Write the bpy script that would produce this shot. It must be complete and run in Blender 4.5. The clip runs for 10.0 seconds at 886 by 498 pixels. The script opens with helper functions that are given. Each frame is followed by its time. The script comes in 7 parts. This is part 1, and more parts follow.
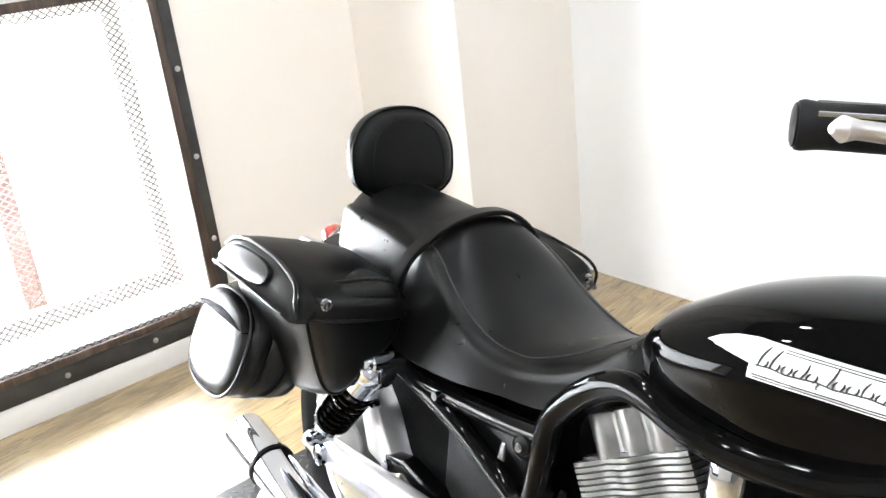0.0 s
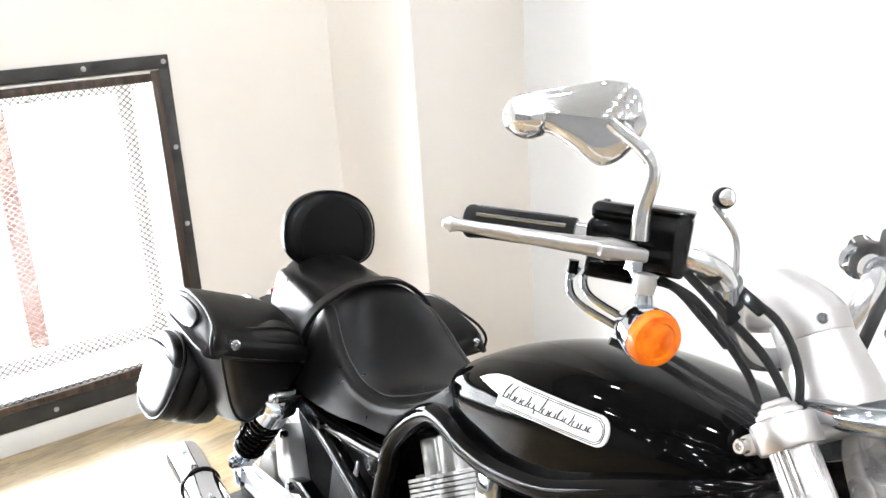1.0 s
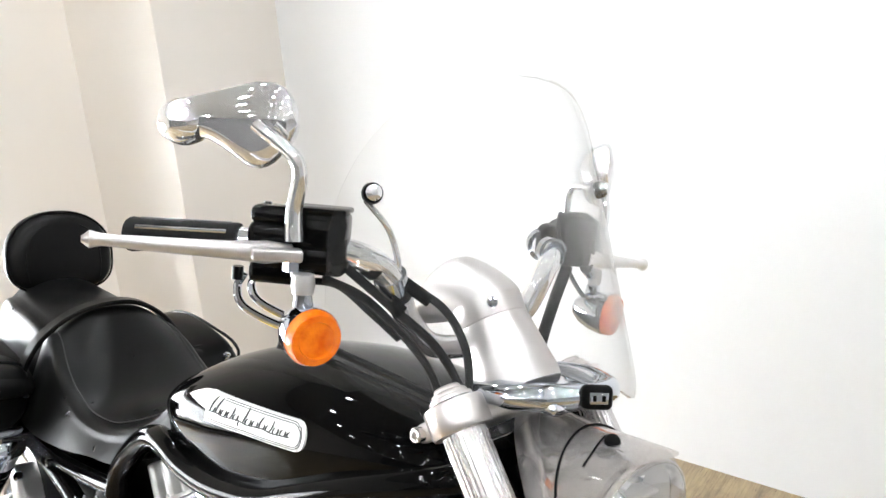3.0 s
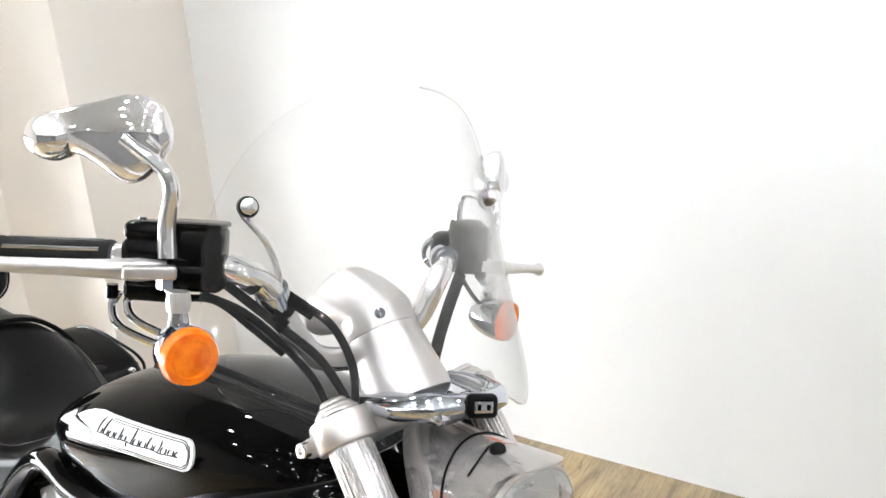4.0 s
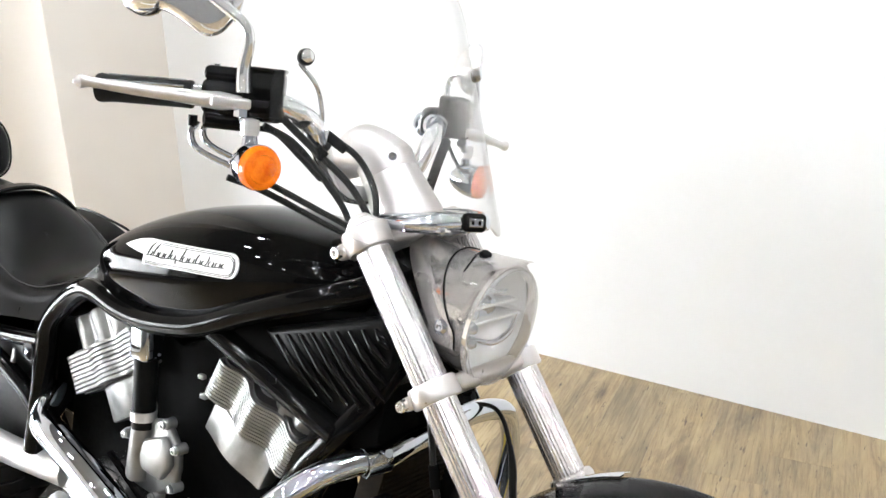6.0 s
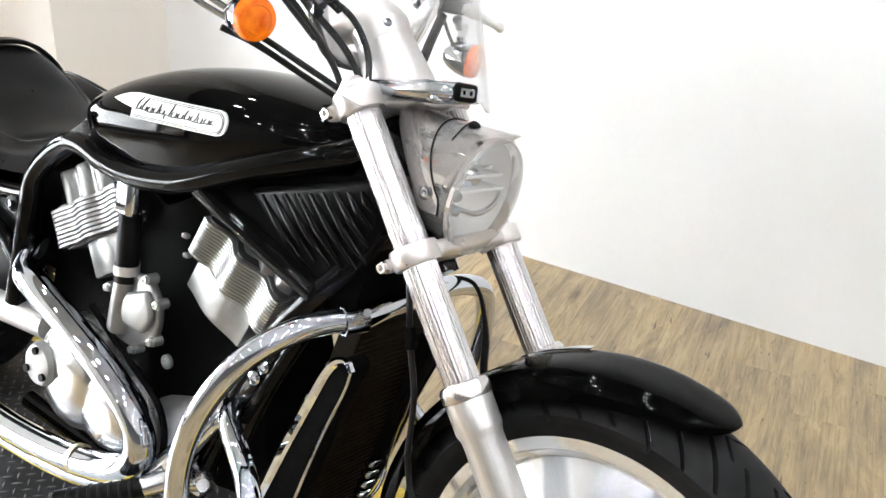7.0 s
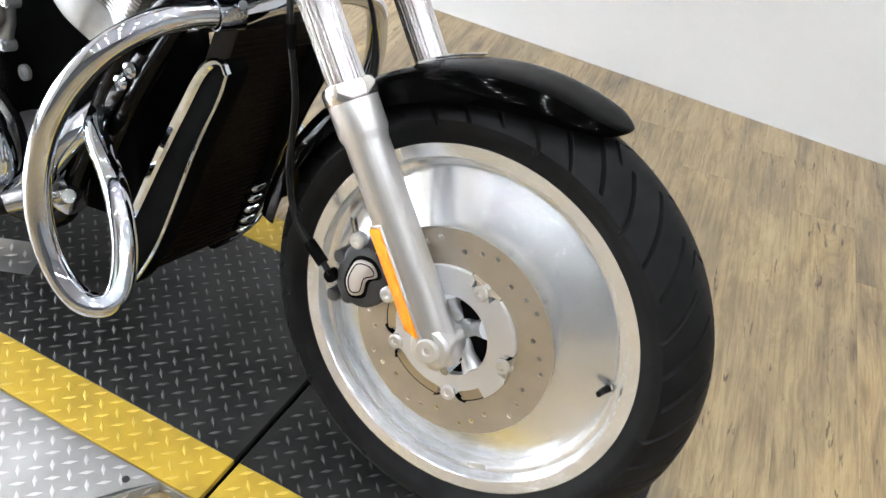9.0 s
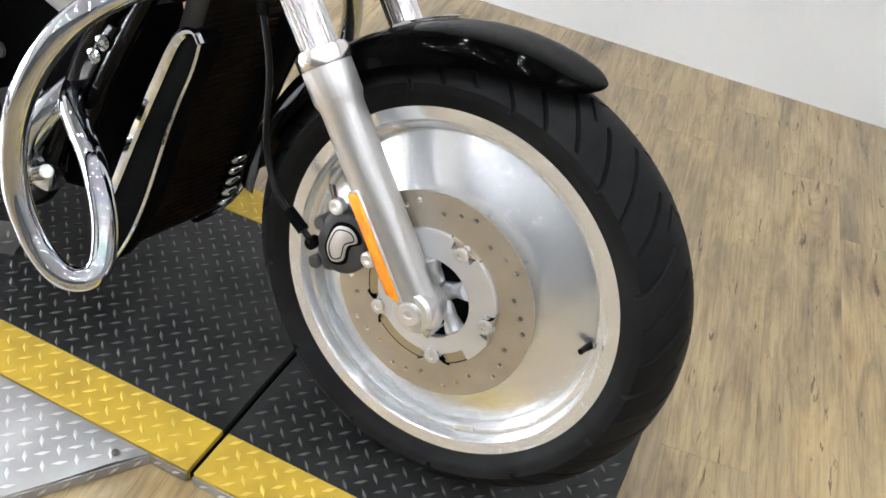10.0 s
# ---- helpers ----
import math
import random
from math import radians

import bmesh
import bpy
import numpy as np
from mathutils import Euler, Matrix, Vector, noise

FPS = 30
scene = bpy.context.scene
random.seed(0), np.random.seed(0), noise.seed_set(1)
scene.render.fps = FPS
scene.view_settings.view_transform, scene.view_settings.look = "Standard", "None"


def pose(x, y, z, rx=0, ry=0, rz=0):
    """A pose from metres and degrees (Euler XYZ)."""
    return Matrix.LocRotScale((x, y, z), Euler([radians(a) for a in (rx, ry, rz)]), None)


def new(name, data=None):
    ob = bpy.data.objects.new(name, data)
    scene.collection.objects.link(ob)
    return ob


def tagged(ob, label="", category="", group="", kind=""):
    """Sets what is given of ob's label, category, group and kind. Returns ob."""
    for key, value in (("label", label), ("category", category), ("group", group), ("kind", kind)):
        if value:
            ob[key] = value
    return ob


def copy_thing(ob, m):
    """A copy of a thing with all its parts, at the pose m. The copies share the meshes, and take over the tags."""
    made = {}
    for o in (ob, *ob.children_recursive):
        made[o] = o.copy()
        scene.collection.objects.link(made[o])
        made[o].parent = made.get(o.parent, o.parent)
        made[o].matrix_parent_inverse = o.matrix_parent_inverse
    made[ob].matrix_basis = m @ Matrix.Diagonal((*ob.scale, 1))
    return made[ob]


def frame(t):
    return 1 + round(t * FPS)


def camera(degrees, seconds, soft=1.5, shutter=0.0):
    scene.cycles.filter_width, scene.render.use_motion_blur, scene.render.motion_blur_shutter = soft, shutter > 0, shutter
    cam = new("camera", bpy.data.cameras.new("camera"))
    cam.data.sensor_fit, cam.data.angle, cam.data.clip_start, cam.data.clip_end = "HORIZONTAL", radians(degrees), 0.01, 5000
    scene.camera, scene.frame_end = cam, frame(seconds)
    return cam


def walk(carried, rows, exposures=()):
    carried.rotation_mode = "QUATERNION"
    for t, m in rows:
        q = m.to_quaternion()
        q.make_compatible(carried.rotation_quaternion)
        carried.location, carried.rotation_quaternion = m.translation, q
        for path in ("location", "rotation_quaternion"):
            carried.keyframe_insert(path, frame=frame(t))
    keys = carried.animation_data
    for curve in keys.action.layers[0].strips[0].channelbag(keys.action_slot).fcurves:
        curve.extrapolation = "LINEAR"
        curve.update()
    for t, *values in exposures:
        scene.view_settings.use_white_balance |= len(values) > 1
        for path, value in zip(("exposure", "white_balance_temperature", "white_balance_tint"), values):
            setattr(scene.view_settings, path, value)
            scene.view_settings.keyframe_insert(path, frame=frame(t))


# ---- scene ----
cam = camera(52.93, 10.0)
PATH = [
    (0.0, -0.3610, -0.6651, 1.3188, 57.09, -21.87, -6.49),
    (0.5, -0.1660, -0.6871, 1.3630, 57.74, -18.35, -6.73),
    (1.0, 0.0632, -0.6203, 1.3854, 58.92, -16.48, -3.72),
    (1.5, 0.1420, -0.5793, 1.3888, 57.00, -16.32, -7.15),
    (2.0, 0.1565, -0.5556, 1.3830, 53.35, -16.19, -6.59),
    (2.5, 0.1520, -0.5201, 1.3791, 49.72, -16.56, -5.32),
    (3.0, 0.1556, -0.4892, 1.3688, 46.71, -17.02, -4.73),
    (4.3, 0.2043, -0.4427, 1.3725, 41.85, -17.18, -4.76),
    (4.5, 0.2147, -0.4491, 1.3646, 42.16, -16.82, -4.94),
    (5.0, 0.2360, -0.5238, 1.3633, 40.60, -16.32, -4.22),
    (5.5, 0.2662, -0.6603, 1.3669, 38.53, -18.16, -3.23),
    (6.0, 0.3026, -0.7630, 1.3319, 36.63, -20.43, -0.93),
    (6.2, 0.3140, -0.7812, 1.3199, 36.02, -21.87, 0.21),
    (7.3, 0.3228, -0.7987, 1.2612, 34.02, -27.68, 4.61),
    (7.5, 0.3218, -0.7971, 1.2466, 32.65, -29.21, 5.61),
    (8.0, 0.3270, -0.7885, 1.2147, 29.89, -32.77, 7.65),
    (8.5, 0.3363, -0.7853, 1.1821, 28.04, -35.90, 8.74),
    (9.0, 0.3499, -0.7800, 1.1527, 26.10, -38.63, 9.79),
    (9.5, 0.3659, -0.7780, 1.1359, 25.57, -39.91, 9.55),
    (10.0, 0.3741, -0.7812, 1.1428, 25.30, -40.02, 8.62),
]
LEAN = 12.36
walk(cam, [(t, pose(x, y, z, 90 + pitch, 0, yaw) @ pose(0, 0, 0, 0, 0, roll)) for t, x, y, z, yaw, pitch, roll in PATH],
     [(t, stops, kelvin, 10) for t, stops, kelvin in ((0.0, 0.48, 6320), (0.5, 0.46, 6320), (1.5, 0.30, 6360), (2.5, 0.18, 6400), (4.5, 0.13, 6400), (6.0, 0.28, 6400), (7.5, 0.24, 6360), (8.5, 0.19, 6280), (9.5, 0.07, 6240), (10.0, 0.05, 6240))])
# END PATH

# ---- world, lights, exposure ----
world = bpy.data.worlds.new("world")
world.use_nodes = True
scene.world = world
sky = world.node_tree.nodes.new("ShaderNodeTexSky")
sky.sky_type, sky.sun_disc = "NISHITA", False
sky.sun_elevation, sky.sun_rotation = radians(40), radians(200)
world.node_tree.nodes["Background"].inputs["Strength"].default_value = 0.10
world.node_tree.links.new(sky.outputs[0], world.node_tree.nodes["Background"].inputs["Color"])

ROOM_TURN = 5.02           # the room and the lift stand a little turned to the motorcycle
FLOOR_Z = -0.024
CEILING_Z = 2.75
ROOM = pose(0, 0, 0, 0, 0, ROOM_TURN)
FORK_TILT = math.atan2(0.6125, 0.7905)


# ---- materials ----
def material(name, base, rough=0.5, metal=0.0, **extra):
    m = bpy.data.materials.new(name)
    m.use_nodes = True
    b = m.node_tree.nodes["Principled BSDF"]
    b.inputs["Base Color"].default_value = (*base, 1)
    b.inputs["Roughness"].default_value = rough
    b.inputs["Metallic"].default_value = metal
    for key, value in extra.items():
        b.inputs[key.replace("_", " ")].default_value = value
    return m


def node(m, kind, **settings):
    n = m.node_tree.nodes.new(kind)
    for key, value in settings.items():
        if key in n.inputs:
            n.inputs[key].default_value = value
        else:
            setattr(n, key, value)
    return n


def link(m, a, b):
    m.node_tree.links.new(a, b)


def coords(m, scale=(1, 1, 1), turn=0.0):
    c = node(m, "ShaderNodeTexCoord")
    p = node(m, "ShaderNodeMapping")
    p.inputs["Scale"].default_value = scale
    p.inputs["Rotation"].default_value = (0, 0, radians(turn))
    link(m, c.outputs["Object"], p.inputs["Vector"])
    return p.outputs["Vector"]


def ramp(m, source, stops):
    r = node(m, "ShaderNodeValToRGB")
    while len(r.color_ramp.elements) < len(stops):
        r.color_ramp.elements.new(0.5)
    for e, (at, colour) in zip(r.color_ramp.elements, stops):
        e.position = at
        e.color = (*colour, 1) if len(colour) == 3 else colour
    link(m, source, r.inputs["Fac"])
    return r.outputs["Color"]


def grain(m, scale, detail=4.0, vector=None, rough=0.55):
    n = node(m, "ShaderNodeTexNoise", Scale=scale, Detail=detail, Roughness=rough)
    link(m, vector if vector is not None else coords(m), n.inputs["Vector"])
    return n.outputs["Fac"]


def bump(m, height, strength, distance=0.001):
    b = node(m, "ShaderNodeBump", Strength=strength, Distance=distance)
    link(m, height, b.inputs["Height"])
    link(m, b.outputs["Normal"], m.node_tree.nodes["Principled BSDF"].inputs["Normal"])


def grey(v):
    return (v, v, v)


def into(m, socket, name):
    link(m, socket, m.node_tree.nodes["Principled BSDF"].inputs[name])


def varied(name, a, b, scale, rough=(0.4, 0.5), metal=0.0, bumps=None, stretch=(1, 1, 1), detail=5.0, **extra):
    """A surface that drifts between two colours, with uneven gloss and fine relief."""
    m = material(name, a, rough[0], metal, **extra)
    v = coords(m, stretch)
    g = grain(m, scale, detail, v)
    into(m, ramp(m, g, [(0.3, a), (0.7, b)]), "Base Color")
    g2 = grain(m, scale * 3.1, 3.0, v)
    into(m, ramp(m, g2, [(0.15, grey(rough[0])), (0.85, grey(rough[1]))]), "Roughness")
    if bumps:
        bump(m, grain(m, bumps[0], 3.0, v), bumps[1], bumps[2])
    return m


# east wall is out of view; its grey darkens what the metals reflect
dark_wall = varied("unseen_wall_grey", (0.36, 0.36, 0.365), (0.40, 0.40, 0.405), 2.0, (0.55, 0.7), bumps=(180, 0.15, 0.001))
# south wall is out of view; dark grey set for deeper reflections
shade_wall = varied("unseen_wall_dark_grey", (0.13, 0.13, 0.132), (0.16, 0.16, 0.162), 2.0, (0.55, 0.7), bumps=(180, 0.15, 0.001))
# cream tint put into the paint where walls get only warm lamp light
warm_tinted_paint = varied("warm_tinted_wall_paint", (0.87, 0.825, 0.775), (0.90, 0.855, 0.805), 2.0, (0.55, 0.7), bumps=(180, 0.15, 0.001))
wall_paint = varied("wall_paint", (0.80, 0.80, 0.80), (0.83, 0.83, 0.835), 2.0, (0.55, 0.7), bumps=(180, 0.15, 0.001))
# ceiling is out of view; its grey is toned down to darken reflections
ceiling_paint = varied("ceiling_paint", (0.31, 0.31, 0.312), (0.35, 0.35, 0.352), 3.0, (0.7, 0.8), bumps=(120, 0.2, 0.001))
white_trim = varied("white_trim", (0.78, 0.77, 0.75), (0.84, 0.83, 0.81), 6.0, (0.35, 0.5))
black_gloss = varied("black_gloss", (0.0012, 0.0012, 0.0013), (0.002, 0.002, 0.002), 3.0, (0.016, 0.028), Specular_IOR_Level=0.085)
frame_black = varied("frame_black", (0.002, 0.002, 0.002), (0.003, 0.003, 0.003), 9.0, (0.022, 0.04), Specular_IOR_Level=0.10)
# blue in the base colour offsets the warm floor in its reflections
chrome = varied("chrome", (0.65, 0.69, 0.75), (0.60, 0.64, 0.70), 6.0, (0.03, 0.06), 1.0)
# white diffuse share added, so this chrome reads brighter than its reflections
lightened_chrome = varied("lightened_chrome", (0.92, 0.93, 0.95), (0.87, 0.88, 0.90), 6.0, (0.03, 0.06), 0.84)
chrome_soft = varied("soft_chrome", (0.83, 0.86, 0.90), (0.78, 0.80, 0.84), 4.0, (0.13, 0.16), 1.0)
bright_satin = varied("bright_satin", (0.80, 0.81, 0.83), (0.73, 0.74, 0.77), 9.0, (0.30, 0.36), 0.75)
polished = varied("polished_aluminium", (0.84, 0.815, 0.80), (0.76, 0.735, 0.72), 14.0, (0.15, 0.21), 0.95, bumps=(260, 0.08, 0.0006))
clamp_silver = varied("clamp_silver", (0.68, 0.645, 0.63), (0.61, 0.575, 0.562), 16.0, (0.26, 0.33), 0.86, bumps=(420, 0.05, 0.0004))
hood_silver = varied("hood_silver", (0.95, 0.925, 0.91), (0.90, 0.875, 0.86), 10.0, (0.05, 0.08), 0.79)
pod_silver = varied("pod_silver", (0.60, 0.575, 0.565), (0.55, 0.527, 0.518), 14.0, (0.30, 0.36), 0.74)
satin = varied("satin_silver", (0.76, 0.75, 0.745), (0.69, 0.68, 0.675), 20.0, (0.28, 0.36), 0.75, bumps=(700, 0.08, 0.0004))
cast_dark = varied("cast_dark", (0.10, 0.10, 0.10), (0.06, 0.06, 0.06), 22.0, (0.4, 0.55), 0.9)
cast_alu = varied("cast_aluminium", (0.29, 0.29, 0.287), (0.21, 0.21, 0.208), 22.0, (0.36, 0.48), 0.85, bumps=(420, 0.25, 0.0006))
leather = varied("black_leather", (0.002, 0.002, 0.002), (0.0045, 0.0043, 0.0042), 10.0, (0.25, 0.36), bumps=(420, 0.22, 0.0007), Specular_IOR_Level=0.125)
leather_soft = varied("saddlebag_leather", (0.002, 0.002, 0.002), (0.005, 0.0048, 0.0047), 14.0, (0.27, 0.36), bumps=(260, 0.14, 0.0006), Specular_IOR_Level=0.24)
lamp_silver = varied("lamp_reflector", (0.94, 0.94, 0.95), (0.90, 0.90, 0.91), 9.0, (0.16, 0.24), 0.35)
cover_alu = varied("polished_cover", (0.50, 0.50, 0.50), (0.42, 0.42, 0.42), 10.0, (0.16, 0.24), 0.97, bumps=(40, 0.06, 0.002))
caliper_grey = varied("caliper_paint", (0.030, 0.030, 0.031), (0.050, 0.050, 0.051), 40.0, (0.34, 0.46), bumps=(300, 0.15, 0.0005), Specular_IOR_Level=0.4)
lever_silver = varied("lever_silver", (0.62, 0.60, 0.595), (0.57, 0.55, 0.545), 70.0, (0.30, 0.33), 0.85)
thread = varied("stitching", (0.012, 0.012, 0.012), (0.03, 0.03, 0.03), 200.0, (0.6, 0.7))
rubber = varied("tyre_rubber", (0.006, 0.006, 0.0063), (0.012, 0.012, 0.0125), 25.0, (0.42, 0.62), bumps=(600, 0.2, 0.0005), Specular_IOR_Level=0.09)
black_plastic = varied("black_plastic", (0.003, 0.003, 0.003), (0.006, 0.006, 0.006), 40.0, (0.3, 0.45), bumps=(500, 0.15, 0.0004), Specular_IOR_Level=0.07)
housing_black = varied("housing_black", (0.0018, 0.0018, 0.0018), (0.003, 0.003, 0.003), 30.0, (0.10, 0.17), bumps=(300, 0.03, 0.0004), Specular_IOR_Level=0.11)
matt_black = varied("matt_black", (0.002, 0.002, 0.002), (0.004, 0.004, 0.004), 30.0, (0.6, 0.8), Specular_IOR_Level=0.02)
cable_black = varied("cable_black", (0.004, 0.004, 0.004), (0.008, 0.008, 0.008), 60.0, (0.3, 0.45), Specular_IOR_Level=0.2)
rotor_steel = varied("rotor_steel", (0.56, 0.505, 0.43), (0.47, 0.425, 0.355), 16.0, (0.28, 0.40), 0.82)
gold_steel = varied("warm_reflection_heat_tint", (0.55, 0.46, 0.30), (0.46, 0.40, 0.30), 16.0, (0.3, 0.4), 0.9)
radiator_fin = varied("radiator_fin", (0.004, 0.0028, 0.0015), (0.009, 0.006, 0.003), 30.0, (0.5, 0.7), Specular_IOR_Level=0.08)
amber = varied("amber_lens", (0.80, 0.115, 0.001), (1.0, 0.25, 0.006), 70.0, (0.05, 0.12), bumps=(130, 0.5, 0.004), Coat_Weight=0.4, Specular_IOR_Level=0.4)
reflector_orange = varied("orange_reflector", (0.95, 0.27, 0.015), (1.0, 0.34, 0.02), 90.0, (0.12, 0.22))
red_lens = material("red_lens", (0.35, 0.01, 0.015), 0.1, Coat_Weight=1.0)
badge_white = varied("badge_white", (0.80, 0.80, 0.79), (0.72, 0.72, 0.71), 40.0, (0.2, 0.3))
badge_black = material("badge_black", (0.01, 0.01, 0.01), 0.3)
lamp_white = material("lamp_glass", (1, 1, 1), 0.4, Emission_Color=(0.955, 0.985, 1.0, 1), Emission_Strength=370.0)
outside_white = material("outside_daylight", (0.9, 0.92, 0.95), 0.9, Emission_Color=(0.95, 0.98, 1.0, 1), Emission_Strength=38.0)
post_orange = varied("orange_post", (0.035, 0.010, 0.004), (0.05, 0.014, 0.006), 8.0, (0.6, 0.7), Emission_Color=(0.75, 0.3, 0.12, 1), Emission_Strength=0.0)
steel_dark = varied("dark_steel", (0.035, 0.034, 0.034), (0.06, 0.058, 0.056), 12.0, (0.4, 0.55), 0.4, bumps=(150, 0.2, 0.0006))
screw_steel = varied("screw_steel", (0.55, 0.55, 0.55), (0.45, 0.45, 0.45), 50.0, (0.3, 0.4), 0.9)


def stained_wood():
    m = material("dark_stained_wood", (0.08, 0.05, 0.035), 0.5)
    v = coords(m, (30, 30, 2.5))
    g = grain(m, 2.0, 6.0, v)
    into(m, ramp(m, g, [(0.3, (0.02, 0.014, 0.011)), (0.6, (0.075, 0.05, 0.036)), (0.8, (0.13, 0.085, 0.06))]), "Base Color")
    bump(m, g, 0.4, 0.001)
    return m


def plank_wood():
    """Printed oak look: drifting tan and grey-brown, long grain, short dark cracks and a few knots."""
    m = material("vinyl_plank", (0.4, 0.3, 0.2), 0.4, Coat_Weight=1.0, Coat_Roughness=0.24, Coat_IOR=1.60)
    info = node(m, "ShaderNodeObjectInfo")
    shift = node(m, "ShaderNodeVectorMath", operation="SCALE")
    shift.inputs[0].default_value = (37.0, 53.0, 11.0)
    link(m, info.outputs["Random"], shift.inputs["Scale"])
    c = node(m, "ShaderNodeTexCoord")
    add = node(m, "ShaderNodeVectorMath", operation="ADD")
    link(m, c.outputs["Object"], add.inputs[0])
    link(m, shift.outputs["Vector"], add.inputs[1])

    def field(sx, sy, scale, detail, rough, bend=0.0):
        mp = node(m, "ShaderNodeMapping")
        mp.inputs["Scale"].default_value = (sx, sy, 1.0)
        link(m, add.outputs["Vector"], mp.inputs["Vector"])
        n = node(m, "ShaderNodeTexNoise", Scale=scale, Detail=detail, Roughness=rough, Distortion=bend)
        link(m, mp.outputs["Vector"], n.inputs["Vector"])
        return n.outputs["Fac"]

    def times(a, b, amount):
        mul = node(m, "ShaderNodeMixRGB", blend_type="MULTIPLY")
        mul.inputs["Fac"].default_value = amount
        link(m, a, mul.inputs["Color1"])
        link(m, b, mul.inputs["Color2"])
        return mul.outputs["Color"]

    streak = field(11.0, 1.9, 1.5, 8.0, 0.70, 0.9)
    cloud = field(4.0, 1.6, 1.3, 5.0, 0.6, 0.4)
    fine = field(75.0, 3.0, 2.2, 4.0, 0.6)
    crack = field(46.0, 6.5, 1.7, 5.0, 0.62, 0.5)
    base = ramp(m, streak, [(0.30, (0.150, 0.099, 0.044)), (0.42, (0.268, 0.192, 0.093)), (0.56, (0.362, 0.269, 0.134)), (0.72, (0.452, 0.349, 0.189))])
    out = times(base, ramp(m, cloud, [(0.36, (0.56, 0.54, 0.52)), (0.50, (0.94, 0.92, 0.88)), (0.64, (1.12, 1.06, 0.94))]), 0.65)
    out = times(out, ramp(m, fine, [(0.36, (0.68, 0.64, 0.58)), (0.54, (1, 1, 1))]), 0.75)
    out = times(out, ramp(m, crack, [(0.32, (0.26, 0.20, 0.15)), (0.38, (1, 1, 1))]), 0.95)
    mp = node(m, "ShaderNodeMapping")
    mp.inputs["Scale"].default_value = (5.5, 1.7, 1.0)
    link(m, add.outputs["Vector"], mp.inputs["Vector"])
    knot = node(m, "ShaderNodeTexVoronoi", Scale=1.0)
    link(m, mp.outputs["Vector"], knot.inputs["Vector"])
    out = times(out, ramp(m, knot.outputs["Distance"], [(0.03, (0.36, 0.28, 0.21)), (0.085, (0.80, 0.74, 0.66)), (0.14, (1, 1, 1))]), 0.75)
    out = times(out, ramp(m, info.outputs["Random"], [(0.0, (0.86, 0.85, 0.84)), (0.5, (0.98, 0.97, 0.96)), (1.0, (1.08, 1.06, 1.02))]), 1.0)
    into(m, out, "Base Color")
    into(m, ramp(m, fine, [(0.3, grey(0.44)), (0.7, grey(0.30))]), "Roughness")
    bump(m, fine, 0.22, 0.0008)
    return m


def tread_plate(name, paint, paint2, metal_amount, rough):
    """Tread plate: paint that is rubbed off to bare metal on the highest lugs and in patches."""
    m = material(name, paint, rough, metal_amount)
    m.node_tree.nodes["Principled BSDF"].inputs["Specular IOR Level"].default_value = 0.28
    g = grain(m, 9.0, 6.0)
    into(m, ramp(m, g, [(0.32, paint), (0.68, paint2)]), "Base Color")
    into(m, ramp(m, grain(m, 22.0, 4.0), [(0.3, grey(rough)), (0.7, grey(rough + 0.18))]), "Roughness")
    bump(m, grain(m, 240.0, 3.0), 0.25, 0.0006)
    return m


def worn_lug(name, paint, bare, amount):
    m = material(name, paint, 0.4)
    c = node(m, "ShaderNodeTexCoord")
    sep = node(m, "ShaderNodeSeparateXYZ")
    link(m, c.outputs["Object"], sep.inputs[0])
    rr = node(m, "ShaderNodeMapRange")
    rr.inputs["From Min"].default_value, rr.inputs["From Max"].default_value = 0.0006, 0.0019
    link(m, sep.outputs["Z"], rr.inputs["Value"])
    patch = ramp(m, grain(m, 6.0, 4.0), [(0.36, grey(0.45)), (0.60, grey(1.0))])
    mul = node(m, "ShaderNodeMath", operation="MULTIPLY")
    link(m, rr.outputs["Result"], mul.inputs[0])
    link(m, patch, mul.inputs[1])
    mul2 = node(m, "ShaderNodeMath", operation="MULTIPLY")
    mul2.inputs[1].default_value = amount
    link(m, mul.outputs[0], mul2.inputs[0])
    mix = node(m, "ShaderNodeMixRGB")
    mix.inputs["Color1"].default_value, mix.inputs["Color2"].default_value = (*paint, 1), (*bare, 1)
    link(m, mul2.outputs[0], mix.inputs["Fac"])
    into(m, mix.outputs["Color"], "Base Color")
    into(m, mul2.outputs[0], "Metallic")
    return m


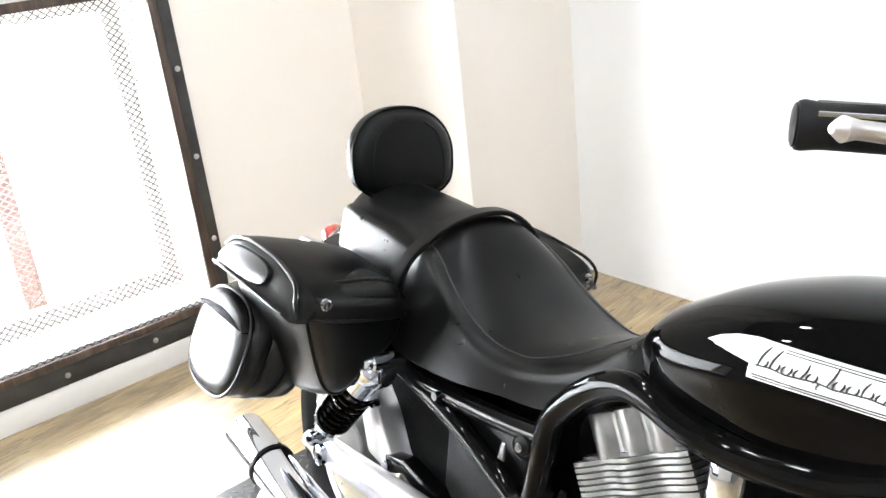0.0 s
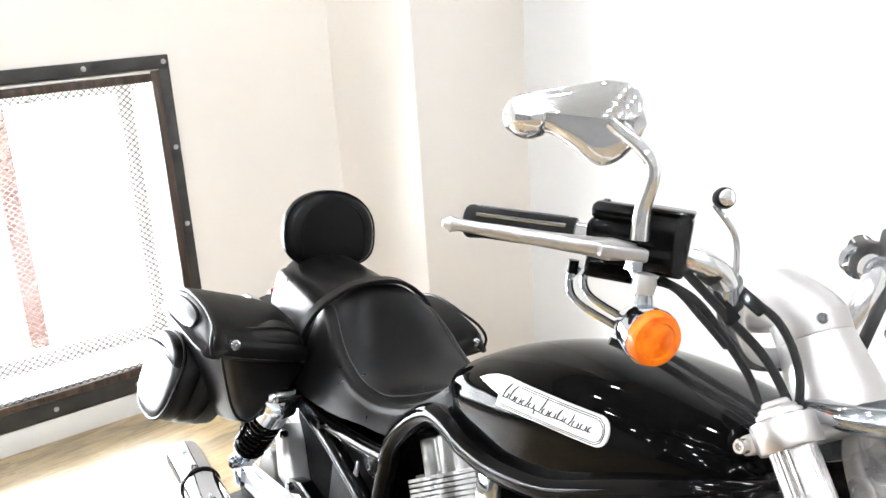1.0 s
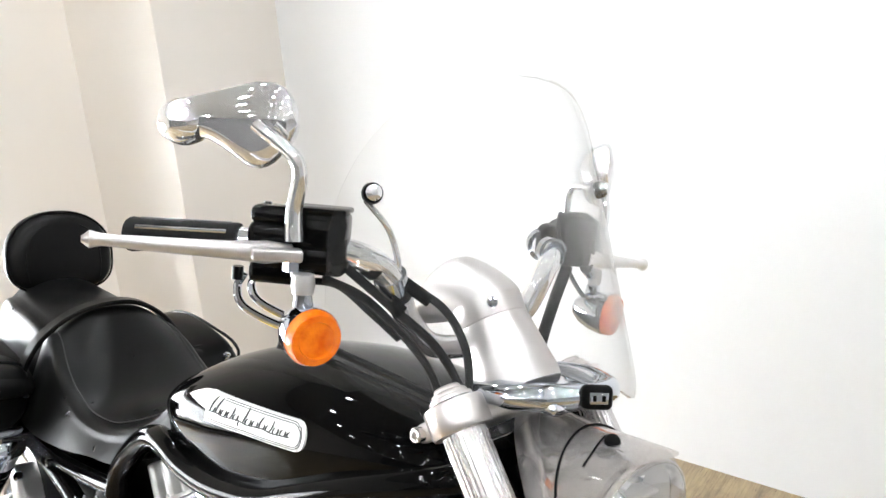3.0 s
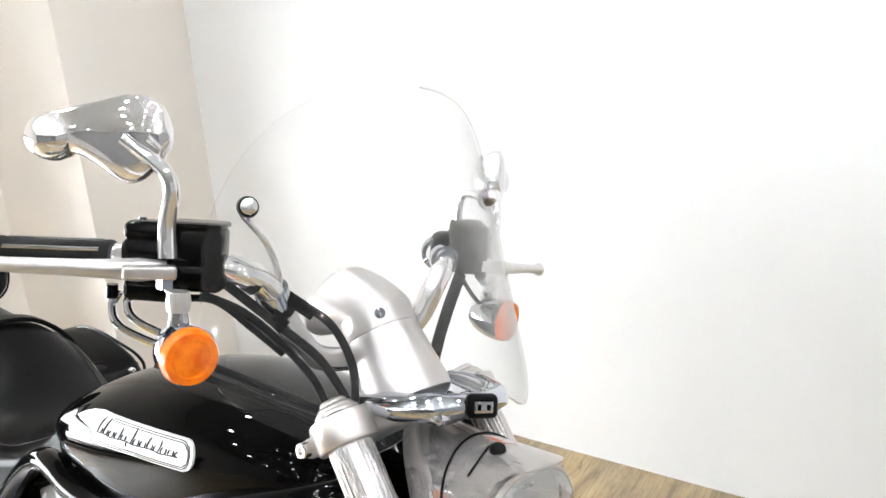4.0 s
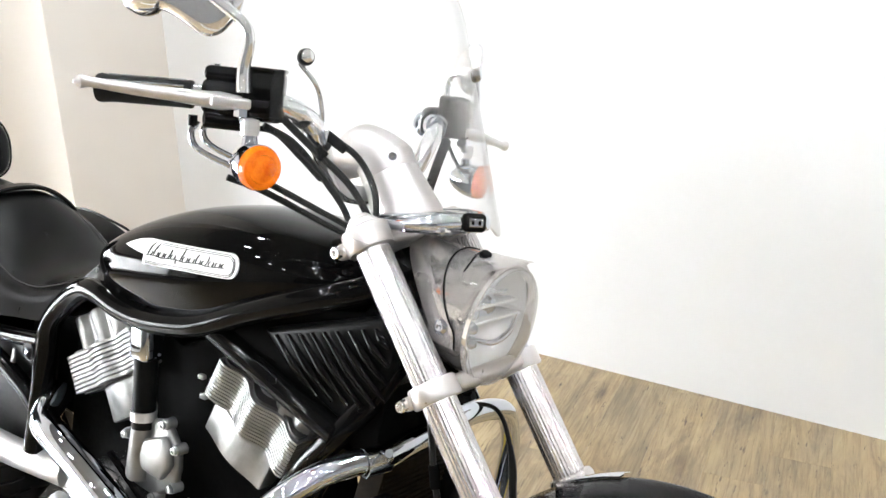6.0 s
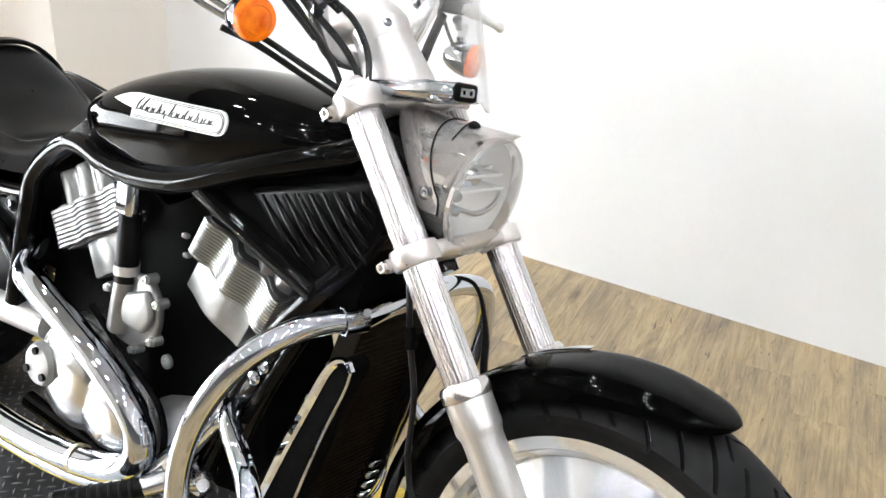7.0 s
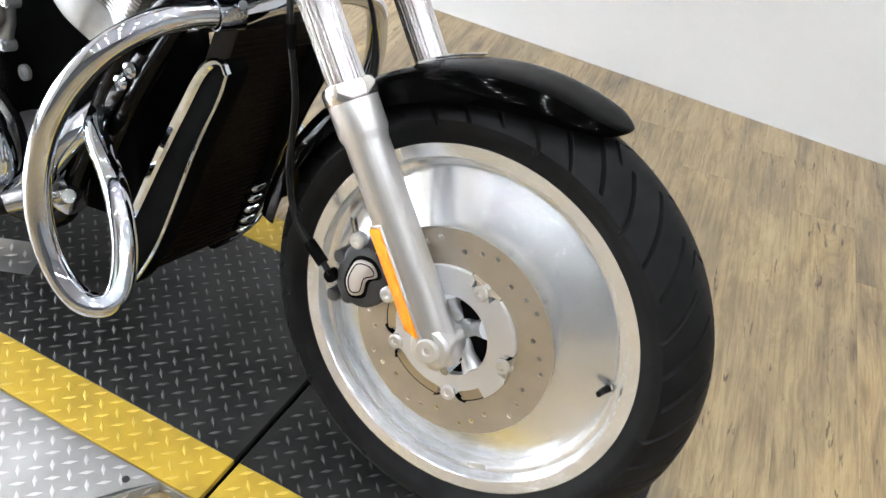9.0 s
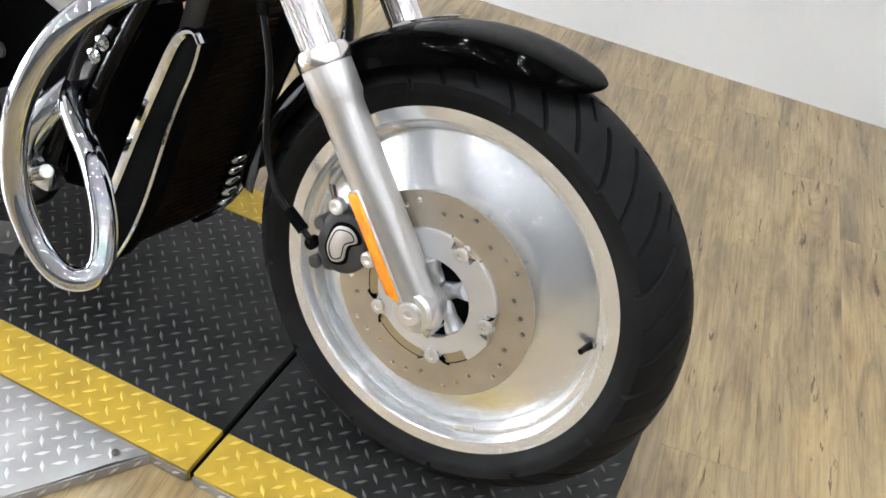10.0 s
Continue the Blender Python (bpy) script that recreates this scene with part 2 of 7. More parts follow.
def clear_sheet(name, haze, ior, tint=(1, 1, 1)):
    """Clear polycarbonate or glass: see-through with a true gloss, and a thin white veil, part dusty and part painted
    glare.
    """
    m = bpy.data.materials.new(name)
    m.use_nodes = True
    t = m.node_tree
    t.nodes.remove(t.nodes["Principled BSDF"])
    out = t.nodes["Material Output"]
    clear, gloss, veil = node(m, "ShaderNodeBsdfTransparent"), node(m, "ShaderNodeBsdfGlossy", Roughness=0.02), node(m, "ShaderNodeBsdfDiffuse")
    clear.inputs["Color"].default_value = (*tint, 1)
    veil.inputs["Color"].default_value = (0.85, 0.85, 0.85, 1)
    facing = node(m, "ShaderNodeLayerWeight", Blend=0.5)
    power = node(m, "ShaderNodeMath", operation="POWER")
    power.inputs[1].default_value = 2.8
    link(m, facing.outputs["Facing"], power.inputs[0])
    fr = node(m, "ShaderNodeMath", operation="MULTIPLY_ADD")
    fr.inputs[1].default_value, fr.inputs[2].default_value = 0.95, ((ior - 1) / (ior + 1)) ** 2
    link(m, power.outputs[0], fr.inputs[0])
    a, b = node(m, "ShaderNodeMixShader"), node(m, "ShaderNodeMixShader")
    link(m, fr.outputs[0], a.inputs["Fac"])
    link(m, clear.outputs[0], a.inputs[1])
    link(m, gloss.outputs[0], a.inputs[2])
    b.inputs["Fac"].default_value = haze
    link(m, a.outputs[0], b.inputs[1])
    link(m, veil.outputs[0], b.inputs[2])
    link(m, b.outputs[0], out.inputs["Surface"])
    return m


def brushed_wheel():
    """Turned aluminium: fine rings round the axle, and milky stains."""
    m = material("turned_aluminium", (0.8, 0.8, 0.79), 0.21, 0.83, Anisotropic=0.88, Anisotropic_Rotation=0.25)
    tangent = node(m, "ShaderNodeTangent", direction_type="RADIAL", axis="Y")
    into(m, tangent.outputs["Tangent"], "Tangent")
    c = node(m, "ShaderNodeTexCoord")
    sub = node(m, "ShaderNodeVectorMath", operation="SUBTRACT")
    sub.inputs[1].default_value = (0, 0, 0.325)
    link(m, c.outputs["Object"], sub.inputs[0])
    mp = node(m, "ShaderNodeVectorMath", operation="MULTIPLY")
    mp.inputs[1].default_value = (1, 0, 1)
    link(m, sub.outputs["Vector"], mp.inputs[0])
    length = node(m, "ShaderNodeVectorMath", operation="LENGTH")
    link(m, mp.outputs["Vector"], length.inputs[0])
    n = node(m, "ShaderNodeTexNoise", Scale=420.0, Detail=2.0, noise_dimensions="1D")
    link(m, length.outputs["Value"], n.inputs["W"])
    stain = grain(m, 7.0, 5.0)
    into(m, ramp(m, stain, [(0.2, (0.94, 0.96, 0.99)), (0.8, (0.87, 0.895, 0.93))]), "Base Color")
    bump(m, n.outputs["Fac"], 0.06, 0.0004)
    return m


def drawn_chrome():
    """Bright chrome of the fork tubes, whose flutes imitate streaked reflections."""
    m = material("drawn_chrome", (0.68, 0.67, 0.68), 0.17, 0.93)
    into(m, ramp(m, grain(m, 4.0, 3.0), [(0.3, (0.70, 0.685, 0.69)), (0.7, (0.62, 0.605, 0.61))]), "Base Color")
    return m


def drawn_satin():
    """Satin aluminium of the fork sliders, with drawn streaks along their length."""
    m = material("drawn_satin", (0.74, 0.725, 0.71), 0.32, 0.80)
    c = node(m, "ShaderNodeTexCoord")
    turn = node(m, "ShaderNodeVectorRotate", rotation_type="Y_AXIS")
    turn.inputs["Angle"].default_value = FORK_TILT
    link(m, c.outputs["Object"], turn.inputs["Vector"])
    mp = node(m, "ShaderNodeMapping")
    mp.inputs["Scale"].default_value = (1.0, 1.0, 0.02)
    link(m, turn.outputs["Vector"], mp.inputs["Vector"])
    streak = grain(m, 210.0, 3.0, mp.outputs["Vector"])
    broad = grain(m, 70.0, 2.0, mp.outputs["Vector"])
    into(m, ramp(m, broad, [(0.30, (0.64, 0.622, 0.607)), (0.50, (0.75, 0.73, 0.715)), (0.70, (0.84, 0.82, 0.80))]), "Base Color")
    into(m, ramp(m, streak, [(0.25, grey(0.27)), (0.75, grey(0.38))]), "Roughness")
    bump(m, streak, 0.07, 0.0006)
    return m


tube_chrome = drawn_chrome()
wood_strip = stained_wood()
plank = plank_wood()
tread_black = tread_plate("tread_black", (0.005, 0.005, 0.005), (0.024, 0.0235, 0.023), 0.0, 0.36)
tread_yellow = tread_plate("tread_yellow", (0.52, 0.355, 0.035), (0.34, 0.225, 0.028), 0.0, 0.42)
tread_silver = tread_plate("tread_silver", (0.44, 0.43, 0.425), (0.30, 0.295, 0.29), 0.85, 0.36)
lug_black = worn_lug("lug_black", (0.014, 0.014, 0.014), (0.22, 0.215, 0.21), 0.65)
lug_yellow = worn_lug("lug_yellow", (0.60, 0.415, 0.04), (0.52, 0.44, 0.24), 0.5)
lug_silver = worn_lug("lug_silver", (0.55, 0.54, 0.53), (0.75, 0.74, 0.73), 0.9)
shield_rim = clear_sheet("windshield_rim", 0.02, 1.10)
shield_clear = clear_sheet("clear_windshield", 0.009, 1.16)
# strong veil paints in the pale reflections on the lens facets
lens_clear = clear_sheet("clear_lens", 0.13, 1.4)
pane_clear = clear_sheet("window_glass", 0.003, 1.45)
turned_alu = brushed_wheel()
drawn_satin_alu = drawn_satin()


# ---- mesh helpers ----
def finish(bm, sharp=35):
    bmesh.ops.recalc_face_normals(bm, faces=bm.faces)
    limit = radians(sharp)
    for f in bm.faces:
        f.smooth = True
    for e in bm.edges:
        if len(e.link_faces) == 2 and e.calc_face_angle(0) > limit:
            e.smooth = False


def part(name, bm, mat, parent=None, label="", sharp=35):
    """Links a bmesh as one mesh object under a thing or under a part."""
    finish(bm, sharp)
    me = bpy.data.meshes.new(name)
    bm.to_mesh(me)
    bm.free()
    for one in (mat if isinstance(mat, (list, tuple)) else [mat]):
        me.materials.append(one)
    ob = new(name, me)
    if parent is not None:
        ob.parent = parent
    if label:
        ob["label"] = label
    return ob


def add(bm, other):
    """Adds a second bmesh to the first."""
    me = bpy.data.meshes.new("joined")
    other.to_mesh(me)
    other.free()
    bm.from_mesh(me)
    bpy.data.meshes.remove(me)
    return bm


def box(size, at=(0, 0, 0), bevel=0.0, turn=None, segments=2):
    bm = bmesh.new()
    bmesh.ops.create_cube(bm, size=1, matrix=Matrix.Diagonal((*size, 1)))
    if bevel:
        bmesh.ops.bevel(bm, geom=list(bm.edges), offset=bevel, segments=segments, affect="EDGES", profile=0.5)
    bm.transform(Matrix.Translation(at) @ (turn if turn is not None else Matrix()))
    return bm


def axes(a, side=(0, 1, 0)):
    """A turn whose z lies along a."""
    z = Vector(a).normalized()
    x = Vector(side).cross(z)
    if x.length < 1e-4:
        x = Vector((1, 0, 0)).cross(z)
    x.normalize()
    y = z.cross(x)
    return Matrix((x, y, z)).transposed().to_4x4()


def lathe(profile, origin, axis, steps=48, close=False):
    """Turns rows of (radius, along) about an axis through origin."""
    bm = bmesh.new()
    m = Matrix.Translation(origin) @ axes(axis)
    rings = []
    for r, h in profile:
        if r < 1e-6:
            rings.append([bm.verts.new(m @ Vector((0, 0, h)))])
        else:
            rings.append([bm.verts.new(m @ Vector((r * math.cos(2 * math.pi * i / steps), r * math.sin(2 * math.pi * i / steps), h))) for i in range(steps)])
    pairs = list(zip(rings, rings[1:])) + ([(rings[-1], rings[0])] if close else [])
    for a, b in pairs:
        for i in range(steps):
            j = (i + 1) % steps
            if len(a) == 1 and len(b) == 1:
                continue
            if len(a) == 1:
                bm.faces.new((a[0], b[i], b[j]))
            elif len(b) == 1:
                bm.faces.new((a[i], b[0], a[j]))
            else:
                bm.faces.new((a[i], b[i], b[j], a[j]))
    return bm


def rod(a, b, r, r2=None, steps=20, bevel=0.0):
    a, b = Vector(a), Vector(b)
    length = (b - a).length
    r2 = r if r2 is None else r2
    e = min(bevel, length / 3, r / 2)
    prof = [(0, 0), (r - e, 0), (r, e), (r2, length - e), (r2 - e, length), (0, length)] if e else [(0, 0), (r, 0), (r2, length), (0, length)]
    return lathe(prof, a, b - a, steps)


def smooth_path(points, per=8):
    """A Catmull-Rom curve through the points."""
    p = [Vector(q) for q in points]
    p = [p[0] * 2 - p[1]] + p + [p[-1] * 2 - p[-2]]
    out = []
    for i in range(1, len(p) - 2):
        for k in range(per):
            t = k / per
            a, b, c, d = p[i - 1], p[i], p[i + 1], p[i + 2]
            out.append(0.5 * ((2 * b) + (c - a) * t + (2 * a - 5 * b + 4 * c - d) * t * t + (3 * b - a - 3 * c + d) * t ** 3))
    out.append(p[-2])
    return out


def tube(points, r, steps=14, per=8, curve=True, ends=True):
    """A round tube along a path; r is a radius, or one for each given point."""
    path = smooth_path(points, per) if curve else [Vector(q) for q in points]
    n = len(path)
    if isinstance(r, (list, tuple)):
        radii = [np.interp(i / (n - 1) * (len(r) - 1), range(len(r)), r) for i in range(n)]
    else:
        radii = [r] * n
    bm = bmesh.new()
    up = None
    rings = []
    for i, q in enumerate(path):
        d = (path[min(i + 1, n - 1)] - path[max(i - 1, 0)]).normalized()
        if up is None:
            up = d.orthogonal().normalized()
        up = (up - d * up.dot(d)).normalized()
        s = d.cross(up)
        rings.append([bm.verts.new(q + (up * math.cos(2 * math.pi * k / steps) + s * math.sin(2 * math.pi * k / steps)) * radii[i]) for k in range(steps)])
    for a, b in zip(rings, rings[1:]):
        for k in range(steps):
            j = (k + 1) % steps
            bm.faces.new((a[k], a[j], b[j], b[k]))
    if ends:
        bm.faces.new(rings[0][::-1])
        bm.faces.new(rings[-1])
    return bm


def loft(sections, closed=True, caps=True):
    """A skin over rows of points; all rows are equally long."""
    bm = bmesh.new()
    rows = [[bm.verts.new(q) for q in s] for s in sections]
    n = len(rows[0])
    for a, b in zip(rows, rows[1:]):
        for k in range(n if closed else n - 1):
            j = (k + 1) % n
            bm.faces.new((a[k], a[j], b[j], b[k]))
    if caps and closed:
        bm.faces.new(rows[0][::-1])
        bm.faces.new(rows[-1])
    return bm


def slab(outline, y0, y1, bevel=0.0, segments=2):
    """A plate with an outline in x and z, between two sides."""
    bm = bmesh.new()
    f = bm.faces.new([bm.verts.new((x, y0, z)) for x, z in outline])
    got = bmesh.ops.extrude_face_region(bm, geom=[f])
    bmesh.ops.translate(bm, vec=(0, y1 - y0, 0), verts=[v for v in got["geom"] if isinstance(v, bmesh.types.BMVert)])
    if bevel:
        bmesh.ops.bevel(bm, geom=[e for e in bm.edges], offset=bevel, segments=segments, affect="EDGES", profile=0.5)
    return bm


def rounded(outline, per=4):
    """A closed smooth outline through the given corners."""
    p = [Vector((x, 0, z)) for x, z in outline]
    n = len(p)
    out = []
    for i in range(n):
        a, b, c, d = p[i - 1], p[i], p[(i + 1) % n], p[(i + 2) % n]
        for k in range(per):
            t = k / per
            q = 0.5 * ((2 * b) + (c - a) * t + (2 * a - 5 * b + 4 * c - d) * t * t + (3 * b - a - 3 * c + d) * t ** 3)
            out.append((q.x, q.z))
    return out


def empty(name, m=None):
    ob = new(name)
    if m is not None:
        ob.matrix_world = m
    return ob


def mirrored(bm):
    bmesh.ops.scale(bm, vec=(1, -1, 1), verts=bm.verts)
    return bm


# ---- the room ----
def room_box(name, u0, u1, v0, v1, z0, z1, mat, bevel=0.0):
    bm = box((u1 - u0, v1 - v0, z1 - z0), ((u0 + u1) / 2, (v0 + v1) / 2, (z0 + z1) / 2), bevel)
    ob = part(name, bm, mat)
    ob.matrix_world = ROOM
    return ob


WALL_U, BACK_V, COLUMN_U, COLUMN_V = -3.03, 1.62, -2.48, 1.118
WIN_V0, WIN_V1, WIN_Z0, WIN_Z1 = -2.45, 0.415, 0.16, 1.135
EAST_U, SOUTH_V = 5.6, -6.0

tagged(room_box("wall_back", COLUMN_U, EAST_U, BACK_V, BACK_V + 0.15, FLOOR_Z, CEILING_Z, wall_paint), "smooth white painted wall behind the motorcycle", "wall", kind="structure")
tagged(room_box("wall_east", EAST_U, EAST_U + 0.15, SOUTH_V, BACK_V, FLOOR_Z, CEILING_Z, dark_wall), "unseen closing wall, mid grey to darken reflections", "wall", kind="structure")
tagged(room_box("wall_south", WALL_U, EAST_U, SOUTH_V - 0.15, SOUTH_V, FLOOR_Z, CEILING_Z, shade_wall), "unseen closing wall, dark grey to deepen reflections", "wall", kind="structure")
tagged(room_box("wall_column", WALL_U - 0.3, COLUMN_U, COLUMN_V, BACK_V + 0.15, FLOOR_Z, CEILING_Z, warm_tinted_paint, 0.004), "boxed-out corner column, paint tinted cream for warm light", "column", kind="structure")

# the window wall, with an opening through it
bm = bmesh.new()
for v0, v1, z0, z1 in ((SOUTH_V, WIN_V0, FLOOR_Z, CEILING_Z), (WIN_V1, COLUMN_V, FLOOR_Z, CEILING_Z), (WIN_V0, WIN_V1, FLOOR_Z, WIN_Z0), (WIN_V0, WIN_V1, WIN_Z1, CEILING_Z)):
    add(bm, box((0.3, v1 - v0, z1 - z0), (WALL_U - 0.15, (v0 + v1) / 2, (z0 + z1) / 2)))
ob = part("wall_west", bm, warm_tinted_paint)
ob.matrix_world = ROOM
tagged(ob, "wall with a deep window opening, paint tinted cream for warm light", "wall", kind="structure")
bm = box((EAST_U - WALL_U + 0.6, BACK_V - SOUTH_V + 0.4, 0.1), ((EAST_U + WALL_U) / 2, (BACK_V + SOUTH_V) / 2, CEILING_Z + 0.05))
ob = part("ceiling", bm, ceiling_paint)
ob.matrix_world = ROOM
tagged(ob, "flat grey ceiling, out of view, toned for reflections", "ceiling", kind="structure")

# glazing in the deep opening, and the bright day outside
window = empty("window_1", ROOM)
tagged(window, "bright shop window in a deep white reveal", "window", kind="structure")
GLASS_U = WALL_U - 0.27
bm = bmesh.new()
for v0, v1, z0, z1 in ((WIN_V0, WIN_V0 + 0.05, WIN_Z0, WIN_Z1), (WIN_V1 - 0.05, WIN_V1, WIN_Z0, WIN_Z1), (WIN_V0 + 0.05, WIN_V1 - 0.05, WIN_Z0, WIN_Z0 + 0.05), (WIN_V0 + 0.05, WIN_V1 - 0.05, WIN_Z1 - 0.05, WIN_Z1)):
    add(bm, box((0.05, v1 - v0, z1 - z0), (GLASS_U, (v0 + v1) / 2, (z0 + z1) / 2), 0.004))
part("window_frame", bm, white_trim, window)
pane = part("pane", box((0.006, WIN_V1 - WIN_V0 - 0.1, WIN_Z1 - WIN_Z0 - 0.1), (GLASS_U, (WIN_V0 + WIN_V1) / 2, (WIN_Z0 + WIN_Z1) / 2)), pane_clear, window)
pane.visible_shadow = False
bm = box((0.02, 9.0, 5.0), (-4.6, -0.5, 1.2))
ob = part("backdrop", bm, outside_white)
ob.matrix_world = ROOM
tagged(ob, "overexposed white daylight outside the window", "sky", kind="structure")
bm = box((0.10, 0.075, 2.6), (-3.75, 0.035, 1.1), 0.008)
ob = part("post", bm, post_orange)
ob.matrix_world = ROOM
tagged(ob, "orange brown post outside the window", "post")

# the guard before the window: steel angle with screws, a wooden strip and expanded metal
guard = empty("window_guard", ROOM)
tagged(guard, "dark steel window guard with expanded metal mesh", "window guard")
G_V0, G_V1, G_Z0, G_Z1 = -2.52, 0.482, 0.06, 1.22
for name, v0, v1, z0, z1 in (("top_rail", G_V0, G_V1, G_Z1 - 0.045, G_Z1), ("bottom_rail", G_V0, G_V1, G_Z0, G_Z0 + 0.062), ("side_rail", G_V1 - 0.036, G_V1, G_Z0 + 0.062, G_Z1 - 0.045), ("side_rail", G_V0, G_V0 + 0.036, G_Z0 + 0.062, G_Z1 - 0.045)):
    part(name, box((0.012, v1 - v0, z1 - z0), (WALL_U + 0.008, (v0 + v1) / 2, (z0 + z1) / 2), 0.0025), steel_dark, guard)
for name, v0, v1, z0, z1 in (("wood_strip", G_V1 - 0.066, G_V1 - 0.037, 0.124, 1.17), ("wood_strip", G_V0 + 0.037, G_V0 + 0.066, 0.124, 1.17), ("wood_strip", G_V0 + 0.067, G_V1 - 0.067, 1.135, 1.162), ("wood_strip", G_V0 + 0.067, G_V1 - 0.067, 0.124, 0.150)):
    part(name, box((0.016, v1 - v0, z1 - z0), (WALL_U + 0.010, (v0 + v1) / 2, (z0 + z1) / 2), 0.002), wood_strip, guard, "dark stained wooden strip")
part("white_gasket", box((0.004, G_V1 - G_V0 - 0.14, 0.006), (WALL_U + 0.0165, (G_V0 + G_V1) / 2, 1.168)), white_trim, guard, "thin white edge strip")
screw = lathe([(0, 0), (0.009, 0), (0.0085, 0.002), (0.004, 0.0034), (0, 0.0036)], (0, 0, 0), (1, 0, 0), 14)
screw_mesh = part("screw", screw, screw_steel, guard).data
first = bpy.data.objects["screw"]
spots = [(G_V1 - 0.018, z) for z in (1.198, 0.905, 0.630, 0.355)] + [(v, 0.091) for v in (0.20, -0.08, -0.36, -0.64, -0.92, -1.2)] + [(v, 1.199) for v in (0.20, -0.08, -0.36, -0.64, -0.92)]
for k, (v, z) in enumerate(spots):
    s = first if k == 0 else new("screw", screw_mesh)
    s.parent = guard
    s.matrix_parent_inverse = Matrix()
    s.matrix_basis = Matrix.Translation((WALL_U + 0.0145, v, z))
# expanded metal: zigzag strands that meet at the knots
bm = bmesh.new()
PITCH, RISE = 0.024, 0.0105
rows = int((1.15 - 0.13) / RISE)
cols = int((G_V1 - G_V0 - 0.1) / PITCH)
for r in range(rows):
    z = 0.135 + r * RISE
    sign = 1 if r % 2 == 0 else -1
    prev = None
    for c in range(2 * cols + 1):
        v = G_V0 + 0.05 + c * PITCH / 2
        h = z + sign * (1 if c % 2 == 0 else -1) * RISE * 0.43
        ring = [bm.verts.new((WALL_U + 0.004 + dx, v, h + dz)) for dx, dz in ((0.0030, 0), (0, 0.0021), (-0.0030, 0), (0, -0.0021))]
        if prev:
            for k in range(4):
                bm.faces.new((prev[k], prev[(k + 1) % 4], ring[(k + 1) % 4], ring[k]))
        prev = ring
tagged(part("mesh", bm, steel_dark, guard, "dark expanded metal mesh"), kind="stuff")

# white board under the guard
tagged(room_box("baseboard", WALL_U, WALL_U + 0.010, SOUTH_V, COLUMN_V, FLOOR_Z, 0.058, white_trim, 0.002), "low white baseboard under the window", "baseboard", kind="structure")

# recessed ceiling lamps
SPOTS = [(u, v) for u in (-2.3, -1.3, -0.3, 0.7, 1.8, 3.1, 4.5) for v in (0.85, -0.1, -0.95, -1.8, -2.7, -3.8, -5.0)]
lamp = empty("ceiling_lamp")
tagged(lamp, "small round recessed warm white ceiling lamp", "ceiling lamp", "ceiling lamps")
part("ring", lathe([(0.043, 0.0), (0.060, 0.0), (0.060, -0.006), (0.046, -0.010), (0.043, -0.006)], (0, 0, 0), (0, 0, 1), 28, True), white_trim, lamp)
part("bulb", lathe([(0, -0.002), (0.030, -0.0025), (0.042, -0.001), (0.042, 0.004), (0, 0.004)], (0, 0, 0), (0, 0, 1), 28), lamp_white, lamp, "glowing warm lamp glass")
for k, (u, v) in enumerate(SPOTS):
    m = ROOM @ Matrix.Translation((u, v, CEILING_Z - 0.006))
    if k == 0:
        lamp.matrix_world = m
    else:
        copy_thing(lamp, m)

# ---- the lift's platform ----
P_U0, P_U1, P_V0, P_V1, GAP_U = -2.25, 0.318, -0.205, 0.42, -0.262
STRIPE = 0.087
platform = empty("lift_platform", ROOM)
tagged(platform, "low lift platform of black tread plate with yellow edges", "lift platform")


def deck(name, u0, u1, v0, v1, mat, parent, label="", z1=0.0):
    return part(name, box((u1 - u0, v1 - v0, 0.024 + z1 - 0.001), ((u0 + u1) / 2, (v0 + v1) / 2, (z1 - 0.024 + 0.001) / 2), 0.0012, segments=1), mat, parent, label)


bays = [("rear_deck", P_U0, GAP_U - 0.005), ("front_deck", GAP_U + 0.005, P_U1)]
decks = {}
for name, u0, u1 in bays:
    d = deck(name, u0, u1, P_V0 + STRIPE, P_V1 - STRIPE, tread_black, platform, "black painted tread plate")
    decks[name] = d
    for v0, v1 in ((P_V0, P_V0 + STRIPE), (P_V1 - STRIPE, P_V1)):
        deck("yellow_edge", u0, u1, v0, v1, tread_yellow, d, "yellow painted tread plate edge")
part("hinge_bar", box((0.010, P_V1 - P_V0 - 0.01, 0.012), (GAP_U, (P_V0 + P_V1) / 2, -0.016)), matt_black, platform, "dark hinge slot")

# bare metal side wing with a slanting end
bm = bmesh.new()
outline = [(P_U0, P_V0 - 0.003), (-0.334, P_V0 - 0.003), (-0.369, -0.248), (-0.415, -0.311), (-0.461, -0.371), (-0.56, -0.50), (P_U0, -0.50)]
f = bm.faces.new([bm.verts.new((u, v, -0.001)) for u, v in outline])
got = bmesh.ops.extrude_face_region(bm, geom=[f])
bmesh.ops.translate(bm, vec=(0, 0, -0.022), verts=[v for v in got["geom"] if isinstance(v, bmesh.types.BMVert)])
wing = part("side_wing", bm, tread_silver, platform, "bare metal tread plate wing")
part("rivet", lathe([(0, 0), (0.006, 0), (0.0055, 0.0015), (0.003, 0.0026), (0, 0.0028)], (-0.378, -0.232, -0.001), (0, 0, 1), 14), steel_dark, wing)
part("rivet", lathe([(0, 0), (0.006, 0), (0.0055, 0.0015), (0.003, 0.0026), (0, 0.0028)], (-0.70, -0.226, -0.001), (0, 0, 1), 14), steel_dark, wing)
